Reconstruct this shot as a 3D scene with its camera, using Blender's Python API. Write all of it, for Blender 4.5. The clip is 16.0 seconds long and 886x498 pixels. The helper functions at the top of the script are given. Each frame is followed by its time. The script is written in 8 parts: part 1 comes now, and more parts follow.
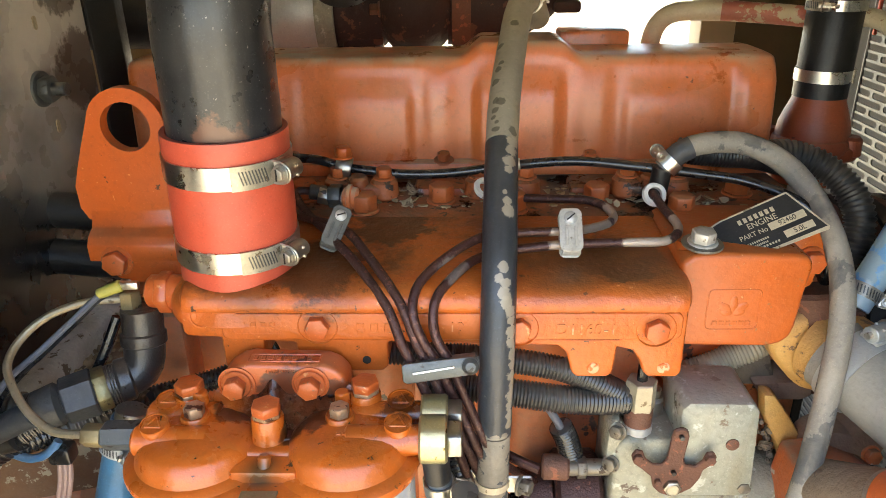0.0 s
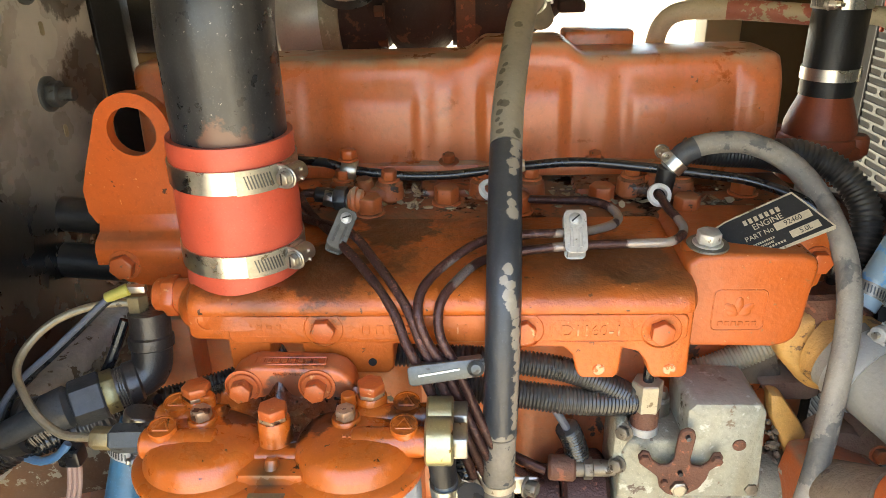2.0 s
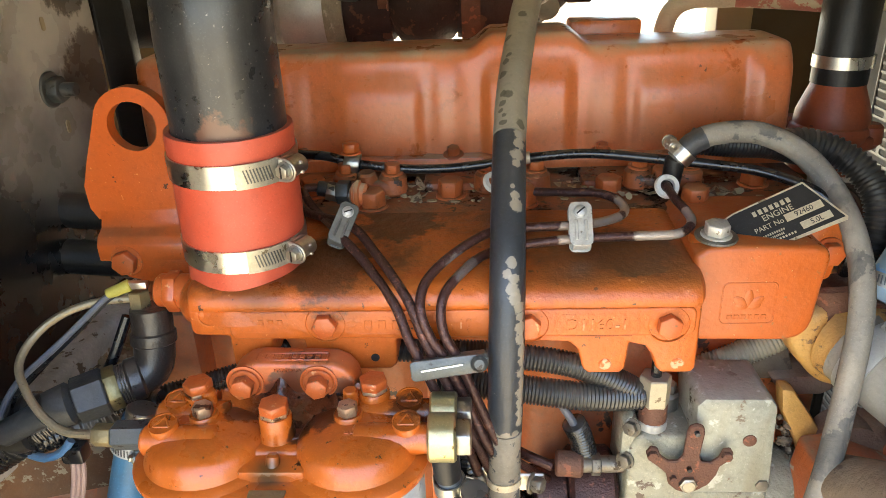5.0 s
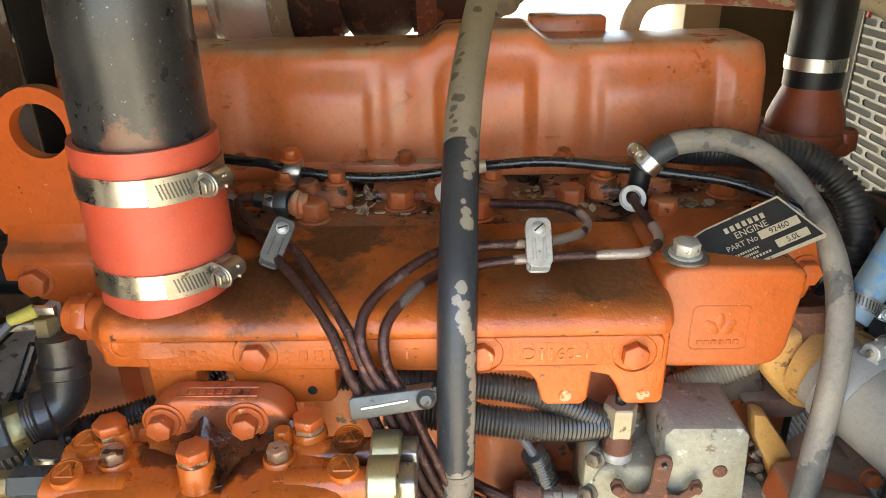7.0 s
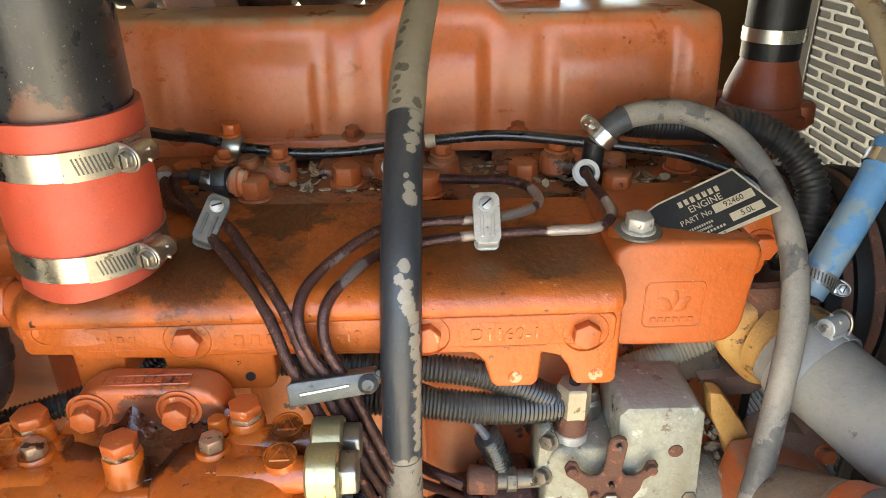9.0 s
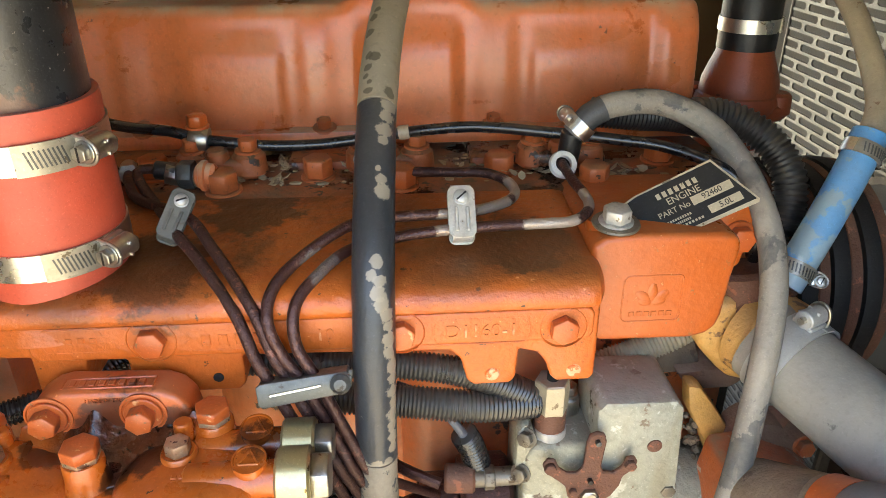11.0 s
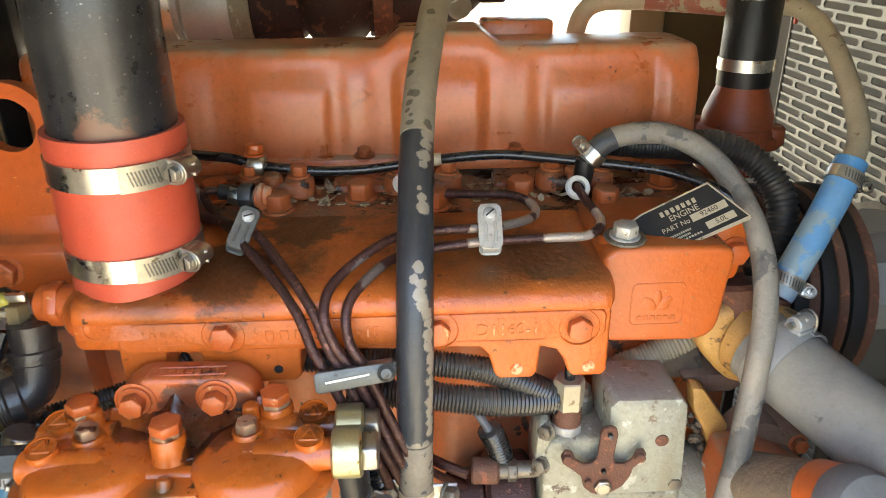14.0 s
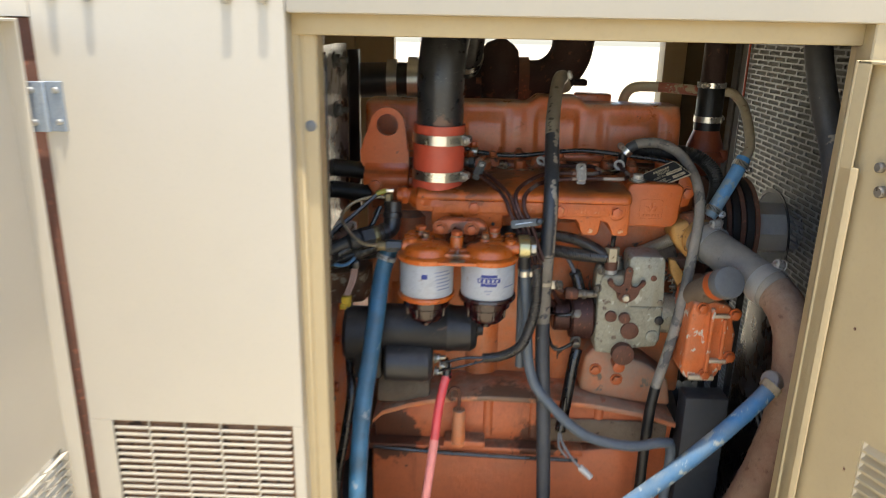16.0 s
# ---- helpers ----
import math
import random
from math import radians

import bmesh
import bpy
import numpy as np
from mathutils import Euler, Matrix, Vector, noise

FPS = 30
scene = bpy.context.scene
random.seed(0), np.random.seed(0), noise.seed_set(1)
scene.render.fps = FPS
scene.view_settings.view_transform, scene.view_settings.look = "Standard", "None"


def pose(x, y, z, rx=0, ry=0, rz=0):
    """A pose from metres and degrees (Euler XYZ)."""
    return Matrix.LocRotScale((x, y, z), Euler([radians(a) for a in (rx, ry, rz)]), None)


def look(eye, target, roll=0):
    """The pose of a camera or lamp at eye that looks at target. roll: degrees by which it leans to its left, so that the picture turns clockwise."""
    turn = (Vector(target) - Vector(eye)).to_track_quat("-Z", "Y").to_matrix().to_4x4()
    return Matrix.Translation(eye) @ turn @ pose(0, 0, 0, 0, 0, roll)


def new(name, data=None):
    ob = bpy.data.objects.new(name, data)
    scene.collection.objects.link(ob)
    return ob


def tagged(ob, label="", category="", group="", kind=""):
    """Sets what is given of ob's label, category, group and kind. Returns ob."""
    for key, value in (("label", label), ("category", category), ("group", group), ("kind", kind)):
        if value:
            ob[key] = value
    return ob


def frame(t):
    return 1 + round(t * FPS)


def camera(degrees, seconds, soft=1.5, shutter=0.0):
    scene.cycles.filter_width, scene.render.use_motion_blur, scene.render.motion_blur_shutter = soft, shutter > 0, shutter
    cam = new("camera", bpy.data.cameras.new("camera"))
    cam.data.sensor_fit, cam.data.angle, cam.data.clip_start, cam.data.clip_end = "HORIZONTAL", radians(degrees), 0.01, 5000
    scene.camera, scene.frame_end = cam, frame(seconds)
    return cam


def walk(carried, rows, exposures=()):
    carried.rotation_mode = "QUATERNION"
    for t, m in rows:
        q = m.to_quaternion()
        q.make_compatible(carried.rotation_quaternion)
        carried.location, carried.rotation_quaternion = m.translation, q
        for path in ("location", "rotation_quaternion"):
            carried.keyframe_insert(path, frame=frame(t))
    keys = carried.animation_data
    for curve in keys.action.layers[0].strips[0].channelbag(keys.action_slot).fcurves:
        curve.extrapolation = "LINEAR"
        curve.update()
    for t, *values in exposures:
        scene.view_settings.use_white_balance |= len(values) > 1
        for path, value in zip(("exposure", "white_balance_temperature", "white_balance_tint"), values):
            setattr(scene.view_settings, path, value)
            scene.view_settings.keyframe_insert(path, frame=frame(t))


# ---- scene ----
cam = camera(63.6, 16.0, soft=0.7, shutter=0.3)
PATH = [
    (0, (0.009, 0.012, 1.533), (-0.043, 1.843, 0.73), -0.9),
    (0.5, (0.007, 0.009, 1.533), (-0.059, 1.843, 0.738), -1.0),
    (1, (0.009, 0.007, 1.536), (-0.063, 1.841, 0.743), -1.1),
    (1.5, (0.009, 0.009, 1.536), (-0.064, 1.84, 0.734), -1.2),
    (2, (0.011, 0.012, 1.536), (-0.062, 1.84, 0.73), -1.5),
    (2.5, (0.014, 0.015, 1.536), (-0.068, 1.839, 0.721), -1.9),
    (3, (0.016, 0.016, 1.537), (-0.073, 1.84, 0.723), -2.3),
    (3.5, (0.016, 0.015, 1.537), (-0.084, 1.839, 0.722), -2.5),
    (6, (0.022, 0.033, 1.529), (-0.084, 1.853, 0.708), -2.2),
    (6.5, (0.028, 0.058, 1.531), (-0.036, 1.878, 0.704), -1.7),
    (7, (0.032, 0.073, 1.528), (0.009, 1.888, 0.688), -1.3),
    (7.5, (0.035, 0.077, 1.526), (0.045, 1.889, 0.68), -1.0),
    (8, (0.038, 0.078, 1.52), (0.07, 1.885, 0.664), -0.6),
    (8.5, (0.042, 0.088, 1.517), (0.092, 1.887, 0.644), -0.5),
    (9, (0.049, 0.091, 1.515), (0.106, 1.883, 0.631), -0.8),
    (9.5, (0.047, 0.095, 1.516), (0.122, 1.886, 0.629), -0.6),
    (10, (0.054, 0.1, 1.511), (0.158, 1.882, 0.611), -0.5),
    (12.5, (0.048, 0.103, 1.51), (0.171, 1.884, 0.608), -0.3),
    (13, (0.05, 0.099, 1.511), (0.173, 1.888, 0.624), -0.2),
    (13.5, (0.053, 0.095, 1.515), (0.162, 1.892, 0.645), -0.4),
    (13.8, (0.043, 0.063, 1.524), (0.111, 1.876, 0.684), -1.2),
    (14, (0.034, 0.036, 1.525), (0.121, 1.86, 0.709), -0.6),
    (14.2, (0.025, -0.003, 1.533), (0.118, 1.826, 0.730), -0.2),
    (14.5, (0.023, -0.081, 1.541), (0.03, 1.779, 0.807), 0.1),
    (14.8, (0.041, -0.207, 1.554), (-0.081, 1.647, 0.814), 0.7),
    (15, (0.067, -0.296, 1.549), (-0.116, 1.545, 0.788), 1.3),
    (15.3, (0.085, -0.410, 1.557), (-0.146, 1.445, 0.845), 2.2),
    (15.5, (0.058, -0.482, 1.571), (-0.128, 1.399, 0.916), 3.1),
    (15.8, (-0.011, -0.637, 1.559), (-0.141, 1.278, 0.997), 1.2),
    (16, (-0.109, -0.734, 1.576), (-0.171, 1.172, 0.972), 1.1),
]
walk(cam, [(t, look(eye, target, roll)) for t, eye, target, roll in PATH],
     exposures=[(0, 2.90, 7120, 10), (14.5, 2.92, 7000, 10), (14.95, 2.80, 6150, 10), (15.5, 2.24, 6450, 10), (15.75, 1.82, 6550, 11), (16, 1.58, 6650, 12)])

# ---- world and light ----
world = bpy.data.worlds.new("world")
scene.world = world
world.use_nodes = True
sky = world.node_tree.nodes.new("ShaderNodeTexSky")
sky.sky_type, sky.sun_disc = "NISHITA", False
sky.sun_elevation, sky.sun_rotation = radians(80), radians(163)
sky.altitude, sky.dust_density = 300, 1.5
world.node_tree.links.new(sky.outputs[0], world.node_tree.nodes["Background"].inputs[0])
world.node_tree.nodes["Background"].inputs[1].default_value = 0.15
sun = new("sun", bpy.data.lights.new("sun", "SUN"))
sun.data.energy, sun.data.angle, sun.data.color = 2.8, radians(0.5), (1.0, 0.95, 0.87)
sun.matrix_world = look((0, 0, 8), (-0.05 * 8, 0.15 * 8, 0))


# ---- materials ----
def lin(h):
    c = [int(h[i:i + 2], 16) / 255 for i in (0, 2, 4)]
    return tuple(v / 12.92 if v < 0.04045 else ((v + 0.055) / 1.055) ** 2.4 for v in c) + (1,)


def surf(name, col, rough=0.5, metal=0.0, col2=None, scale=9.0, amount=0.5, dust=None, up=0.0, dusty=0.0,
         spots=None, spot_scale=60.0, spot_at=0.66, bump=0.15, grain=350.0, coat=0.0, lumps=0.0, oil=None, oil_scale=14.0, oil_at=0.56, scuff=None, scuff_scale=240.0, scuff_at=0.63,
         soot=None, soot_up=0.8, soot_at=0.46, streak=None, streak_at=0.54, wear=None, wear_at=0.56, patches=(), mottle=0.35):
    """A painted or plain surface: base colour, a second colour in broad patches, dust on what faces up, small spots and fine relief."""
    m = bpy.data.materials.new(name)
    m.use_nodes = True
    nt = m.node_tree
    bsdf = nt.nodes["Principled BSDF"]
    link = nt.links.new

    def node(kind, **kw):
        n = nt.nodes.new(kind)
        for k, v in kw.items():
            n.inputs[k].default_value = v
        return n

    def noise_tex(s, detail=5.0, r=0.55):
        n = node("ShaderNodeTexNoise", Scale=s, Detail=detail, Roughness=r)
        link(geo.outputs["Position"], n.inputs["Vector"])
        return n.outputs["Fac"]

    def ramp(fac, a, b):
        n = nt.nodes.new("ShaderNodeMapRange")
        n.clamp = True
        n.inputs["From Min"].default_value, n.inputs["From Max"].default_value = a, b
        link(fac, n.inputs["Value"])
        return n.outputs["Result"]

    def times(a, b):
        n = nt.nodes.new("ShaderNodeMath")
        n.operation = "MULTIPLY"
        link(a, n.inputs[0])
        if isinstance(b, float):
            n.inputs[1].default_value = b
        else:
            link(b, n.inputs[1])
        return n.outputs[0]

    def mix(fac, a, b):
        n = nt.nodes.new("ShaderNodeMix")
        n.data_type = "RGBA"
        link(fac, n.inputs["Factor"])
        for v, s in ((a, n.inputs[6]), (b, n.inputs[7])):
            if isinstance(v, tuple):
                s.default_value = v
            else:
                link(v, s)
        return n.outputs[2]

    geo = nt.nodes.new("ShaderNodeNewGeometry")
    c = lin(col)
    broad = noise_tex(scale)
    fine = noise_tex(grain, 3.0)
    out = mix(times(ramp(broad, 0.38, 0.64), amount), c, lin(col2) if col2 else tuple(v * 0.72 for v in c[:3]) + (1,))
    out = mix(times(ramp(noise_tex(scale * 7.0), 0.45, 0.75), mottle), out, tuple(v * 0.6 for v in c[:3]) + (1,))
    if bump:
        out = mix(times(ramp(fine, 0.54, 0.72), mottle * 0.8), out, tuple(v * 0.45 for v in c[:3]) + (1,))
        out = mix(times(ramp(noise_tex(680.0, 2.0), 0.62, 0.70), mottle * 0.85), out, tuple(min(1.0, v * 1.35 + 0.04) for v in c[:3]) + (1,))
    rough_out = ramp(noise_tex(scale * 3.0), 0.2, 0.8)
    rr = nt.nodes.new("ShaderNodeMapRange")
    rr.inputs["To Min"].default_value, rr.inputs["To Max"].default_value = max(0.03, rough - 0.12), min(1.0, rough + 0.15)
    link(rough_out, rr.inputs["Value"])
    if spots:
        out = mix(ramp(noise_tex(spot_scale, 6.0, 0.62), spot_at - 0.06, spot_at - 0.035), out, lin(spots))
    if dust:
        sep = nt.nodes.new("ShaderNodeSeparateXYZ")
        link(geo.outputs["Normal"], sep.inputs[0])
        lay = times(ramp(sep.outputs["Z"], 0.25, 0.95), up)
        add = nt.nodes.new("ShaderNodeMath")
        add.operation, add.use_clamp = "ADD", True
        link(lay, add.inputs[0])
        add.inputs[1].default_value = dusty
        out = mix(times(add.outputs[0], ramp(noise_tex(scale * 2.0, 8.0, 0.65), 0.30, 0.62)), out, lin(dust))
    if scuff:
        out = mix(times(ramp(noise_tex(scuff_scale, 5.0, 0.6), scuff_at, scuff_at + 0.05), 0.8), out, lin(scuff))
    if streak:
        run = nt.nodes.new("ShaderNodeVectorMath")
        run.operation = "MULTIPLY"
        link(geo.outputs["Position"], run.inputs[0])
        run.inputs[1].default_value = (1.0, 1.0, 0.14)
        n = node("ShaderNodeTexNoise", Scale=26.0, Detail=6.0, Roughness=0.6)
        link(run.outputs[0], n.inputs["Vector"])
        out = mix(times(ramp(n.outputs["Fac"], streak_at, streak_at + 0.10), 0.55), out, lin(streak))
    if soot:
        up_sep = nt.nodes.new("ShaderNodeSeparateXYZ")
        link(geo.outputs["Normal"], up_sep.inputs[0])
        film = times(times(ramp(up_sep.outputs["Z"], 0.3, 0.9), soot_up), ramp(noise_tex(16.0, 9.0, 0.7), soot_at, soot_at + 0.13))
        out = mix(film, out, lin(soot))
    if wear:
        out = mix(times(ramp(geo.outputs["Pointiness"], wear_at, wear_at + 0.05), ramp(noise_tex(130.0, 4.0), 0.42, 0.56)), out, lin(wear))
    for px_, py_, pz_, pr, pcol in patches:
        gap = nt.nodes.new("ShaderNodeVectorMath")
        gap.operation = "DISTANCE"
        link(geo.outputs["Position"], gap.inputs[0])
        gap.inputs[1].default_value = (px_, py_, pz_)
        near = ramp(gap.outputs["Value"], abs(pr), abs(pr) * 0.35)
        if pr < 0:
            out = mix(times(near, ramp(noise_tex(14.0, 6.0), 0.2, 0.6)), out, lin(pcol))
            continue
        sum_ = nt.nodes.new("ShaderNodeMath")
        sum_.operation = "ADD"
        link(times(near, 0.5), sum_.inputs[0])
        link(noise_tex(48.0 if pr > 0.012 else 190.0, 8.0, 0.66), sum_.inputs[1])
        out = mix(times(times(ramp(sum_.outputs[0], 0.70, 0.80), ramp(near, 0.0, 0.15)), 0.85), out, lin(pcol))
    rough_final = rr.outputs["Result"]
    if oil:
        wet = times(ramp(noise_tex(oil_scale, 9.0, 0.68), oil_at, oil_at + 0.07), 0.9)
        out = mix(wet, out, lin(oil))
        shine = nt.nodes.new("ShaderNodeMix")
        link(wet, shine.inputs["Factor"])
        link(rough_final, shine.inputs[2])
        shine.inputs[3].default_value = 0.16
        rough_final = shine.outputs[0]
    link(out, bsdf.inputs["Base Color"])
    link(rough_final, bsdf.inputs["Roughness"])
    bsdf.inputs["Metallic"].default_value = metal
    bsdf.inputs["Coat Weight"].default_value = coat
    bsdf.inputs["Coat Roughness"].default_value = 0.25
    if bump:
        bp = nt.nodes.new("ShaderNodeBump")
        bp.inputs["Strength"].default_value, bp.inputs["Distance"].default_value = bump, 0.0015
        link(fine, bp.inputs["Height"])
        last = bp
        if lumps:
            b2 = nt.nodes.new("ShaderNodeBump")
            b2.inputs["Strength"].default_value, b2.inputs["Distance"].default_value = lumps, 0.004
            link(noise_tex(70.0, 4.0), b2.inputs["Height"])
            link(bp.outputs[0], b2.inputs["Normal"])
            last = b2
        link(last.outputs[0], bsdf.inputs["Normal"])
    return m


M = dict(
    orange=surf("orange_engine_paint", "C45A1E", 0.36, streak="BE5A1E", streak_at=0.60, soot="5A3018", soot_up=0.35, soot_at=0.52, wear="D8B898", wear_at=0.66, col2="BE5418", dust="8A6A4E", up=0.45, dusty=0.06, spots="4A2413", spot_at=0.73, spot_scale=110, bump=0.10, grain=260, coat=0.25, lumps=0.07, scuff="DE9058", scuff_at=0.68, patches=[(-0.110, 0.438, 1.230, 0.040, "3A1C0F"), (-0.084, 0.438, 1.230, 0.024, "4A2614"), (0.185, 0.50, 1.30, -0.03, "A04A18")]),
    orange_manifold=surf("orange_manifold_paint", "C25E1C", 0.42, col2="AC521A", dust="A8622E", up=0.6, dusty=0.05, spots="3A1D10", spot_at=0.71, spot_scale=110, bump=0.5, grain=200, coat=0.15, lumps=0.35, oil="7A3C16", oil_scale=11, oil_at=0.60, patches=[(-0.100, 0.498, 1.3055, 0.055, "33200F"), (-0.085, 0.478, 1.303, -0.035, "6A3818"), (0.125, 0.512, 1.307, 0.050, "3A2412"), (0.080, 0.495, 1.306, -0.050, "70401E"), (0.150, 0.500, 1.306, -0.040, "70401E"), (-0.05, 0.57, 1.311, 0.05, "3A2814"), (0.04, 0.56, 1.311, -0.06, "70401E"), (-0.145, 0.470, 1.300, -0.030, "7A4420")], soot="3E2612", soot_up=0.7, soot_at=0.48, streak="A8481A", streak_at=0.55, wear="E6B690", wear_at=0.68, scuff="E79C68", scuff_at=0.67),
    orange_dull=surf("dusty_orange_cover_paint", "DA743F", 0.31, col2="CC682A", dust="B4A188", up=1.0, dusty=0.13, spots="5A2E18", spot_at=0.755, spot_scale=75, bump=0.08, grain=200, coat=0.18, lumps=0.14, oil="A85420", oil_scale=30, oil_at=0.605, streak="BE6428", streak_at=0.55, soot="8A6C48", soot_up=0.5, soot_at=0.52),
    orange_head=surf("grimy_orange_head_paint", "AE5A2C", 0.5, col2="7A4222", dust="6A5640", up=0.9, dusty=0.25, spots="2A1A12", spot_at=0.66, spot_scale=60, bump=0.4, grain=180, lumps=0.3, oil="2C1C14", oil_scale=22, oil_at=0.53),
    orange_dirty=surf("grimy_orange_block_paint", "DC7636", 0.42, col2="C8683A", dust="BCA68C", up=0.95, dusty=0.36, spots="2A1A12", spot_at=0.70, spot_scale=34, bump=0.3, grain=160, lumps=0.25, oil="7A4A2C", oil_scale=9, oil_at=0.64, streak="A86236", streak_at=0.58, soot="7A664E", soot_up=0.6, patches=[(-0.14, 0.50, 0.96, -0.11, "7C6E5C"), (0.08, 0.52, 1.02, -0.08, "8A6A50"), (0.20, 0.50, 0.93, -0.10, "8C7E6C"), (-0.02, 0.48, 0.90, 0.09, "6E5C48")]),
    orange_filter=surf("glossy_orange_filter_paint", "C2601E", 0.28, col2="AA5216", dust="5A3018", up=0.2, spots="2A140A", spot_at=0.712, spot_scale=130, bump=0.16, grain=160, coat=0.3, lumps=0.22, oil="8A4214", oil_scale=18, oil_at=0.60, soot="6A3412", soot_up=0.22, soot_at=0.54, wear="C8B8A0", wear_at=0.68, patches=[(-0.098, 0.428, 1.221, 0.034, "22110A"), (-0.150, 0.426, 1.224, 0.022, "3A1C0C"), (-0.108, 0.410, 1.219, 0.018, "2E160A"), (-0.122, 0.378, 1.212, -0.016, "5A3A1C"), (-0.03, 0.42, 1.22, 0.03, "4A2410")]),
    orange_box=surf("dust_hazed_orange_paint", "B65618", 0.42, col2="A84E1A", dust="B8784A", up=0.5, dusty=0.09, spots="8A5A38", spot_at=0.70, spot_scale=110, bump=0.2, grain=240, coat=0.12, lumps=0.18, scuff="D8A070", scuff_at=0.66, streak="AE5420", streak_at=0.56, oil="9A4C1C", oil_scale=14, oil_at=0.62, patches=[(0.185, 0.50, 1.30, -0.03, "A04A18")]),
    outlet_paint=surf("rust_brown_outlet_paint", "96482A", 0.40, col2="7E3A22", dust="8A5A40", up=0.5, dusty=0.08, spots="5A2A1A", spot_at=0.72, spot_scale=60, bump=0.15, lumps=0.2, soot="6A3420", soot_up=0.4),
    # left dark patch puts shadow on the sump in with the oil grime
    orange_sump=surf("oil_streaked_sump_paint", "C8683A", 0.42, col2="B4582A", dust="8A7058", up=0.9, dusty=0.14, spots="4A2A1A", spot_at=0.72, spot_scale=30, bump=0.25, grain=160, lumps=0.25, oil="4A2A18", oil_scale=7, oil_at=0.63, streak="8A4824", streak_at=0.58, soot="4A382A", soot_up=0.7, patches=[(-0.25, 0.50, 0.80, 0.09, "3A2A20"), (0.04, 0.48, 0.80, 0.06, "3A2A20")]),
    ceiling=surf("pale_canopy_paint", "D6CDB8", 0.5, col2="CCC2AA", scale=3.0, bump=0.04),
    bolt_head=surf("dusty_orange_bolt", "BC5E2C", 0.46, col2="9C4C22", dust="8A6E50", up=0.55, dusty=0.14, spots="4A2818", spot_at=0.70, spot_scale=140, bump=0.2, oil="6A3A1E", oil_scale=40, oil_at=0.60),
    screw_worn=surf("bare_worn_screw", "B09A7E", 0.34, 0.45, col2="A06A40", scale=70, amount=0.8, spots="4A2A18", spot_at=0.62, spot_scale=90, bump=0.2),
    fuel_stain=surf("fuel_stained_paint", "562811", 0.22, col2="26110A", scale=34, amount=0.9, mottle=0.7, patches=[(-0.165, 0.43, 1.23, -0.026, "B4561C"), (-0.068, 0.43, 1.232, -0.018, "B4561C")], spots="100806", spot_at=0.64, spot_scale=110, bump=0.5, grain=140, lumps=0.5, coat=0.4),
    zinc_worn=surf("greasy_zinc", "7E786C", 0.42, 0.5, col2="5E564A", scale=40, amount=0.8, spots="3A2E24", spot_at=0.64, spot_scale=110, dust="8A7C68", up=0.3, dusty=0.15, bump=0.25),
    wire_slate=surf("slate_wire", "5E626C", 0.45, col2="4A4E56", bump=0.05),
    zinc_mid=surf("grey_zinc_clamp", "5A5C58", 0.42, 0.4, col2="484A46", scale=40, spots="4A443C", spot_at=0.68, spot_scale=90, dust="A8A294", up=0.3, dusty=0.1, bump=0.15),
    bolt_orange=surf("orange_bolt_paint", "BE5E2A", 0.36, wear="CFC4B2", wear_at=0.70, soot="6A4026", soot_up=0.35, soot_at=0.54, col2="A9491C", spots="7A5236", spot_at=0.70, spot_scale=200, bump=0.2, coat=0.2, scuff="D8A070", scuff_scale=130, scuff_at=0.64),
    silicone=surf("red_silicone", "BD4A31", 0.44, col2="AE4028", dust="BC8C78", up=0.3, dusty=0.10, bump=0.08, grain=500, lumps=0.05),
    rubber=surf("black_rubber_hose", "1C1D1F", 0.32, col2="28292B", scale=16, mottle=0.6, dust="85868A", up=0.2, dusty=0.06, spots="98928A", spot_at=0.725, spot_scale=300, streak="3E3D3C", streak_at=0.54, patches=[(-0.148, 0.464, 1.402, 0.034, "6E4C3C"), (-0.178, 0.47, 1.397, 0.020, "5E463A"), (-0.205, 0.49, 1.42, 0.03, "4E4640")], bump=0.12, grain=400, coat=0.2, oil="161718", oil_scale=26, oil_at=0.58, scuff="7A5E4C", scuff_scale=22, scuff_at=0.68),
    rubber_plain=surf("black_rubber", "131415", 0.42, col2="1C1D1E", dust="5A5148", up=0.4, dusty=0.05, bump=0.2, lumps=0.1),
    rubber_dusty=surf("dusty_grey_rubber", "8C867A", 0.66, col2="66635E", scale=26, amount=0.9, mottle=0.5, dust="A0978A", up=0.5, dusty=0.2, spots="4A4B4A", spot_at=0.605, spot_scale=30, bump=0.3, grain=300, lumps=0.15, streak="A39A8A", streak_at=0.55),
    rubber_peel=surf("peeling_rubber", "2A2F34", 0.36, col2="343940", dust="857B6A", up=0.1, dusty=0.03, spots="6E6A60", spot_at=0.74, spot_scale=60, bump=0.2, grain=260,
                     patches=[(0.0485, 0.537, 1.392, 0.009, "9C9280"), (0.0470, 0.529, 1.386, 0.007, "9C9280"), (0.0450, 0.521, 1.3805, 0.008, "9C9280"), (0.0440, 0.515, 1.376, 0.005, "9C9280"), (0.0402, 0.500, 1.364, 0.003, "9C9280"), (0.0423, 0.495, 1.3585, 0.005, "9C9280"), (0.0431, 0.4902, 1.3531, 0.0075, "9C9280"),
                              (0.0378, 0.4600, 1.3225, 0.0060, "968D7C"), (0.0350, 0.4562, 1.3165, 0.0050, "968D7C"), (0.0390, 0.4550, 1.3130, 0.0055, "968D7C"), (0.0385, 0.4515, 1.3065, 0.0070, "968D7C"), (0.0405, 0.4490, 1.3005, 0.0075, "968D7C"), (0.0430, 0.4480, 1.2940, 0.0070, "968D7C")]
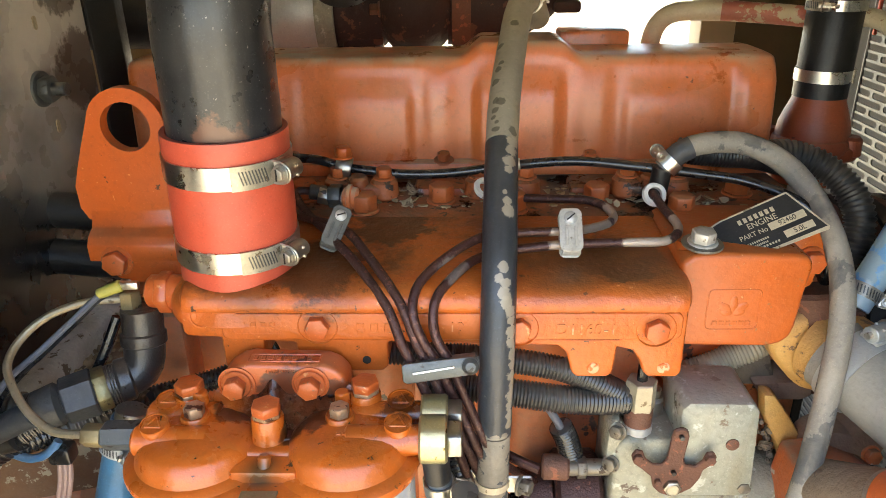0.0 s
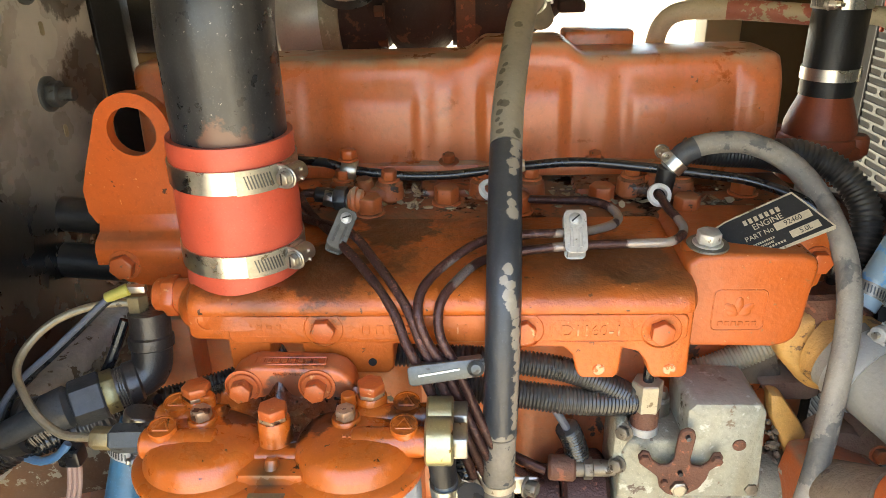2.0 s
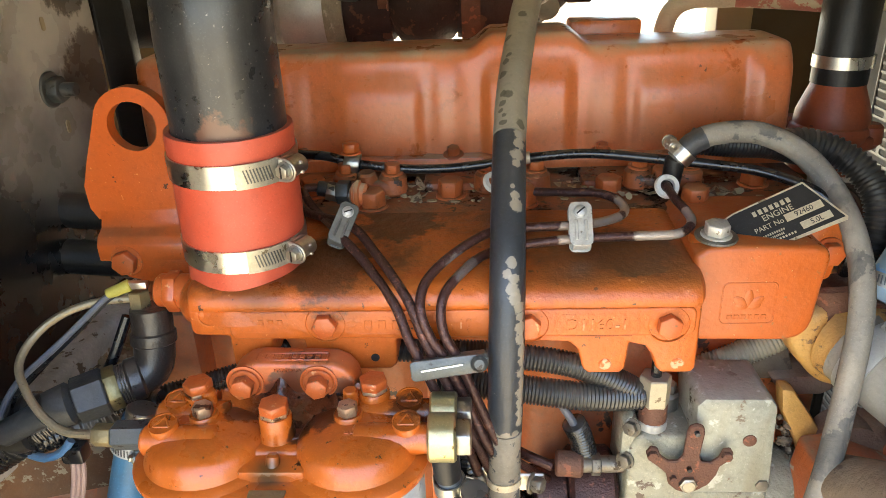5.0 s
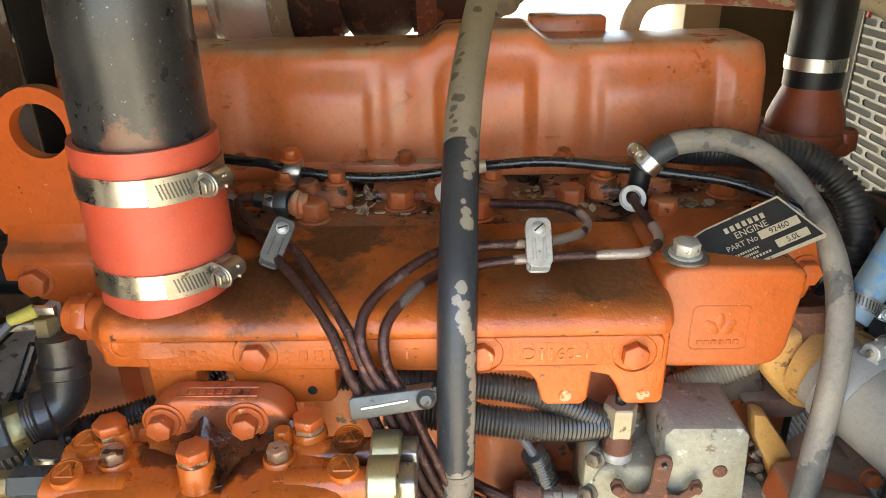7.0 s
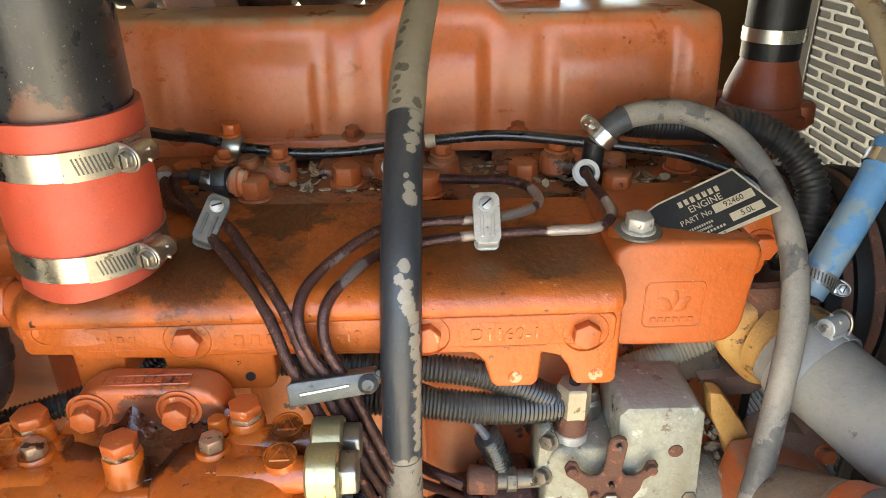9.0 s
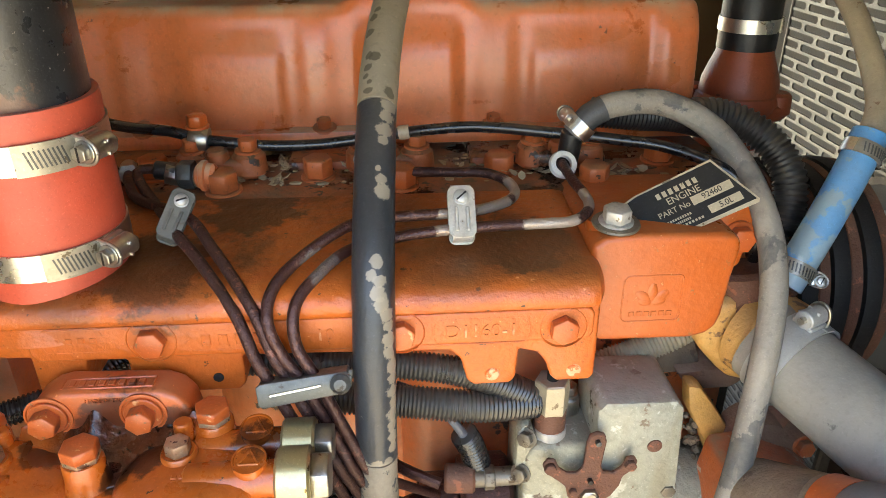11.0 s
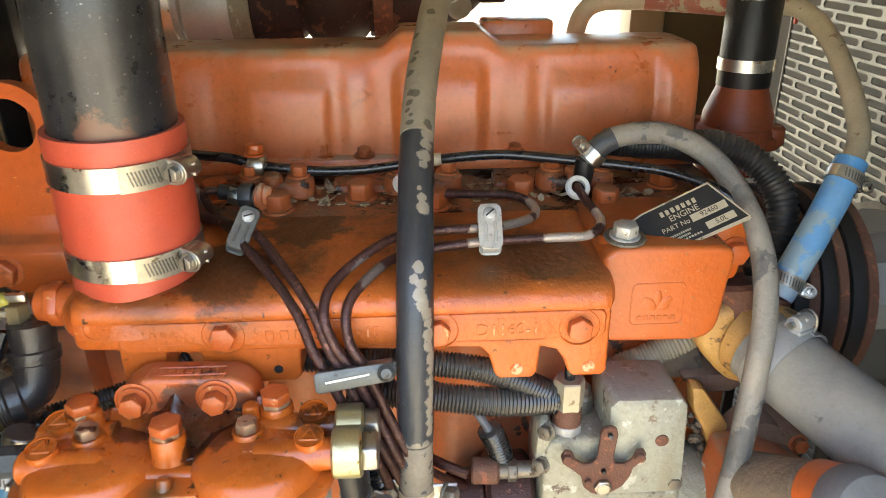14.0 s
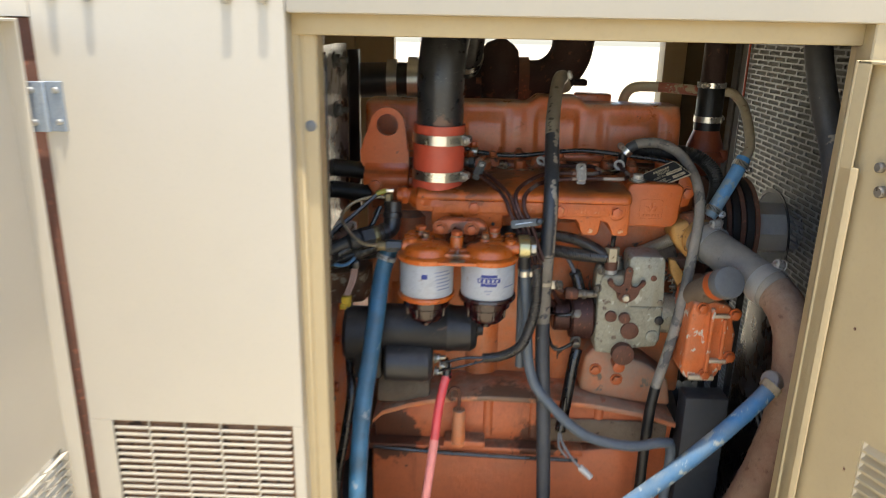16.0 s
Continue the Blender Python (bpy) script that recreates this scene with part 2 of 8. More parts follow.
                             + [(0.0450 - 0.0012 * (k % 3), 0.4465 - 0.0009 * k, 1.288 - 0.0082 * k, 0.0062 + 0.0010 * (k % 2), "968D7C") for k in range(11)]
                             + [(0.024 + 0.0042 * k, 0.4345, 1.1965 - 0.0030 * (k % 2), 0.0055, "857D6E") for k in range(5)]),
    rubber_mottle=surf("dust_mottled_rubber", "867E70", 0.7, col2="756E62", scale=40, amount=0.8, spots="3E3F40", spot_at=0.625, spot_scale=75, bump=0.3, grain=220, lumps=0.1),
    rubber_tan=surf("dust_coated_rubber", "9A907C", 0.7, col2="8A806C", bump=0.25, grain=220,
                    patches=[(x, y, z, r, "57503F") for x, y, z, r in ((0.0395, 0.603, 1.4333, 0.0050), (0.0420, 0.609, 1.438, 0.0040), (0.0365, 0.5895, 1.4253, 0.0058), (0.0392, 0.5665, 1.4152, 0.0058), (0.0360, 0.569, 1.4145, 0.0045), (0.0350, 0.5603, 1.4094, 0.0045), (0.0335, 0.5550, 1.4048, 0.0032), (0.0360, 0.5494, 1.4030, 0.0034), (0.0349, 0.5438, 1.3986, 0.0040), (0.0482, 0.5438, 1.3970, 0.0062), (0.0420, 0.634, 1.4465, 0.0055), (0.0560, 0.66, 1.462, 0.006))]),
    pipe_tan=surf("tan_painted_pipe", "C4B79A", 0.55, col2="B4A688", dust="8A7E68", up=0.3, dusty=0.2, spots="8A6A50", spot_at=0.70, spot_scale=50, bump=0.2),
    loom=surf("corrugated_loom_plastic", "161718", 0.26, col2="202122", dust="7A7368", up=0.4, dusty=0.04, bump=0.05, coat=0.4),
    loom_grey=surf("dusty_corrugated_loom", "1E1F20", 0.30, col2="2A2A29", dust="8A8272", up=0.3, dusty=0.06, bump=0.05, coat=0.5),
    loom_tan=surf("dust_caked_loom", "948A74", 0.5, col2="5A5344", scale=30, dust="9A907C", up=0.4, dusty=0.1, bump=0.05),
    zinc_dull=surf("dull_zinc_band", "B4B5B2", 0.42, 0.35, col2="9C9C98", dust="A8A294", up=0.3, dusty=0.2, bump=0.15),
    loom_dusty=surf("dust_filmed_loom", "1C1D1E", 0.36, col2="262727", dust="8A8274", up=0.35, dusty=0.12, bump=0.05),
    nut_pale=surf("pale_plated_nut", "A89F88", 0.42, 0.3, col2="948A72", spots="6A5A44", spot_at=0.68, spot_scale=90, bump=0.2),
    zinc_dark=surf("tarnished_zinc_clamp", "5C5E5C", 0.45, 0.55, col2="464644", spots="3A342E", spot_at=0.66, spot_scale=90, bump=0.2),
    hinge_zinc=surf("blue_grey_zinc", "9AA4AC", 0.42, 0.45, col2="88929A", scale=30, bump=0.1),
    steel=surf("stainless_band", "DEDCD4", 0.30, 1.0, col2="B8B4AA", bump=0.05, grain=400, spots="8A7A66", spot_at=0.74, spot_scale=120),
    zinc=surf("zinc_plated_steel", "B8B5AC", 0.36, 1.0, col2="8E8A80", spots="6B5A48", spot_at=0.70, spot_scale=120, bump=0.2, lumps=0.1),
    brass=surf("yellow_zinc_brass", "C9C294", 0.36, 0.85, col2="A8A078", spots="6A5A3A", spot_at=0.70, spot_scale=80, bump=0.15, lumps=0.1),
    brass_dull=surf("dull_brass_pipe", "8C7C58", 0.5, 0.6, col2="6E624C", spots="4A4030", spot_at=0.68, bump=0.2),
    rust=surf("rusty_brown_steel", "67402F", 0.75, 0.1, col2="50301F", dust="8A7260", up=0.3, dusty=0.14, spots="8A5138", spot_at=0.66, spot_scale=120, bump=0.6, grain=420, lumps=0.2),
    rust_dusty=surf("dust_caked_rusty_steel", "7C5A48", 0.8, 0.05, col2="68462F", dust="A8957F", up=0.5, dusty=0.34, spots="5A3828", spot_at=0.66, spot_scale=70, bump=0.5, grain=300, lumps=0.2),
    orange_chip=surf("chipped_orange_paint", "D26A2E", 0.42, col2="BC5A24", dust="94836E", up=1.0, dusty=0.24, spots="C9C2B2", spot_at=0.655, spot_scale=48, bump=0.35, grain=200, lumps=0.3, oil="4A2A18", oil_scale=14, oil_at=0.62),
    rust_pipe=surf("rusty_injector_pipe", "4A2E28", 0.45, 0.5, col2="2C2020", dust="6A5448", up=0.2, dusty=0.08, spots="7A4E40", spot_at=0.66, spot_scale=180, bump=0.6, grain=500),
    # grey patch at the low bend paints in a sheen; pale ones are wear
    pipe_worn=surf("worn_injector_pipe", "4E322C", 0.38, 0.45, col2="302020", spots="5E4038", spot_at=0.65, spot_scale=150, patches=[(0.1315, 0.553, 1.3245, 0.020, "B4A698"), (0.112, 0.528, 1.325, 0.024, "A8988A"), (0.177, 0.535, 1.3215, 0.020, "B8AA9C"), (0.150, 0.511, 1.3195, 0.028, "BCAEA0"), (0.085, 0.506, 1.3195, 0.020, "A8988A"), (0.004, 0.480, 1.306, 0.020, "7E726C")], bump=0.5, grain=500),
    alloy=surf("weathered_grey_casting", "9C9882", 0.58, 0.12, col2="7C7968", mottle=0.6, scale=18, dust="8A8270", up=0.7, dusty=0.16, spots="5C4A3C", spot_at=0.68, spot_scale=45, bump=0.7, grain=200, lumps=0.5, scuff="B8B6A4", scuff_scale=70, scuff_at=0.60),
    alloy_bright=surf("galvanised_casting", "9E9E8D", 0.55, 0.15, col2="848476", dust="A09A8C", up=0.9, dusty=0.18, spots="6A5A48", spot_at=0.665, spot_scale=38, streak="8A836C", streak_at=0.50, oil="6A6250", oil_scale=18, oil_at=0.64, mottle=0.6, scale=16, bump=0.6, grain=170, lumps=0.3, scuff="C2C2B6", scuff_scale=60, scuff_at=0.58),
    # two soft pale patches paint a bright reflection onto the black sheet
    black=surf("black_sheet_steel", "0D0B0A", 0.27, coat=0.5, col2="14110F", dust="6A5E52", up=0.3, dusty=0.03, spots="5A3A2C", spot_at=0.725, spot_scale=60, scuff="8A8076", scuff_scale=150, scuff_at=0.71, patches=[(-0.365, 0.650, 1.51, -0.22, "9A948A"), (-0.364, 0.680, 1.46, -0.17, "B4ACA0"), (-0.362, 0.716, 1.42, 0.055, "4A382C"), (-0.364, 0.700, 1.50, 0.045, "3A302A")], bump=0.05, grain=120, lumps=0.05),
    black_matt=surf("black_cast_iron", "0E0D0D", 0.46, col2="171413", dust="453C33", up=0.5, dusty=0.09, bump=0.4, grain=180, lumps=0.2),
    fitting_iron=surf("oily_iron_fitting", "2C2825", 0.34, col2="1E1B19", scale=30, dust="5A5048", up=0.4, dusty=0.1, spots="6A6056", spot_at=0.70, spot_scale=60, bump=0.3, lumps=0.2, coat=0.3),
    nut_olive=surf("olive_plated_nut", "8A7F58", 0.38, 0.6, col2="6A603E", scale=40, spots="4A4028", spot_at=0.66, spot_scale=90, bump=0.15),
    boot=surf("rubbed_black_boot", "22262A", 0.48, col2="2E3338", scale=24, dust="6A655C", up=0.3, dusty=0.08, bump=0.2, lumps=0.15),
    shelf_dust=surf("dust_caked_shelf", "8A6040", 0.9, col2="6A4A34", scale=16, amount=0.9, dust="A08E76", up=0.4, dusty=0.2, spots="B4A68C", spot_at=0.62, spot_scale=60, bump=0.6, grain=160, lumps=0.5),
    chalk=surf("chalky_dusty_flange", "D4CFC2", 0.8, col2="B4AC9A", scale=24, amount=0.9, spots="7A6A54", spot_at=0.63, spot_scale=50, bump=0.4, grain=160, lumps=0.3),
    zinc_lap=surf("dulled_band_end", "A8A496", 0.36, 0.7, col2="8C8674", scale=60, spots="6A604E", spot_at=0.68, spot_scale=150, bump=0.12),
    zinc_pale=surf("pale_zinc_strap", "C9C6BC", 0.38, 0.35, col2="AEAA9E", scale=50, spots="7A7060", spot_at=0.68, spot_scale=130, dust="8A8272", up=0.2, dusty=0.1, bump=0.15),
    starter_paint=surf("dusty_black_motor_paint", "16171A", 0.42, col2="1E1F22", dust="5A554E", up=0.4, dusty=0.12, spots="5A4638", spot_at=0.70, spot_scale=40, bump=0.2, lumps=0.15),
    hot_iron=surf("rusted_exhaust_iron", "34211C", 0.75, col2="241816", spots="5A3A2C", spot_at=0.66, spot_scale=60, bump=0.5, grain=200, lumps=0.3),
    cream=surf("cream_enclosure_paint", "B6AE9C", 0.5, mottle=0.05, col2="AFA590", scale=3.0, amount=0.3, dust="CFC6B0", up=0.3, dusty=0.06, bump=0.04, grain=150, coat=0.1),
    tan=surf("tan_enclosure_paint", "AE9C76", 0.5, mottle=0.10, col2="A28E68", scale=4.0, dust="AC9E80", up=0.4, dusty=0.12, spots="7A5A3A", spot_at=0.79, spot_scale=40, bump=0.04, grain=150, coat=0.1),
    # olive is darkened so the panel's shade sits in its paint
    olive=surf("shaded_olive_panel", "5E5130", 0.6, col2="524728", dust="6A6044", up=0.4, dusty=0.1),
    guard=surf("galvanised_guard", "808280", 0.45, 0.5, col2="6E706D", dust="7A7872", up=0.4, dusty=0.1, bump=0.1),
    fins=surf("dusty_radiator_fins", "66655F", 0.75, col2="45443F", scale=5.0, amount=0.9, dust="6A6860", up=0.2, dusty=0.2, bump=0.3, grain=400),
    blue=surf("blue_silicone_hose", "4C96CE", 0.5, col2="5C98C0", dust="9A968C", up=0.3, dusty=0.22, spots="7E9CAA", spot_at=0.615, spot_scale=30, patches=[(0.334, 0.540, 1.246, 0.034, "A2B4B8"), (0.358, 0.545, 1.272, 0.022, "8EA8B4")], bump=0.1),
    blue_pale=surf("pale_blue_hose", "24689A", 0.55, col2="2C5C7C", scale=14, amount=0.8, dust="8A8E88", up=0.4, dusty=0.22, spots="8E948E", spot_at=0.64, spot_scale=26, bump=0.12, scuff="9AA2A0", scuff_scale=60, scuff_at=0.62),
    rubber_low=surf("dusty_black_rubber", "30343A", 0.5, col2="3C4046", dust="6E6A62", up=0.3, dusty=0.18, spots="7A766C", spot_at=0.69, spot_scale=30, bump=0.2),
    blue_grey=surf("faded_blue_hose", "356A8A", 0.42, col2="1E4458", scale=22, amount=0.8, dust="6B7474", up=0.4, dusty=0.12, bump=0.12, scuff="8C9498", scuff_scale=40, scuff_at=0.62),
    hose_grey=surf("blue_grey_fuel_hose", "4E5A64", 0.5, col2="5A646C", dust="7A7A78", up=0.4, dusty=0.2, bump=0.1),
    ochre=surf("ochre_primer_casting", "D0A056", 0.55, col2="B07840", dust="8A7458", up=0.5, dusty=0.15, spots="6A4A30", spot_at=0.68, spot_scale=35, bump=0.4, lumps=0.3),
    tank=surf("grey_rubber_elbow", "85827A", 0.8, col2="959188", dust="A09888", up=0.5, dusty=0.3, spots="5C5A54", spot_at=0.70, spot_scale=26, bump=0.3, grain=260, lumps=0.2),
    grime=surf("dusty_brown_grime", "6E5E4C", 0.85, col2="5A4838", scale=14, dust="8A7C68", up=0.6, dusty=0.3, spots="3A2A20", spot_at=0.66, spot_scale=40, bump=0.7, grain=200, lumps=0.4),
    grey_cap=surf("grey_plastic_cap", "5A5F62", 0.6, col2="6A6E70", dust="7A746A", up=0.3, dusty=0.1, bump=0.15, lumps=0.15),
    red_cable=surf("red_cable_sheath", "D8202C", 0.4, col2="E85A5A", dust="D09A90", up=0.4, dusty=0.10, bump=0.05),
    white=surf("white_filter_paint", "A6ABB0", 0.32, col2="949AA0", scale=20, bump=0.05, coat=0.3, spots="8A8478", spot_at=0.72, spot_scale=60, streak="9AA0A6", streak_at=0.56, dust="A8A498", up=0.2, dusty=0.12),
    blue_ink=surf("blue_print", "22337E", 0.5, bump=0.0),
    ink_grey=surf("grey_print", "7A8098", 0.6, bump=0.0),
    plate_black=surf("black_plate_print", "0E0D0D", 0.62, bump=0.02, dust="4A463E", up=0.25, dusty=0.05),
    plate_tan=surf("bare_plate_metal", "C2B498", 0.5, 0.2, bump=0.06, spots="7A6A50", spot_at=0.70, spot_scale=150),
    bowl=surf("dark_amber_bowl", "260506", 0.08, col2="180304", bump=0.0, coat=0.5),
    lime=surf("yellow_green_crimp", "B0A848", 0.45, bump=0.05, dust="8A7A50", up=0.3, dusty=0.2),
    yellow=surf("yellow_connector", "D8B224", 0.5, bump=0.05, dust="8A7A50", up=0.3, dusty=0.15),
    wire_black=surf("black_wire", "101114", 0.26, col2="1A1C20", dust="4A463F", up=0.3, dusty=0.04, bump=0.05, coat=0.3),
    wire_grey=surf("grey_wire", "8C8A86", 0.45, col2="7A7874", bump=0.05),
    wire_pink=surf("dusty_pink_wire", "A88A80", 0.5, bump=0.05),
    white_plastic=surf("white_nylon", "D8D6CC", 0.45, bump=0.05, spots="8A8070", spot_at=0.70, spot_scale=120),
    worn=surf("paint_worn_primer", "CEA47E", 0.5, col2="C87C4A", scale=80, spots="C65C1E", spot_at=0.585, spot_scale=140, bump=0.3),
    belt=surf("drive_belt_rubber", "1C1B1A", 0.6, col2="2A2724", bump=0.2),
    dirt=surf("dusty_debris", "A59578", 0.9, col2="8A7A60", scale=30, spots="5A4A38", spot_at=0.66, bump=0.8, grain=120),
    floor=surf("oily_steel_floor", "2A241E", 0.6, col2="352D25", dust="4A4034", up=0.5, dusty=0.15, bump=0.2),
    ground=surf("pale_gravel", "C8BA9A", 0.95, col2="BAAA8A", scale=2.0, spots="857A66", spot_at=0.68, spot_scale=40, bump=0.8, grain=60),
    orange_dusty=surf("dust_coated_orange_casting", "CE7038", 0.6, col2="B86430", dust="9E9078", up=0.6, dusty=0.62, spots="4A3A2C", spot_at=0.67, spot_scale=26, bump=0.3, grain=160, lumps=0.25, patches=[(0.22, 0.47, 0.97, -0.12, "8E8474"), (0.27, 0.47, 1.00, 0.06, "7A7060")]),
    # pinker red that carries painted sunlight for the cable's lower end
    red_sunlit=surf("sunlit_red_sheath", "E88A80", 0.5, col2="E07A70", dust="E0B0A4", up=0.3, dusty=0.2, bump=0.05),
    mount_grey=surf("dark_grey_mount_paint", "3E4144", 0.55, col2="34373A", dust="6A665E", up=0.5, dusty=0.15, bump=0.15),
    filter_pad=surf("brown_filter_foam", "8A6A50", 0.95, col2="6A4E3A", scale=40, spots="3A2C20", spot_at=0.66, bump=0.6),
    gear=surf("dark_oily_recess", "120E0C", 0.5, col2="241A16", bump=0.2),
)


# ---- builders ----
def add_mesh(bm, other):
    me = bpy.data.meshes.new("tmp")
    other.to_mesh(me)
    other.free()
    bm.from_mesh(me)
    bpy.data.meshes.remove(me)
    return bm


def bevel(bm, width, seg=2, limit=25):
    if width <= 0:
        return
    bmesh.ops.recalc_face_normals(bm, faces=bm.faces)
    edges = [e for e in bm.edges if len(e.link_faces) == 2 and e.calc_face_angle(0) > radians(limit)]
    bmesh.ops.bevel(bm, geom=edges, offset=width, segments=seg, profile=0.5, affect="EDGES", clamp_overlap=True)


def box(bm, x0, x1, y0, y1, z0, z1, bev=0.0, seg=2, m=None):
    t = bmesh.new()
    bmesh.ops.create_cube(t, size=1)
    for v in t.verts:
        v.co = Vector((x0 + (v.co.x + 0.5) * (x1 - x0), y0 + (v.co.y + 0.5) * (y1 - y0), z0 + (v.co.z + 0.5) * (z1 - z0)))
    bevel(t, bev, seg)
    if m:
        t.transform(m)
    return add_mesh(bm, t)


def prism(bm, outline, axis, a0, a1, bev=0.0, seg=2, shift=None, m=None):
    """An outline pulled along an axis. y: outline in (x, z); x: in (y, z); z: in (x, y). shift moves the far cap in the outline's plane."""
    t = bmesh.new()
    put = {"y": lambda u, v, a: (u, a, v), "x": lambda u, v, a: (a, u, v), "z": lambda u, v, a: (u, v, a)}[axis]
    su, sv, grow = shift or (0, 0, 1)
    cu = sum(p[0] for p in outline) / len(outline)
    cv = sum(p[1] for p in outline) / len(outline)
    a = [t.verts.new(put(u, v, a0)) for u, v in outline]
    b = [t.verts.new(put(cu + (u - cu) * grow + su, cv + (v - cv) * grow + sv, a1)) for u, v in outline]
    t.faces.new(a)
    t.faces.new(b[::-1])
    for i in range(len(a)):
        j = (i + 1) % len(a)
        t.faces.new((a[i], b[i], b[j], a[j]))
    bmesh.ops.recalc_face_normals(t, faces=t.faces)
    bevel(t, bev, seg)
    if m:
        t.transform(m)
    return add_mesh(bm, t)


def frame_to(direction):
    return Vector(direction).to_track_quat("Z", "Y").to_matrix().to_4x4()


def lathe(bm, profile, origin=(0, 0, 0), axis=(0, 0, 1), seg=32, start=0.0, sweep=360.0):
    """A profile of (radius, height) turned about an axis through origin."""
    t = bmesh.new()
    full = sweep >= 359.9
    n = seg if full else seg + 1
    rings = []
    for r, h in profile:
        if r < 1e-6:
            rings.append([t.verts.new((0, 0, h))])
        else:
            rings.append([t.verts.new((r * math.cos(radians(start + sweep * k / seg)), r * math.sin(radians(start + sweep * k / seg)), h)) for k in range(n)])
    for a, b in zip(rings, rings[1:]):
        for k in range(seg):
            j = (k + 1) % n if full else k + 1
            q = [a[k % len(a)], a[j % len(a)], b[j % len(b)], b[k % len(b)]]
            u = list(dict.fromkeys(q))
            if len(u) > 2:
                t.faces.new(u)
    for ring in (rings[0], rings[-1]):
        if len(ring) > 2 and full and profile[0] != profile[-1]:
            t.faces.new(ring)
    bmesh.ops.recalc_face_normals(t, faces=t.faces)
    t.transform(Matrix.Translation(origin) @ frame_to(axis))
    return add_mesh(bm, t)


def cyl(bm, p0, p1, r0, r1=None, seg=24, bev=0.0):
    d = Vector(p1) - Vector(p0)
    h, r1 = d.length, r0 if r1 is None else r1
    b = min(bev, h * 0.4, r0 * 0.5, r1 * 0.5)
    prof = [(r0 - b, 0), (r0, b), (r1, h - b), (r1 - b, h)] if b > 0 else [(r0, 0), (r1, h)]
    return lathe(bm, prof, p0, d, seg)


def spline(pts, step=0.006):
    """Even samples on a smooth curve through the points."""
    p = [Vector(q) for q in pts]
    p = [p[0] * 2 - p[1]] + p + [p[-1] * 2 - p[-2]]
    out = []
    for i in range(1, len(p) - 2):
        n = max(2, int((p[i + 1] - p[i]).length / step))
        for k in range(n):
            t = k / n
            out.append(0.5 * (2 * p[i] + (p[i + 1] - p[i - 1]) * t + (2 * p[i - 1] - 5 * p[i] + 4 * p[i + 1] - p[i + 2]) * t * t
                              + (3 * p[i] - p[i - 1] - 3 * p[i + 1] + p[i + 2]) * t ** 3))
    return out + [p[-2]]


def tube(bm, pts, r, seg=14, step=0.006, rib=0.0, pitch=0.0, smooth=True, wobble=0.0):
    """A round hose along a curve; rib and pitch make it corrugated."""
    line = spline(pts, pitch / 4 if pitch else step) if smooth else [Vector(q) for q in pts]
    t = bmesh.new()
    side, rings, run = None, [], 0.0
    for i, c in enumerate(line):
        d = (line[min(i + 1, len(line) - 1)] - line[max(i - 1, 0)]).normalized()
        if side is None:
            side = d.orthogonal().normalized()
        side = (side - d * side.dot(d)).normalized()
        other = d.cross(side)
        if i:
            run += (c - line[i - 1]).length
        rad = r + (rib if pitch and (i % 4) in (1, 2) else 0.0)
        if wobble:
            rad *= 1 + wobble * noise.noise(c * 40)
        rings.append([t.verts.new(c + side * (rad * math.cos(2 * math.pi * k / seg)) + other * (rad * math.sin(2 * math.pi * k / seg))) for k in range(seg)])
    for a, b in zip(rings, rings[1:]):
        for k in range(seg):
            t.faces.new((a[k], a[(k + 1) % seg], b[(k + 1) % seg], b[k]))
    t.faces.new(rings[0][::-1])
    t.faces.new(rings[-1])
    bmesh.ops.recalc_face_normals(t, faces=t.faces)
    return add_mesh(bm, t)


def hexa(bm, pos, axis, r, h, washer=0.0, thick=0.0, turn=0.0, dome=0.25):
    """A hexagon head with a chamfered crown, on a washer if one is given."""
    t = bmesh.new()
    if washer:
        lathe(t, [(washer, 0), (washer, thick * 0.7), (washer - thick * 0.3, thick)], seg=20)
    e = Matrix.Rotation(radians(turn), 4, "Z")
    u = bmesh.new()
    ring = lambda rad, z: [u.verts.new(e @ Vector((rad * math.cos(math.pi * k / 3), rad * math.sin(math.pi * k / 3), z))) for k in range(6)]
    a, b, c = ring(r, thick), ring(r, thick + h * (1 - dome * 0.35)), ring(r * 0.92, thick + h)
    for p, q in ((a, b), (b, c)):
        for k in range(6):
            u.faces.new((p[k], p[(k + 1) % 6], q[(k + 1) % 6], q[k]))
    u.faces.new(c)
    u.faces.new(a[::-1])
    bmesh.ops.recalc_face_normals(u, faces=u.faces)
    bevel(u, r * 0.03, 1)
    add_mesh(t, u)
    t.transform(Matrix.Translation(pos) @ frame_to(axis))
    return add_mesh(bm, t)


def rounded(x0, x1, z0, z1, r, n=5):
    """A rectangle's outline with round corners."""
    out = []
    for cx, cz, a in ((x1 - r, z1 - r, 0), (x0 + r, z1 - r, 90), (x0 + r, z0 + r, 180), (x1 - r, z0 + r, 270)):
        out += [(cx + r * math.cos(radians(a + 90 * k / n)), cz + r * math.sin(radians(a + 90 * k / n))) for k in range(n + 1)]
    return out


def finish(bm, name, material, angle=35):
    me = bpy.data.meshes.new(name)
    bm.to_mesh(me)
    bm.free()
    me.materials.append(material)
    me.polygons.foreach_set("use_smooth", [True] * len(me.polygons))
    me.set_sharp_from_angle(angle=radians(angle))
    return me


def thing(name, label, category, at=(0, 0, 0), group="", kind=""):
    ob = new(name)
    ob.location = at
    ob.empty_display_size = 0.02
    return tagged(ob, label, category, group, kind)


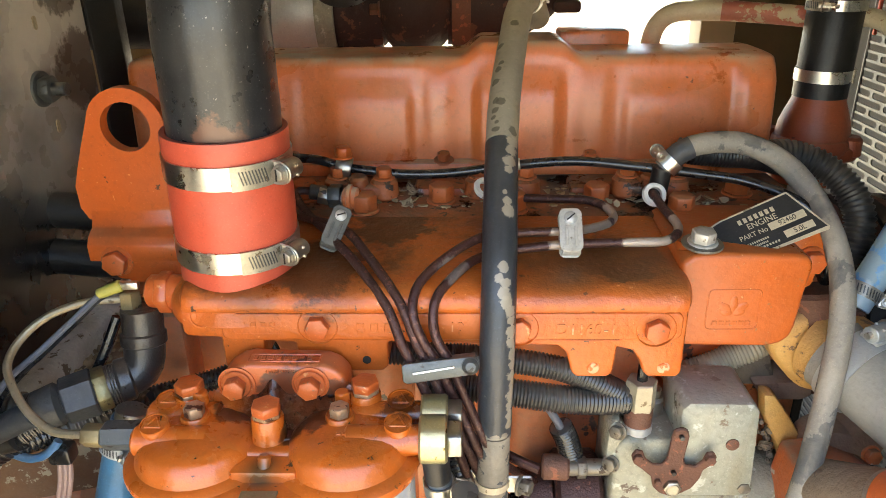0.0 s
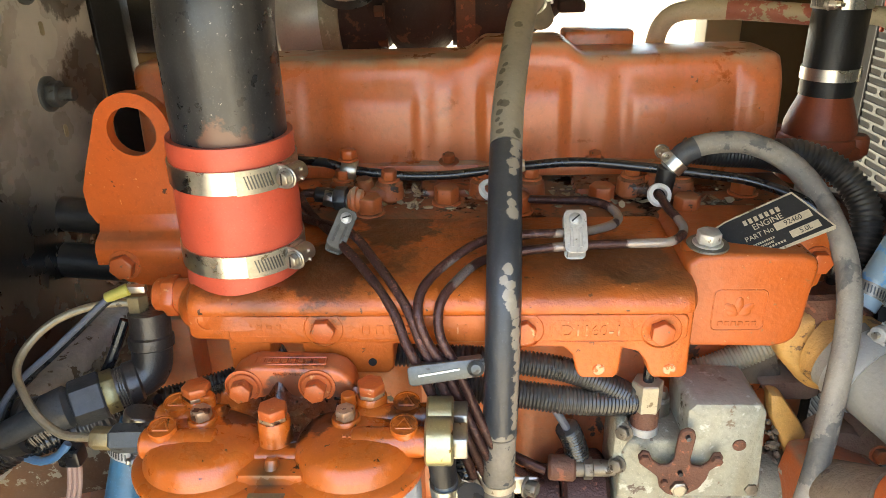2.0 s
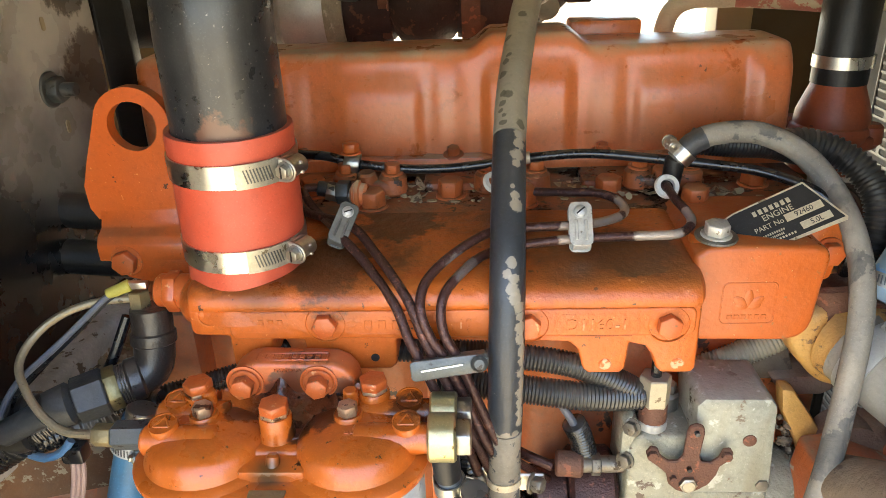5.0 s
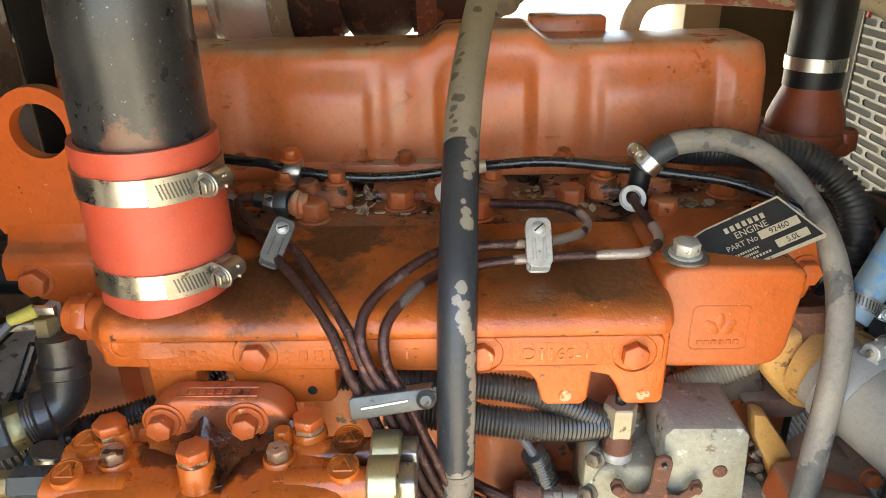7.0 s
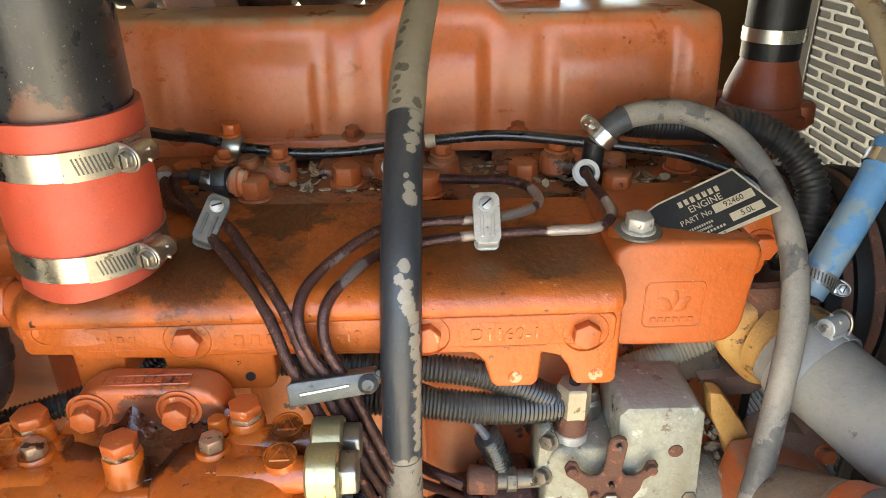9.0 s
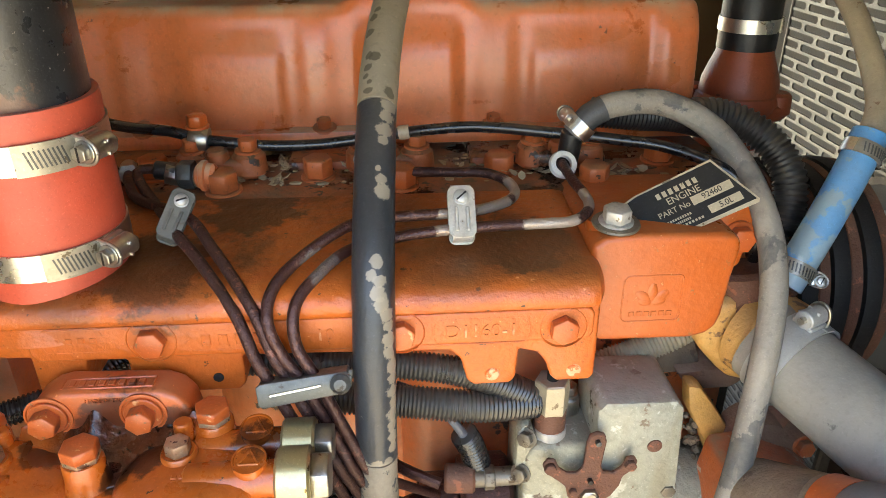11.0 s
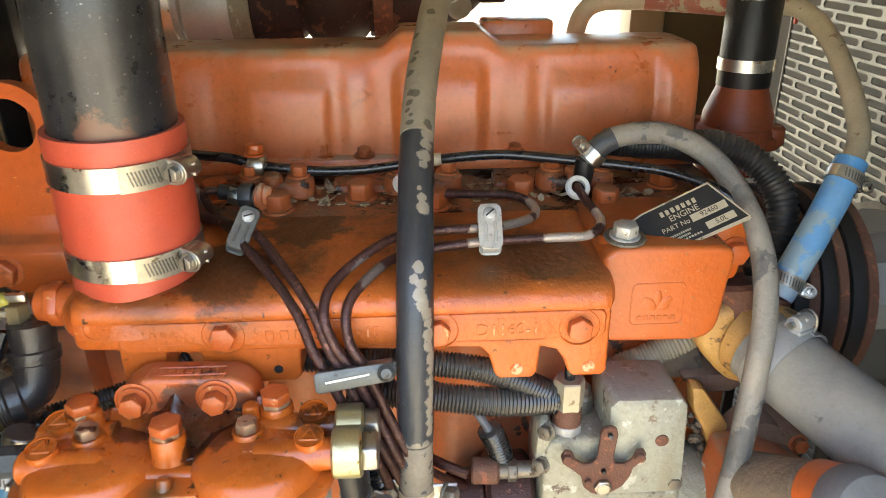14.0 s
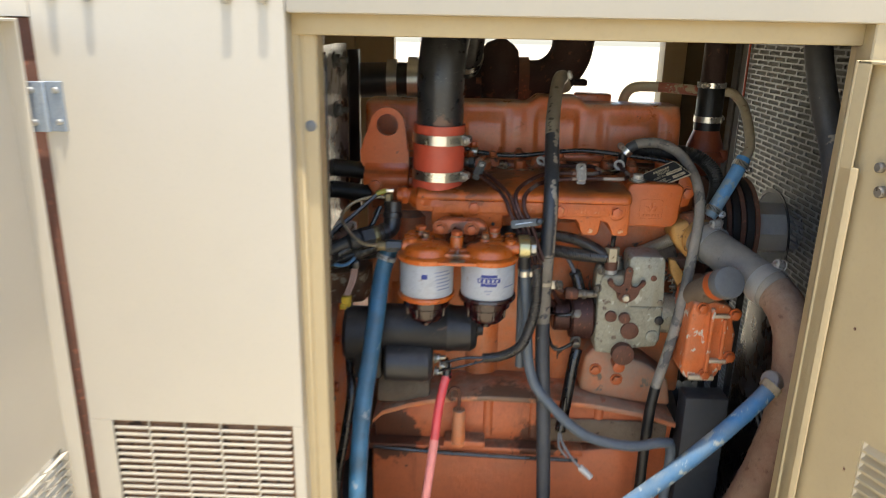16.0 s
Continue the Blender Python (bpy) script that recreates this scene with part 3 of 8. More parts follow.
def part(name, bm, material, parent, label="", angle=35):
    """Links a bmesh as one mesh object under a thing or a part."""
    ob = new(name, finish(bm, name, material, angle))
    ob.parent = parent
    ob.matrix_parent_inverse = Matrix.Translation(-parent.location)
    if label:
        ob["label"] = label
    return ob


def solo(name, bm, material, label, category, group="", kind="", angle=35):
    return tagged(new(name, finish(bm, name, material, angle)), label, category, group, kind)


def NB():
    return bmesh.new()


def lettering(name, words, size, m, material, parent, depth=0.0006):
    """Raised or printed words from the built-in font, as a mesh."""
    cu = bpy.data.curves.new(name, "FONT")
    cu.body, cu.size, cu.extrude, cu.align_x, cu.align_y = words, size, depth, "CENTER", "CENTER"
    ob = bpy.data.objects.new("tmp", cu)
    me = bpy.data.meshes.new_from_object(ob)
    bpy.data.objects.remove(ob)
    bm = NB()
    bm.from_mesh(me)
    bpy.data.meshes.remove(me)
    bm.transform(m)
    return part(name, bm, material, parent)


def band_clamp(name, parent, c, axis, r, width, screw_dir, label="stainless worm-drive hose clamp", metal="steel"):
    """A worm-drive clamp: band, slotted overlap, screw housing and screw."""
    ax = Vector(axis).normalized()
    c = Vector(c)
    bm = NB()
    lathe(bm, [(r, -width / 2), (r + 0.0012, -width / 2), (r + 0.0012, width / 2), (r, width / 2), (r, -width / 2)], c, ax, 40)
    band = part(name, bm, M[metal], parent, label)
    s = Vector(screw_dir)
    s = (s - ax * s.dot(ax)).normalized()
    tan = ax.cross(s)
    m = Matrix((tan, ax, s)).transposed().to_4x4()
    m.translation = c + s * (r + 0.001)
    w = min(width, 0.015)
    bm = NB()
    box(bm, -w * 0.55, w * 0.55, -w * 0.52, w * 0.52, 0, w * 0.25, w * 0.06, m=m)
    t = NB()
    cyl(t, (-w * 0.55, 0, w * 0.42), (w * 0.6, 0, w * 0.42), w * 0.46, seg=16, bev=w * 0.05)
    for q in (-0.25, 0.25):
        cyl(t, (w * 0.1, w * q, w * 0.6), (w * 0.1, w * q, w * 0.92), w * 0.08, seg=8, bev=w * 0.02)
    t.transform(m)
    add_mesh(bm, t)
    part("screw_housing", bm, M[metal], band)
    bm = NB()
    hexa(bm, (-w * 0.62, 0, w * 0.45), (-1, 0, 0), w * 0.34, w * 0.30, w * 0.44, w * 0.08)
    cyl(bm, (w * 0.6, 0, w * 0.45), (w * 0.85, 0, w * 0.45), w * 0.18, seg=8)
    bm.transform(m)
    screw = part("screw", bm, M["zinc"], band)
    bm = NB()
    box(bm, -w * 1.02, -w * 0.98, -w * 0.28, w * 0.28, w * 0.41, w * 0.49, m=m)
    part("slot", bm, M["gear"], screw)
    bm = NB()
    for side in (-1, 1):
        tube(bm, [(-w * 0.58, side * w * 0.55, w * 0.02), (-w * 0.60, side * w * 0.50, w * 0.5), (-w * 0.60, side * w * 0.30, w * 0.86), (-w * 0.60, 0, w * 0.98)], w * 0.07, 8, step=0.001)
    bm.transform(m)
    part("bridge", bm, M["zinc"], band)
    bm = NB()
    rings = []
    for k in range(13):
        a = (w * 0.3 + (0.0022 * 9 + w * 0.95) * k / 12) / r
        v = s * math.cos(a) - tan * math.sin(a)
        rings.append([bm.verts.new(c + v * q + ax * e) for q, e in ((r + 0.0012, -width * 0.53), (r + 0.0021, -width * 0.53), (r + 0.0021, width * 0.53), (r + 0.0012, width * 0.53))])
    for p, q in zip(rings, rings[1:]):
        for k in range(4):
            bm.faces.new((p[k], p[(k + 1) % 4], q[(k + 1) % 4], q[k]))
    bm.faces.new(rings[0])
    bm.faces.new(rings[-1][::-1])
    bmesh.ops.recalc_face_normals(bm, faces=bm.faces)
    part("band_end", bm, M["zinc_lap" if metal == "steel" else metal], band, "overlapping slotted band end")
    pitch = 0.0022 / r
    for k in range(9):
        bm = NB()
        a = pitch * k + w * 0.95 / r
        v = s * math.cos(a) - tan * math.sin(a)
        q = Matrix((ax.cross(v), ax, v)).transposed().to_4x4()
        q.translation = c + v * (r + 0.0020)
        box(bm, -0.0005, 0.0005, -w * 0.34, w * 0.34, 0, 0.0004, m=q @ Matrix.Rotation(0.25, 4, "Z"))
        part("slot", bm, M["zinc_dark"], band)
    return band


# ---- structure: ground, enclosure, far wall ----
bm = NB()
box(bm, -60, 60, -60, 60, -0.2, 0)
solo("ground", bm, M["ground"], "pale dusty gravel yard round the generator set", "ground", kind="structure")

bm = NB()
box(bm, -2.2, 1.5, 0.20, 1.35, 0.0, 0.30, 0.004)
solo("floor", bm, M["floor"], "dark oily steel skid floor under the engine", "floor", kind="structure")
# roof stays out of view; its pale paint bounces light onto the engine
bm = NB()
box(bm, -2.25, 1.55, 0.1685, 1.35, 1.86, 1.90, 0.004)
solo("ceiling", bm, M["ceiling"], "unseen steel canopy roof painted pale to bounce light", "ceiling", kind="structure")

# near wall: fixed panel, header, jambs
wall = thing("wall_front", "sun-bleached cream steel enclosure wall with a door opening", "wall", (0, 0.18, 0.3), kind="structure")
bm = NB()
prism(bm, [(-0.336, 0.168), (-0.336, 0.20), (-0.345, 0.205), (-0.352, 0.172), (-0.652, 0.172), (-0.652, 0.168)][::-1], "z", 1.013, 1.88, 0.001, 1)
box(bm, -0.652, -0.618, 0.168, 0.172, 0.25, 1.013)
box(bm, -0.352, -0.336, 0.168, 0.20, 0.25, 1.013, 0.001, 1)
box(bm, -0.618, -0.352, 0.168, 0.172, 0.25, 0.74)
part("panel", bm, M["cream"], wall)
bm = NB()
box(bm, -0.3355, 1.55, 0.168, 0.205, 1.584, 1.88, 0.004)
part("upper_panel", bm, M["cream"], wall, "cream panel over the door opening")
bm = NB()
box(bm, -0.336, 0.378, 0.196, 0.245, 1.558, 1.588, 0.003)
part("header", bm, M["tan"], wall, "tan steel door header")
bm = NB()
prism(bm, [(-0.338, 0.198), (-0.326, 0.198), (-0.324, 0.206), (-0.306, 0.206), (-0.306, 0.250), (-0.338, 0.250)], "z", 0.25, 1.585, 0.002, 1)
part("jamb", bm, M["tan"], wall, "ribbed tan steel door jamb")
bm = NB()
lathe(bm, [(0.0075, 0), (0.0075, 0.0012), (0.006, 0.002), (0, 0.0022)], (-0.317, 0.206, 1.443), (0, -1, 0), 20)
part("plug", bm, M["grey_cap"], wall, "grey rubber door bumper")
bm = NB()
prism(bm, [(0.371, 0.172), (0.405, 0.172), (0.405, 0.25), (0.384, 0.25), (0.384, 0.215), (0.371, 0.210)], "z", 0.25, 1.588, 0.002, 1)
part("jamb", bm, M["tan"], wall, "tan steel door jamb on the hinge side")
# unseen sill, added to keep ground bounce off the sump
bm = NB()
box(bm, -0.336, 0.371, 0.170, 0.21, 0.25, 0.60, 0.003)
part("added_sill", bm, M["tan"], wall, "unseen added sill that blocks light from the ground")
bm = NB()
box(bm, 0.405, 1.55, 0.168, 0.20, 0.25, 1.588, 0.003)
part("panel", bm, M["cream"], wall)
bm = NB()
box(bm, -2.25, -0.69, 0.20, 0.2045, 0.25, 1.573)
box(bm, -2.25, -0.6525, 0.168, 0.205, 1.574, 1.88)
part("panel", bm, M["cream"], wall)
for x in (-0.6215, -0.5765, -0.406, -0.361):
    bm = NB()
    hexa(bm, (x, 0.168, 1.600), (0, -1, 0), 0.0062, 0.008, 0.0078, 0.002, turn=20 + 60 * x)
    part("bolt", bm, M["zinc"], wall, "weathered roof bolt head")
# rust-brown strip added to darken the open gap beside the door
bm = NB()
box(bm, -0.690, -0.6535, 0.176, 0.186, 0.25, 1.573, 0.002)
part("gap_strip", bm, M["rust"], wall, "rusty brown strip added for the dark door gap")
# louvre grille of five columns in the fixed panel
for c in range(5):
    for r in range(24):
        x0 = -0.616 + c * 0.0528
        z0 = 1.007 - r * 0.0113
        bm = NB()
        box(bm, x0, x0 + 0.0495, 0.1686, 0.1722, z0 - 0.0082, z0 - 0.0040, 0.0006, 1)
        part("slat", bm, M["cream"], wall)
    if c:
        bm = NB()
        box(bm, -0.616 + c * 0.0528 - 0.0036, -0.616 + c * 0.0528 - 0.0008, 0.1712, 0.1735, 0.74, 1.012)
        part("mullion", bm, M["cream"], wall)

bm = NB()
box(bm, -0.620, -0.350, 0.1765, 0.190, 0.735, 1.018, 0.002, 1)
part("filter_pad", bm, M["filter_pad"], wall, "dusty brown filter pad behind the louvres")

# far wall with the open doorways of the other side
far = thing("wall_back", "tan steel back wall with open bright doorways", "wall", (0, 1.27, 0.3), kind="structure")
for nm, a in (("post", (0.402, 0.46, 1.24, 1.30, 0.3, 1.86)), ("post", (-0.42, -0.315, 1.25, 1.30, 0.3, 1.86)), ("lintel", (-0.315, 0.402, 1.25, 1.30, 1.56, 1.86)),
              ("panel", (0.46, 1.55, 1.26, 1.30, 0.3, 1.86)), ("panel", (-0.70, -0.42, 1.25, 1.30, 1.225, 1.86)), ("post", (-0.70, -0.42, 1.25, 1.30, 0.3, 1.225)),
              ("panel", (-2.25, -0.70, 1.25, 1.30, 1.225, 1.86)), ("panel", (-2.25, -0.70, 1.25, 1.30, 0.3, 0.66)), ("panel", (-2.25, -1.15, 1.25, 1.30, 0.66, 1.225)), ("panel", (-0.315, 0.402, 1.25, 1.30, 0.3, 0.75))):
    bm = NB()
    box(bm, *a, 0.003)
    # only the right-hand panel gets the olive with shade painted in
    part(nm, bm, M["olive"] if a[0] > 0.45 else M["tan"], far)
for nm, x in (("wall_left", -2.25), ("wall_right", 1.51)):
    bm = NB()
    box(bm, x, x + 0.04, 0.205, 1.25, 0.0, 1.86)
    solo(nm, bm, M["tan"], "tan painted steel end wall of the enclosure", "wall", kind="structure")


def door_leaf(name, hinge, out, width, z0, z1, paint, vent0, label):
    """An open door: a folded sheet with edge flanges and a louvred field, swung about its hinge edge."""
    o = Vector(out).normalized()
    n = Vector((-o.y, o.x, 0))
    m = Matrix((o, n, Vector((0, 0, 1)))).transposed().to_4x4()
    m.translation = Vector(hinge)
    root = thing(name, label, "door", hinge, kind="structure")
    bm = NB()
    a, b, top = vent0
    box(bm, 0, a, 0.0, 0.003, z0, z1, m=m)
    box(bm, b, width, 0.0, 0.003, z0, z1, m=m)
    box(bm, a, b, 0.0, 0.003, top, z1, m=m)
    box(bm, a, b, 0.0, 0.003, z0, top - 0.36, m=m)
    part("sheet", bm, paint, root)
    for q in ((0, 0.004, -0.012, 0.024, z0, z1), (width - 0.004, width, -0.012, 0.024, z0, z1), (0.004, width, -0.012, 0.024, z1 - 0.004, z1), (0.004, 0.022, -0.012, -0.009, z0, z1)):
        bm = NB()
        box(bm, *q, 0.001, 1, m=m)
        part("flange", bm, paint, root)
    cols = int((b - a) / 0.0528)
    w = (b - a) / cols
    for c in range(cols):
        for r in range(26):
            z = top - 0.006 - r * 0.0135
            bm = NB()
            prism(bm, [(-0.001, z - 0.0050), (-0.001, z - 0.0075), (0.012, z - 0.0015), (0.012, z + 0.0008)], "x", a + c * w + 0.002, a + c * w + w - 0.002, m=m)
            part("slat", bm, paint, root)
        if c:
            bm = NB()
            box(bm, a + c * w - 0.002, a + c * w + 0.002, 0.0, 0.003, top - 0.36, top, m=m)
            part("mullion", bm, paint, root)
    return root, m


door, dm = door_leaf("door_1", (-0.680, 0.150, 0), (0, -1, 0), 0.70, 0.30, 1.572, M["cream"], (0.015, 0.6, 0.987), "cream steel door swung wide open, louvred below")
door, dm = door_leaf("door_2", (0.352, 0.152, 0), (0.40, -0.93, 0), 0.74, 0.30, 1.543, M["tan"], (0.10, 0.64, 1.09), "tan inner face of an open louvred steel door")
bm = NB()
box(bm, 0.004, 0.03, -0.012, -0.008, 0.3, 1.42, 0.002, m=dm)
part("stiffener", bm, M["tan"], door)
bm = NB()
cyl(bm, (0.052, -0.009, 1.425), (0.052, 0.0, 1.425), 0.006, bev=0.002)
cyl(bm, (0.060, -0.011, 1.398), (0.060, 0.0, 1.398), 0.007, bev=0.002)
bm.transform(dm)
part("latch", bm, M["zinc_worn"], door, "worn zinc latch studs")
for u, z in ((0.06, 1.225), (0.085, 1.04)):
    bm = NB()
    lathe(bm, [(0.002, 0), (0.0015, 0.001), (0, 0.0012)], (u, -0.001, z), (0, -1, 0), 8)
    bm.transform(dm)
    part("mark", bm, M["rust"], door, "small rust chip")

# butt hinge between the fixed panel and the open door
hinge = thing("hinge", "galvanised butt hinge with four rivets", "hinge", (-0.645, 0.16, 1.465))
for nm, q in (("leaf", (-0.6435, -0.622, 0.1645, 0.168, 1.434, 1.497)), ("leaf", (-0.6665, -0.6445, 0.158, 0.1615, 1.434, 1.497))):
    bm = NB()
    box(bm, *q, 0.0008, 1)
    part(nm, bm, M["hinge_zinc"], hinge)
bm = NB()
cyl(bm, (-0.644, 0.1605, 1.434), (-0.644, 0.1605, 1.497), 0.0034, bev=0.0008, seg=16)
part("knuckle", bm, M["hinge_zinc"], hinge)
for x in (-0.658, -0.630):
    for z in (1.446, 1.486):
        bm = NB()
        lathe(bm, [(0.0042, 0), (0.0042, 0.0018), (0.0030, 0.0036), (0, 0.0042)], (x, 0.1645 if x > -0.65 else 0.158, z), (0, -1, 0), 12)
        part("rivet", bm, M["steel"], hinge)

# ---- perforated guard and what stands by it ----
guard = thing("perforated_guard", "galvanised guard sheet with staggered slots before the radiator", "guard", (0.50, 0.55, 0.3))
bm = NB()
gx, y0, y1, row, slot = 0.495, 0.235, 0.90, 0.01042, 0.0555
for r in range(126):
    z = 0.4085 + r * row
    gap = 0.092 ** 2 - (z + 0.002 - 1.185) ** 2
    if gap > 0:
        box(bm, gx, gx + 0.0018, y0, 0.655 - gap ** 0.5, z, z + 0.0031)
        box(bm, gx, gx + 0.0018, 0.655 + gap ** 0.5, y1, z, z + 0.0031)
    else:
        box(bm, gx, gx + 0.0018, y0, y1, z, z + 0.0031)
    y = y0 + 0.0265 + (slot / 2 if r % 2 else 0)
    a, b = z + 0.0031, z + row
    while y < y1 - 0.006:
        if (y - 0.655) ** 2 + (z + 0.007 - 1.185) ** 2 > 0.090 ** 2:
            prism(bm, [(y + e * (0.0060 - 0.0034 * math.sin(q)), (a + b) / 2 - e * (b - a) / 2 * math.cos(q)) for e in (1, -1) for q in (0.0, 0.5, 1.05, math.pi / 2, 2.09, 2.64, math.pi)], "x", gx, gx + 0.0018)
        y += slot
part("sheet", bm, M["guard"], guard)
for a in ((0.4935, 0.4970, 0.90, 0.9035, 0.42, 1.72), (0.493, 0.500, 0.225, 0.235, 0.42, 1.72)):
    bm = NB()
    box(bm, *a, 0.001, 1)
    part("edge", bm, M["guard"], guard)
bm = NB()
lathe(bm, [(0.086, 0), (0.093, 0), (0.093, 0.0015), (0.086, 0.0015), (0.086, 0)], (0.4932, 0.655, 1.185), (1, 0, 0), 48)
part("rim", bm, M["black_matt"], guard, "black rim round the shaft opening")
bm = NB()
box(bm, 0.575, 0.675, 0.30, 1.16, 0.42, 1.70, 0.004)
rad = thing("radiator", "dusty radiator core standing behind the guard", "radiator", (0.625, 0.73, 0.32))
part("core", bm, M["fins"], rad)
for nm, q in (("side_channel", (0.57, 0.68, 0.26, 0.30, 0.32, 1.80)), ("side_channel", (0.57, 0.68, 1.16, 1.20, 0.32, 1.80)), ("header_tank", (0.57, 0.68, 0.30, 1.16, 1.70, 1.80)), ("bottom_tank", (0.57, 0.68, 0.30, 1.16, 0.32, 0.42))):
    bm = NB()
    box(bm, *q, 0.004)
    part(nm, bm, M["fins"], rad)
bm = NB()
tube(bm, [(0.425, 0.50, 1.84), (0.43, 0.48, 1.66), (0.437, 0.455, 1.55), (0.452, 0.43, 1.46), (0.468, 0.40, 1.38), (0.472, 0.37, 1.28), (0.455, 0.345, 1.19)], 0.021, 18)
solo("overflow_pipe", bm, M["rubber_low"], "dusty dark rubber pipe hanging beside the guard", "pipe")
bm = NB()
box(bm, 0.489, 0.493, 0.884, 0.889, 1.42, 1.72, 0.001, 1)
solo("edge_strip", bm, M["silicone"], "narrow red reflector strip on the guard edge", "strip")

# ---- black plate and dark volumes on the generator side ----
plate = thing("baffle_plate", "curved black sheet-steel baffle with rust marks and nuts", "plate", (-0.38, 0.6, 0.6))
bm = NB()
line = [(-0.352, 0.392), (-0.358, 0.43), (-0.362, 0.48), (-0.364, 0.54), (-0.3655, 0.60), (-0.366, 0.65), (-0.3645, 0.69), (-0.361, 0.712), (-0.356, 0.728)]
tops = [1.530, 1.535, 1.535, 1.535, 1.535, 1.535, 1.535, 1.535, 1.534]
rim = []
for k, (x, y) in enumerate(line):
    rim.append([bm.verts.new((x + dx, y + dx * 0.3, z)) for dx, z in ((0, 1.195), (0, tops[k]), (-0.004, tops[k]), (-0.004, 1.195))])
for a, b in zip(rim, rim[1:]):
    for k in range(4):
        bm.faces.new((a[k], a[(k + 1) % 4], b[(k + 1) % 4], b[k]))
bm.faces.new(rim[0])
bm.faces.new(rim[-1][::-1])
bmesh.ops.recalc_face_normals(bm, faces=bm.faces)
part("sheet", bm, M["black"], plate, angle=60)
bm = NB()
prism(bm, [(-0.3555, 0.730), (-0.352, 0.7285), (-0.3365, 0.756), (-0.3355, 0.772), (-0.3385, 0.772), (-0.340, 0.758)], "z", 1.19, 1.522, 0.0012, 2)
part("return_flange", bm, M["rubber_plain"], plate, "plain black turned edge of the baffle")
bm = NB()
box(bm, -0.3545, -0.330, 0.386, 0.3915, 1.195, 1.53, 0.002)
part("flange", bm, M["black"], plate)
bm = NB()
prism(bm, [(-0.344, 1.505), (-0.334, 1.512), (-0.331, 1.498), (-0.333, 1.470), (-0.336, 1.490)], "y", 0.3848, 0.3862)
part("chip", bm, M["zinc"], plate, "bare metal chip on the flange")
for z in (1.413, 1.505):
    nut = NB()
    hexa(nut, (-0.3655, 0.645, z), (1, -0.08, 0), 0.0120, 0.010, 0.0160, 0.003, turn=12)
    nt_ = part("nut", nut, M["zinc_dark"], plate, "grimy flanged nut on a stud")
    nut = NB()
    cyl(nut, (-0.354, 0.644, z), (-0.340, 0.643, z), 0.0062, seg=14, bev=0.001)
    part("stud", nut, M["zinc_dark"], nt_)
# solid pale inlays stand in for daylight through the drilled slots
for z in (1.376, 1.468):
    bm = NB()
    prism(bm, rounded(0.656, 0.662, z - 0.006, z + 0.006, 0.0028), "x", -0.3658, -0.3650)
    part("slot_hole", bm, M["dirt"], plate, "pale inlay standing in for daylight in a slot")
gen = thing("generator_end", "black generator end housing with ducts behind the baffle", "generator", (-0.75, 0.7, 0.3))
bm = NB()
cyl(bm, (-1.30, 0.76, 0.72), (-0.60, 0.76, 0.72), 0.30, seg=40, bev=0.02)
part("barrel", bm, M["black_matt"], gen)
bm = NB()
lathe(bm, [(0.20, 0.0), (0.272, 0.0), (0.278, 0.006), (0.278, 0.016), (0.270, 0.022), (0.270, 0.118), (0.278, 0.124), (0.278, 0.134), (0.20, 0.136)], (-0.610, 0.745, 0.86), (1, 0, 0), 56)
part("adapter_ring", bm, M["chalk"], gen, "dusty cream adapter ring beside the flywheel housing")
bm = NB()
cyl(bm, (-0.60, 0.76, 1.53), (-0.43, 0.76, 1.50), 0.11, seg=28, bev=0.01)
cyl(bm, (-0.98, 0.76, 1.46), (-0.60, 0.76, 1.50), 0.16, seg=28, bev=0.02)
part("duct", bm, M["black_matt"], gen, "dark air duct")
bm = NB()
tube(bm, [(-0.95, 0.60, 1.62), (-0.75, 0.58, 1.60), (-0.55, 0.60, 1.585)], 0.008, 8)
tube(bm, [(-0.95, 0.56, 1.50), (-0.70, 0.55, 1.47), (-0.5, 0.58, 1.43)], 0.010, 8)
part("bracket_rod", bm, M["rust"], gen)
bm = NB()
prism(bm, [(-0.62, 0.42), (-0.425, 0.42), (-0.402, 0.50), (-0.392, 0.58), (-0.388, 0.66), (-0.384, 0.72), (-0.352, 0.76), (-0.352, 0.80), (-0.62, 0.80)], "z", 1.10, 1.152, 0.008, 3)
part("cream_cover", bm, M["chalk"], gen, "dusty cream cover with debris")
bm = NB()
prism(bm, [(-0.430, 0.50), (-0.300, 0.54), (-0.288, 0.60), (-0.288, 0.80), (-0.430, 0.80)], "z", 1.06, 1.124, 0.006, 2)
part("shelf", bm, M["shelf_dust"], gen, "brown shelf caked with dust")
for k in range(110):
    bm = NB()
    y = random.uniform(0.53, 0.73)
    p = Vector((-0.398 + (y - 0.53) * 0.06 + abs(random.gauss(0, 0.016)), y, 1.126))
    w = random.uniform(0.0018, 0.0060)
    bmesh.ops.create_icosphere(bm, subdivisions=1, radius=w, matrix=Matrix.Translation(p) @ Euler((random.gauss(0, 0.5), random.gauss(0, 0.5), random.uniform(0, 6))).to_matrix().to_4x4() @ Matrix.Diagonal((random.uniform(0.6, 1.8), 1, 0.45, 1)))
    if k == 0:
        crumbs = bm
    else:
        add_mesh(crumbs, bm)
ob = part("debris", crumbs, M["dirt"], gen, "dry leaf and grit debris")
ob["kind"] = "stuff"

# ---- engine: block, head, covers ----
eng = thing("engine", "orange four-cylinder diesel engine with grimy block", "engine", (0.0, 0.70, 0.45))
bm = NB()
box(bm, -0.30, 0.335, 0.598, 0.86, 0.86, 1.245, 0.008)
part("block", bm, M["orange_dirty"], eng)
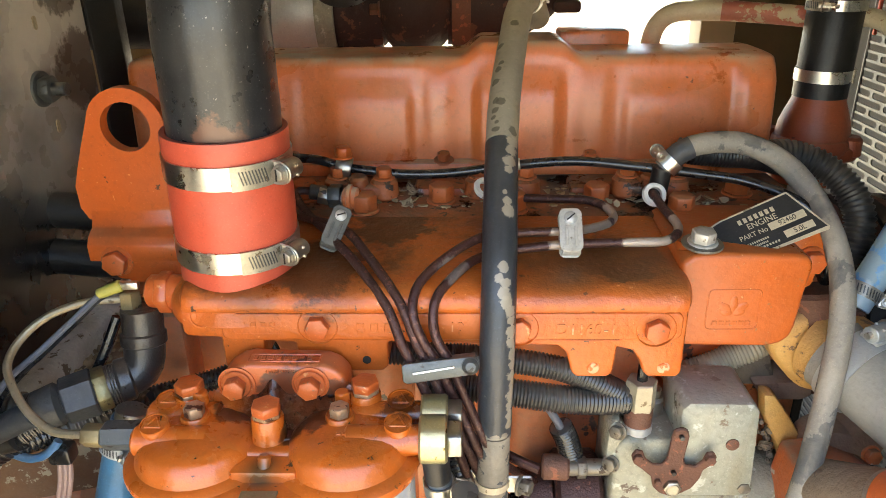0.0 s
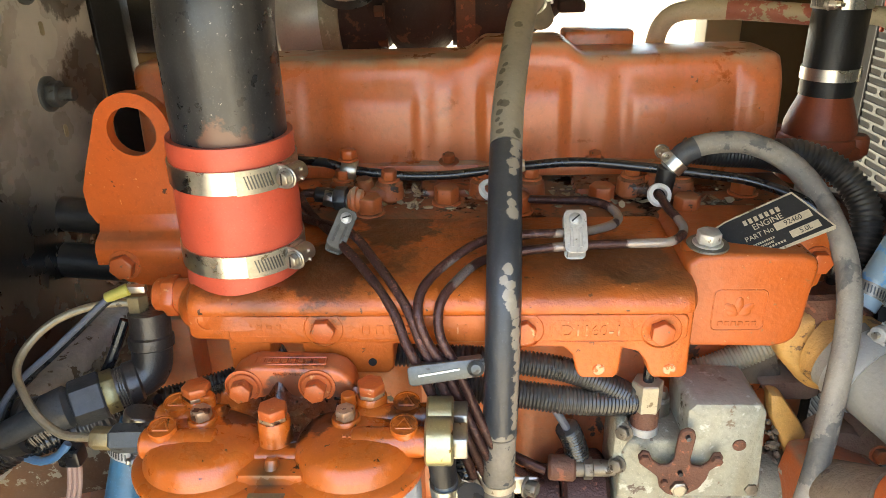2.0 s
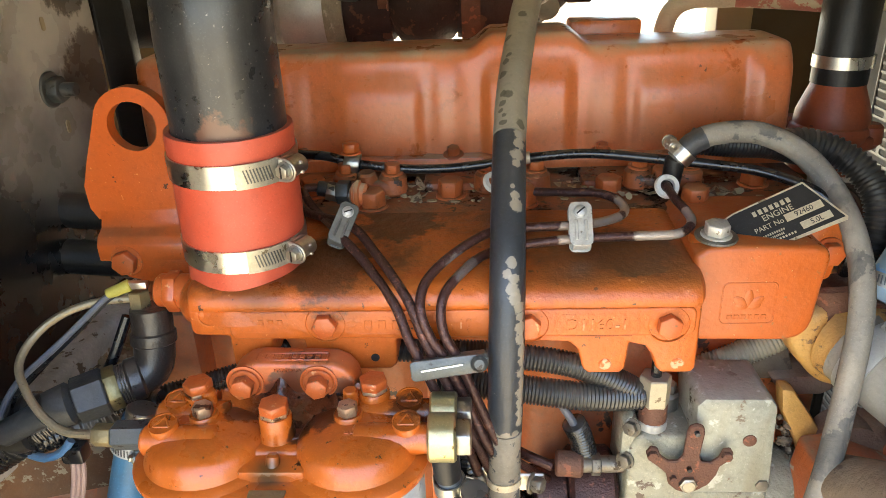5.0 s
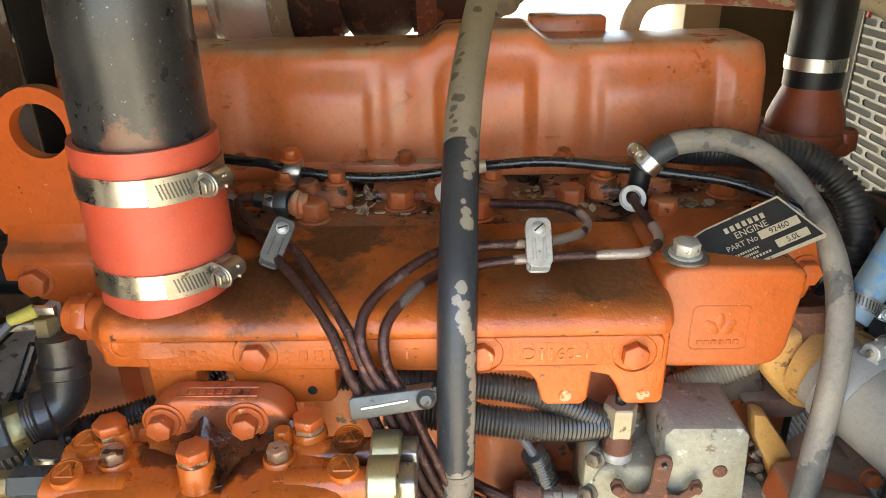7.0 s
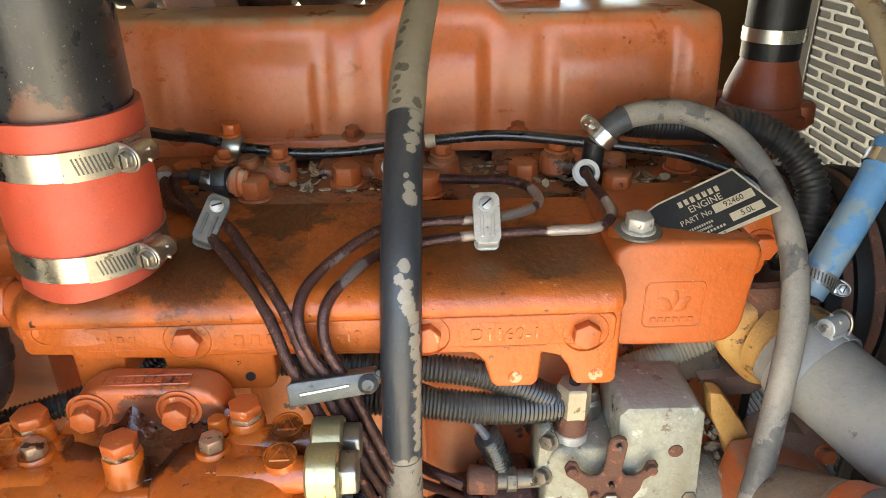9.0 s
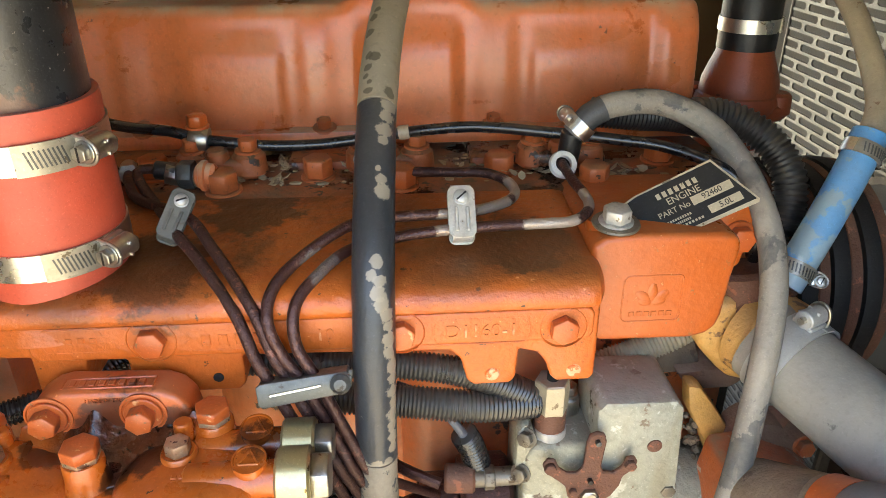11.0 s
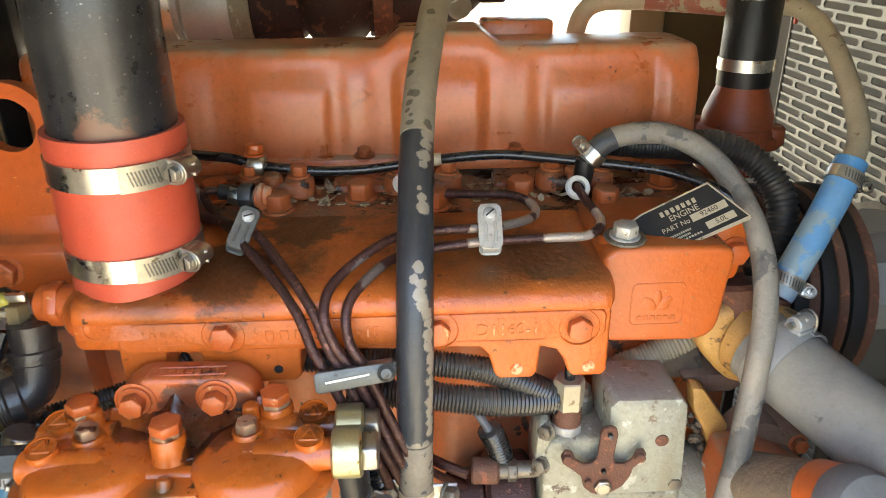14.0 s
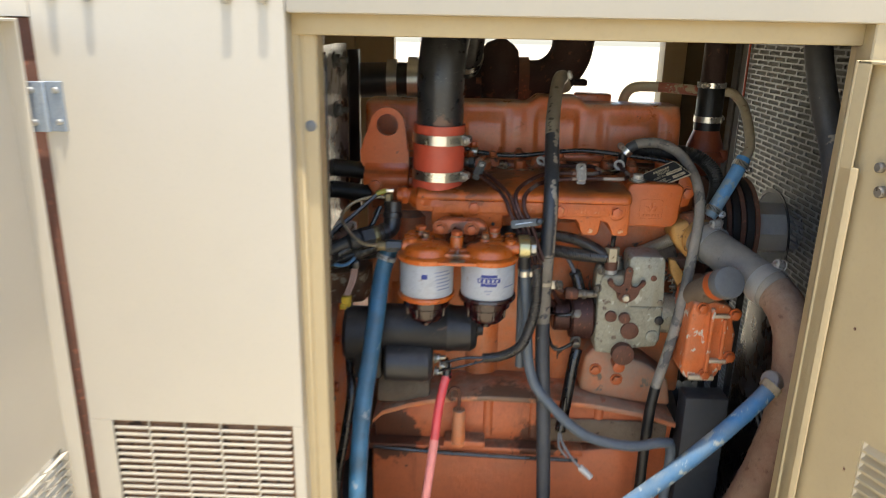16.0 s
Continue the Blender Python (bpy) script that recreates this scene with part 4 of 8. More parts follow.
for x in (-0.22, -0.07, 0.08):
    bm = NB()
    cyl(bm, (x, 0.612, 0.865), (x, 0.612, 1.23), 0.036, seg=24, bev=0.01)
    part("cylinder_barrel", bm, M["orange_dirty"], eng)
bm = NB()
box(bm, -0.285, -0.234, 0.548, 0.600, 1.10, 1.236, 0.006)
part("side_cover", bm, M["orange_dirty"], eng, "grimy orange cover on the block side")
bm = NB()
box(bm, -0.29, 0.315, 0.583, 0.84, 1.235, 1.312, 0.004)
part("cylinder_head", bm, M["orange_head"], eng)
for x in (-0.155, 0.02, 0.165):
    bm = NB()
    box(bm, x - 0.055, x + 0.055, 0.640, 0.685, 1.308, 1.319, 0.004)
    part("head_pad", bm, M["orange_head"], eng)
# rocker cover: a pressed shell with swelled panels, ribs and a raised crown


def ease(v, a, b):
    t = min(1.0, max(0.0, (v - a) / (b - a)))
    return t * t * (3 - 2 * t)


def swell(x, x0, x1, soft):
    return ease(x, x0 - soft, x0 + soft) * (1 - ease(x, x1 - soft, x1 + soft))


section = [(0.6950, 1.326)] + [(0.6955 + 0.0075 * (k / 8) ** 2, 1.332 + 0.083 * k / 8) for k in range(9)]
section += [(0.703 + 0.0115 * (1 - math.cos(radians(a))), 1.415 + 0.0125 * math.sin(radians(a))) for a in (15, 30, 45, 60, 75, 90)]
section += [(0.735, 1.4280), (0.77, 1.4280), (0.785, 1.4270), (0.797, 1.4225), (0.808, 1.410), (0.820, 1.38), (0.835, 1.326)]
bm = NB()
n, x0, x1, rings = 190, -0.317, 0.310, []
for i in range(n + 1):
    x = x0 + (x1 - x0) * i / n
    edge = min(x - x0, x1 - x)
    r = 0.014
    inset = r - math.sqrt(max(0.0, r * r - (r - edge) ** 2)) if edge < r else 0.0
    ring = []
    for y, z in section:
        front = 1 - ease(y, 0.70, 0.72)
        low = 1 - ease(z, 1.390, 1.406)
        tall = 1 - ease(z, 1.406, 1.424)
        d = 0.0052 * max(ease(x, a - la, a + la) * (1 - ease(x, b - lb, b + lb)) for a, b, la, lb in ((-0.120, -0.040, 0.012, 0.006), (0.166, 0.258, 0.006, 0.014))) * low
        d = max(d, 0.0078 * swell(x, 0.024, 0.104, 0.007) * (1 - ease(z, 1.400, 1.412)))
        d = max(d, 0.0026 * max(swell(x, a, b, 0.008) for a, b in ((-0.172, -0.150), (-0.024, 0.0), (0.122, 0.150))) * tall)
        d = max(d, 0.0070 * ease(x, 0.264, 0.280) * tall)
        crown = swell(x, 0.020, 0.113, 0.012) * ease(z, 1.410, 1.428) * (1 - ease(y, 0.785, 0.800))
        cy, cz = 0.77, 1.375
        shrink = 1 - inset / 0.075
        ring.append(bm.verts.new((x, cy + (y - d * front - cy) * shrink, cz + (z - cz) * shrink + 0.0135 * crown)))
    rings.append(ring)
for a, b in zip(rings, rings[1:]):
    for k in range(len(section) - 1):
        bm.faces.new((a[k], b[k], b[k + 1], a[k + 1]))
bm.faces.new(rings[0])
bm.faces.new(rings[-1][::-1])
bmesh.ops.recalc_face_normals(bm, faces=bm.faces)
part("rocker_cover", bm, M["orange_dull"], eng, "pressed dusty orange rocker cover", 50)
bm = NB()
box(bm, 0.112, 0.185, 0.785, 0.825, 1.405, 1.441, 0.004)
part("cover_boss", bm, M["orange_dull"], eng)
bm = NB()
box(bm, -0.318, 0.312, 0.679, 0.85, 1.318, 1.331, 0.003)
part("cover_flange", bm, M["orange_dull"], eng)
for x in (-0.155, -0.008, 0.134, 0.27):
    bm = NB()
    hexa(bm, (x, 0.688, 1.331), (0, -0.25, 1), 0.0065, 0.007, 0.010, 0.002, turn=40 * x * 50)
    part("cover_bolt", bm, M["bolt_head"], eng)
# sump rail, sump and flywheel housing
bm = NB()
top = [(-0.280, 0.838), (-0.262, 0.858), (-0.21, 0.876), (-0.15, 0.890), (-0.06, 0.897), (0.06, 0.895), (0.15, 0.887), (0.24, 0.872), (0.305, 0.852)]
prism(bm, top + [(x, z - 0.012) for x, z in top[::-1]], "y", 0.486, 0.60, 0.004)
part("skirt_rail", bm, M["orange_dirty"], eng, "curved orange rail along the block")
bm = NB()
prism(bm, [(-0.276, 0.79)] + [(x, z - 0.006) for x, z in top] + [(0.30, 0.79)], "y", 0.505, 0.62, 0.004)
part("block_skirt", bm, M["orange_sump"], eng)
for x in (-0.055, 0.035, 0.16):
    bm = NB()
    cyl(bm, (x, 0.512, 0.80), (x, 0.512, 0.885), 0.012, seg=14)
    part("skirt_rib", bm, M["orange_sump"], eng)
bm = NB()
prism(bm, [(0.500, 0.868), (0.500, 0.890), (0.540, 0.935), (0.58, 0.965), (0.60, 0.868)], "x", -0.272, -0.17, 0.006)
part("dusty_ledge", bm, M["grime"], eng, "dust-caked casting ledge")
bm = NB()
prism(bm, [(0.120, 0.90), (0.126, 0.97), (0.145, 0.992), (0.20, 0.975), (0.25, 0.955), (0.290, 0.925), (0.300, 0.87), (0.24, 0.875), (0.15, 0.888)], "y", 0.520, 0.60, 0.008, 3)
# dusty dark band also stands in for the shadowed gap below the rail
bm_band = NB()
box(bm_band, 0.055, 0.292, 0.4975, 0.5045, 0.796, 0.846, 0.004)
part("shade_band", bm_band, M["grime"], eng, "dusty dark band painting in shade below the rail")
part("pump_mount", bm, M["orange_dusty"], eng, "dusty pump mounting pad")
for x, z in ((0.148, 0.945), (0.19, 0.925)):
    bm = NB()
    hexa(bm, (x, 0.520, z), (0, -1, 0), 0.009, 0.007, 0.012, 0.002)
    part("mount_bolt", bm, M["bolt_orange"], eng)
bm = NB()
prism(bm, [(-0.285, 0.775), (0.12, 0.775), (0.30, 0.80), (0.30, 0.50), (-0.25, 0.50), (-0.285, 0.60)], "y", 0.50, 0.86, 0.012)
part("sump", bm, M["orange_sump"], eng, "grimy orange oil sump")
bm = NB()
box(bm, -0.29, 0.13, 0.478, 0.60, 0.776, 0.790, 0.003)
box(bm, -0.14, -0.06, 0.470, 0.56, 0.790, 0.806, 0.003)
part("sump_flange", bm, M["orange_sump"], eng)
bm = NB()
tube(bm, [(-0.278, 0.478, 0.783), (-0.10, 0.470, 0.778), (0.12, 0.472, 0.772)], 0.004, 8)
part("pipe", bm, M["loom_grey"], eng)
bm = NB()
lathe(bm, [(0.262, 0), (0.268, 0.006), (0.268, 0.022), (0.248, 0.026), (0.236, 0.055), (0.225, 0.085), (0.232, 0.090), (0.244, 0.094), (0.244, 0.112), (0.20, 0.118)], (-0.470, 0.745, 0.86), (1, 0, 0), 48)
part("flywheel_housing", bm, M["orange_dirty"], eng, "round orange flywheel housing")
bm = NB()
prism(bm, rounded(0.49, 0.53, 0.90, 0.945, 0.012), "x", -0.44, -0.36, 0.008)
part("housing_lug", bm, M["orange_dirty"], eng)
for a in (150, 172, 195):
    bm = NB()
    v = Vector((0, math.cos(radians(a)), math.sin(radians(a))))
    hexa(bm, Vector((-0.358, 0.745, 0.86)) + v * 0.238, (1, 0, 0), 0.009, 0.008, 0.012, 0.002)
    part("housing_bolt", bm, M["bolt_orange"], eng)

# bolts, injectors and clamps along the cylinder head
def injector(x, y, big):
    bm = NB()
    prism(bm, [(x - 0.030, y + 0.004), (x - 0.022, y - 0.010), (x + 0.022, y - 0.012), (x + 0.032, y + 0.002), (x + 0.020, y + 0.016), (x - 0.020, y + 0.016)], "z", 1.316, 1.329, 0.004, 3)
    for dx, dy in ((-0.020, 0.004), (0.022, 0.001)):
        cyl(bm, (x + dx, y + dy, 1.314), (x + dx, y + dy, 1.333), 0.0135, 0.0125, bev=0.003)
    cl = part("injector_clamp", bm, M["orange_head"], eng, "painted injector clamp")
    for dx, dy in ((-0.020, 0.004), (0.022, 0.001)):
        bm = NB()
        hexa(bm, (x + dx, y + dy, 1.333), (0.05, -0.1, 1), 0.0072, 0.008, 0.0100, 0.0020, turn=300 * x)
        part("bolt", bm, M["bolt_head"], cl)
    bm = NB()
    cyl(bm, (x, y - 0.002, 1.318), (x - 0.001, y - 0.004, 1.3365), 0.0105, 0.0085, bev=0.002)
    part("injector_body", bm, M["orange_head"], cl)


for x in (-0.083, 0.045, 0.178):
    injector(x, 0.628, True)
for x, y, r in ((-0.076, 0.600, 0.0125), (-0.009, 0.624, 0.0125), (0.054, 0.600, 0.0125), (0.130, 0.622, 0.0125), (0.197, 0.592, 0.0125), (0.262, 0.64, 0.0125), (-0.135, 0.635, 0.0125)):
    bm = NB()
    hexa(bm, (x, y, 1.312), (0, -0.06, 1), r * 0.92, 0.014, 0.0135, 0.0025, turn=900 * x)
    part("head_bolt", bm, M["bolt_head"], eng, "large painted head bolt")
for k in range(90):
    b = NB()
    p = Vector((random.choice((-0.05, 0.01, 0.10, 0.15, 0.22)) + random.gauss(0, 0.02), random.uniform(0.60, 0.672), 1.3125))
    bmesh.ops.create_icosphere(b, subdivisions=1, radius=random.uniform(0.001, 0.0035), matrix=Matrix.Translation(p) @ Matrix.Diagonal((random.uniform(0.6, 2), 1, 0.5, 1)))
    if k == 0:
        grit = b
    else:
        add_mesh(grit, b)
for k in range(46):
    b = NB()
    cx, cy = random.choice(((-0.045, 0.640), (-0.040, 0.615), (0.014, 0.640), (0.150, 0.616), (0.225, 0.610), (0.095, 0.640)))
    w, l = random.uniform(0.0016, 0.0034), random.uniform(0.003, 0.0085)
    outline = [(-l, 0), (-l * 0.4, w), (l * 0.4, w * 0.9), (l, 0), (l * 0.4, -w * 0.9), (-l * 0.4, -w)]
    prism(b, outline, "z", 0, 0.0004)
    for v in b.verts:
        v.co.z += 6.0 * v.co.x * v.co.x * random.uniform(6, 9)
    b.transform(Matrix.Translation((cx + random.gauss(0, 0.012), cy + random.gauss(0, 0.006), 1.3135 + random.uniform(0, 0.003))) @ Euler((random.gauss(0, 0.35), random.gauss(0, 0.35), random.uniform(0, 6.3))).to_matrix().to_4x4())
    add_mesh(grit, b)
ob = solo("head_grit", grit, M["dirt"], "dry grit and leaf crumbs lying on the cylinder head", "debris", kind="stuff")
# ---- intake manifold ----
man = thing("intake_manifold", "cast orange intake manifold with raised lettering and bolts", "manifold", (0, 0.52, 1.24))
bm = NB()
prism(bm, [(-0.197, 1.268), (-0.197, 1.290), (0.170, 1.288), (0.172, 1.284), (0.172, 1.2325), (0.1690, 1.2285), (0.1475, 1.2285), (0.1440, 1.2325), (0.1405, 1.2430), (0.1345, 1.2515), (0.1230, 1.2545),
           (0.1215, 1.2330), (0.1180, 1.2285), (0.0945, 1.2285), (0.0905, 1.2325), (0.0865, 1.2490), (0.0800, 1.2555), (-0.0455, 1.2590), (-0.0460, 1.2380), (-0.0505, 1.2335), (-0.1090, 1.2335), (-0.1125, 1.2400),
           (-0.1140, 1.2590), (-0.1375, 1.2600), (-0.1400, 1.2370), (-0.1690, 1.2370), (-0.1690, 1.2630), (-0.194, 1.2640)], "y", 0.466, 0.583, 0.0032, 3)
shoulder = [(0.4652, 1.2850), (0.4618, 1.2858), (0.4607, 1.2880), (0.4606, 1.2910), (0.4617, 1.2948), (0.4642, 1.2982), (0.4682, 1.3010), (0.4740, 1.3030), (0.4860, 1.3045), (0.5000, 1.3058), (0.5400, 1.3088), (0.5850, 1.3120), (0.5850, 1.2800), (0.4680, 1.2800)]
rings = []
for i in range(81):
    x = -0.198 + 0.373 * i / 80
    edge = min(x + 0.198, 0.175 - x)
    pull = 1 - (0.010 - math.sqrt(max(0.0, 0.0001 - (0.010 - edge) ** 2))) / 0.06 if edge < 0.010 else 1.0
    wave = 0.0004 * noise.noise((x * 30, 0, 0))
    rings.append([bm.verts.new((x, 0.53 + (y - 0.53 + wave) * pull, 1.285 + (z - 1.285) * (pull if z > 1.285 else 1))) for y, z in shoulder])
for a, b in zip(rings, rings[1:]):
    for k in range(len(shoulder)):
        bm.faces.new((a[k], b[k], b[(k + 1) % len(shoulder)], a[(k + 1) % len(shoulder)]))
bm.faces.new(rings[0])
bm.faces.new(rings[-1][::-1])
prism(bm, rounded(-0.167, 0.168, 1.262, 1.2845, 0.006), "y", 0.4632, 0.48, 0.0016, 3)
bmesh.ops.recalc_face_normals(bm, faces=bm.faces)
t = NB()
bmesh.ops.create_icosphere(t, subdivisions=4, radius=1, matrix=Matrix.Translation((-0.190, 0.498, 1.281)) @ Matrix.Diagonal((0.022, 0.033, 0.021, 1)))
add_mesh(bm, t)
part("casting", bm, M["orange_manifold"], man)
bm = NB()
lathe(bm, [(0.0530, 0.0), (0.0500, 0.012), (0.0475, 0.019), (0.0455, 0.024), (0.0435, 0.026), (0.043, 0.04)], (-0.1620, 0.5135, 1.274), (0, 0, 1), 40)
part("neck", bm, M["orange_manifold"], man)
for x, z in ((-0.096, 1.274), (0.0500, 1.272), (0.149, 1.271)):
    bm = NB()
    lathe(bm, [(0.0152, 0.0), (0.0150, 0.0026), (0.0142, 0.0032), (0.0134, 0.0020), (0.0, 0.0020)], (x, 0.466, z), (0, -1, 0), 28)
    boss = part("boss", bm, M["orange_manifold"], man)
    bm = NB()
    hexa(bm, (x, 0.4642, z), (0, -1, 0), 0.0092, 0.0075, 0.0, 0.0, turn=12 + 90 * x)
    part("bolt", bm, M["bolt_orange"], man)
for x in (0.1065, 0.1585):
    bm = NB()
    lathe(bm, [(0.0050, 0), (0.004, 0.001), (0, 0.0013)], (x, 0.4662, 1.2365), (0, -1, 0), 16)
    part("worn_spot", bm, M["worn"], man, "paint worn to bare pale metal")
bm = NB()
lathe(bm, [(0.0032, 0), (0.0032, 0.0012), (0, 0.0012)], (-0.062, 0.4665, 1.244), (0, -1, 0), 14)
part("plug_hole", bm, M["gear"], man, "small dark tapped hole")
for q in (rounded(-0.158, -0.123, 1.268, 1.284, 0.004), rounded(-0.075, -0.03, 1.266, 1.280, 0.004), rounded(0.070, 0.128, 1.262, 1.280, 0.006)):
    bm = NB()
    n = len(q)
    for i in range(n):
        a, b = q[i], q[(i + 1) % n]
        cyl(bm, (a[0], 0.4637, a[1]), (b[0], 0.4637, b[1]), 0.0006, seg=6)
    part("raised_border", bm, M["orange_manifold"], man)
bm = NB()
lathe(bm, [(0.0066, 0.0), (0.0070, 0.0008), (0.0082, 0.0008), (0.0086, 0.0), (0.0066, 0.0)], (-0.182, 0.4655, 1.280), (0, -1, 0), 20)
part("cast_ring", bm, M["orange_manifold"], man)
for k in range(4):
    for q in ((-0.152 + k * 0.007, -0.148 + k * 0.007, 0.4628, 0.4645, 1.274, 1.278), (-0.0675 + k * 0.010, -0.062 + k * 0.010, 0.4628, 0.4645, 1.269, 1.277)):
        bm = NB()
        box(bm, *q, 0.0004, 1)
        part("cast_mark", bm, M["orange_manifold"], man)
face = pose(0, 0, 0, 90, 0, 0)
lettering("cast_number", "D1160-1", 0.0125, Matrix.Translation((0.099, 0.4632, 1.271)) @ face, M["orange_manifold"], man, 0.0007)
lettering("cast_number", "10", 0.0115, Matrix.Translation((0.005, 0.4632, 1.273)) @ face, M["orange_manifold"], man, 0.0007)

# thermostat box with a raised emblem and the maker's plate on it
out = thing("water_outlet", "orange cast water outlet box with a leaf emblem", "casting", (0.22, 0.54, 1.24))
bm = NB()
prism(bm, [(0.170, 1.252), (0.173, 1.244), (0.182, 1.2395), (0.243, 1.2385), (0.254, 1.241), (0.2605, 1.247), (0.263, 1.256), (0.265, 1.285), (0.268, 1.306), (0.265, 1.314), (0.255, 1.3165), (0.200, 1.3175), (0.180, 1.3165), (0.171, 1.310)], "y", 0.492, 0.60, 0.009, 5)
lathe(bm, [(0.0165, -0.02), (0.0160, 0.0)], (0.189, 0.5175, 1.3185), (0, 0, 1), 24)
part("body", bm, M["orange_box"], out)
bm = NB()
prism(bm, [(0.268, 1.262), (0.292, 1.268), (0.298, 1.30), (0.288, 1.322), (0.268, 1.322)], "y", 0.535, 0.60, 0.004)
part("ear", bm, M["orange_manifold"], out)
bm = NB()
hexa(bm, (0.286, 0.535, 1.293), (0, -1, 0), 0.0095, 0.008, 0.012, 0.002)
part("bolt", bm, M["bolt_orange"], out)
bm = NB()
q = rounded(0.194, 0.233, 1.2545, 1.2885, 0.004)
for i in range(len(q)):
    a, b = q[i], q[(i + 1) % len(q)]
    cyl(bm, (a[0], 0.4923, a[1]), (b[0], 0.4923, b[1]), 0.0007, seg=6)
for a, l in ((90, 0.012), (38, 0.0115), (142, 0.0115), (12, 0.008), (168, 0.008)):
    m = Matrix.Translation((0.2135, 0.4920, 1.2685)) @ Matrix.Rotation(radians(-a), 4, "Y")
    t = NB()
    bmesh.ops.create_icosphere(t, subdivisions=2, radius=1, matrix=m @ Matrix.Translation((l * 0.6, 0, 0)) @ Matrix.Diagonal((l * 0.60, 0.0007, 0.0034, 1)))
    add_mesh(bm, t)
for k in range(6):
    box(bm, 0.199 + k * 0.0050, 0.2028 + k * 0.0050, 0.4915, 0.4925, 1.2580, 1.2620, 0.0004, 1)
part("emblem", bm, M["orange_box"], out, "raised leaf emblem in a square border")

tag = thing("name_plate", "black and bare-metal engine part plate, bent and scuffed", "plate", (0.23, 0.52, 1.325))
pm = Matrix((Vector((0.915, 0.093, 0.392)), Vector((-0.335, 0.717, 0.612)), Vector((-0.224, -0.691, 0.687)))).transposed().to_4x4()
pm.translation = (0.207, 0.528, 1.3285)
bm = NB()
prism(bm, [(-0.001, 0.0), (0.054, 0.001), (0.0675, -0.0365), (0.066, -0.0385), (0.004, -0.0365), (-0.014, -0.026), (-0.022, -0.014), (-0.016, -0.003)], "z", 0, 0.0009, m=pm)
part("sheet", bm, M["plate_tan"], tag)
bm = NB()
prism(bm, [(-0.0135, -0.0040), (0.0, -0.0012), (0.053, -0.0006), (0.0658, -0.0358), (0.0045, -0.0350), (-0.0115, -0.0250), (-0.0185, -0.0140)], "z", 0.0009, 0.0012, m=pm)
part("black_field", bm, M["plate_black"], tag)
for x0, x1, y0, y1 in ((0.0295, 0.0575, -0.0228, -0.0168), (0.0365, 0.0590, -0.0325, -0.0268)):
    bm = NB()
    box(bm, x0, x1, y0, y1, 0.0012, 0.0014, m=pm)
    part("number_field", bm, M["plate_tan"], tag)
for x0, x1, y0, y1 in ((0.011, 0.041, -0.0096, -0.0056), (0.004, 0.026, -0.0272, -0.0256), (0.007, 0.024, -0.0300, -0.0284), (0.003, 0.032, -0.0328, -0.0312)):
    bm = NB()
    count = 7 if y1 - y0 > 0.003 else 13
    w = (x1 - x0) / count
    for k in range(count):
        box(bm, x0 + k * w, x0 + (k + 0.62) * w, y0, y1, 0.0012, 0.0014, m=pm)
    part("print_bar", bm, M["plate_tan"], tag)
for words, s, x, y, mt in (("ENGINE", 0.0066, 0.0270, -0.0136, "plate_tan"), ("PART No", 0.0055, 0.0170, -0.0203, "plate_tan"), ("92460", 0.0055, 0.0435, -0.0198, "plate_black"), ("5.0L", 0.0055, 0.0480, -0.0297, "plate_black")):
    lettering("print", words, s, pm @ Matrix.Translation((x, y, 0.0015)), M[mt], tag, 0.0001)
bm = NB()
hexa(bm, (0.189, 0.507, 1.3205), (0, -0.10, 1), 0.0092, 0.0085, 0.0112, 0.0015, turn=30)
bl_ = part("bolt", bm, M["zinc_pale"], tag, "zinc bolt and washer")
bm = NB()
lathe(bm, [(0.006, 0.0), (0.0150, 0.0), (0.0155, 0.001), (0.0150, 0.002), (0.006, 0.002)], (0.189, 0.507, 1.3185), (0, -0.10, 1), 28)
part("washer", bm, M["zinc_worn"], bl_)

# ---- twin fuel filter ----
ff = thing("fuel_filter", "twin fuel filter with orange head and white canisters", "filter", (-0.115, 0.41, 1.09))
FX = (-0.1725, -0.0695)
bm = NB()
prism(bm, rounded(-0.205, -0.027, 0.390, 0.452, 0.012), "z", 1.205, 1.2195, 0.005, 3)
box(bm, -0.143, -0.099, 0.374, 0.41, 1.203, 1.2165, 0.0025, 2)
cyl(bm, (-0.121, 0.3785, 1.206), (-0.121, 0.3850, 1.2225), 0.0056, 0.0044, seg=16, bev=0.0015)
box(bm, -0.152, -0.090, 0.352, 0.40, 1.203, 1.2085, 0.0012)
part("bridge", bm, M["orange_filter"], ff)
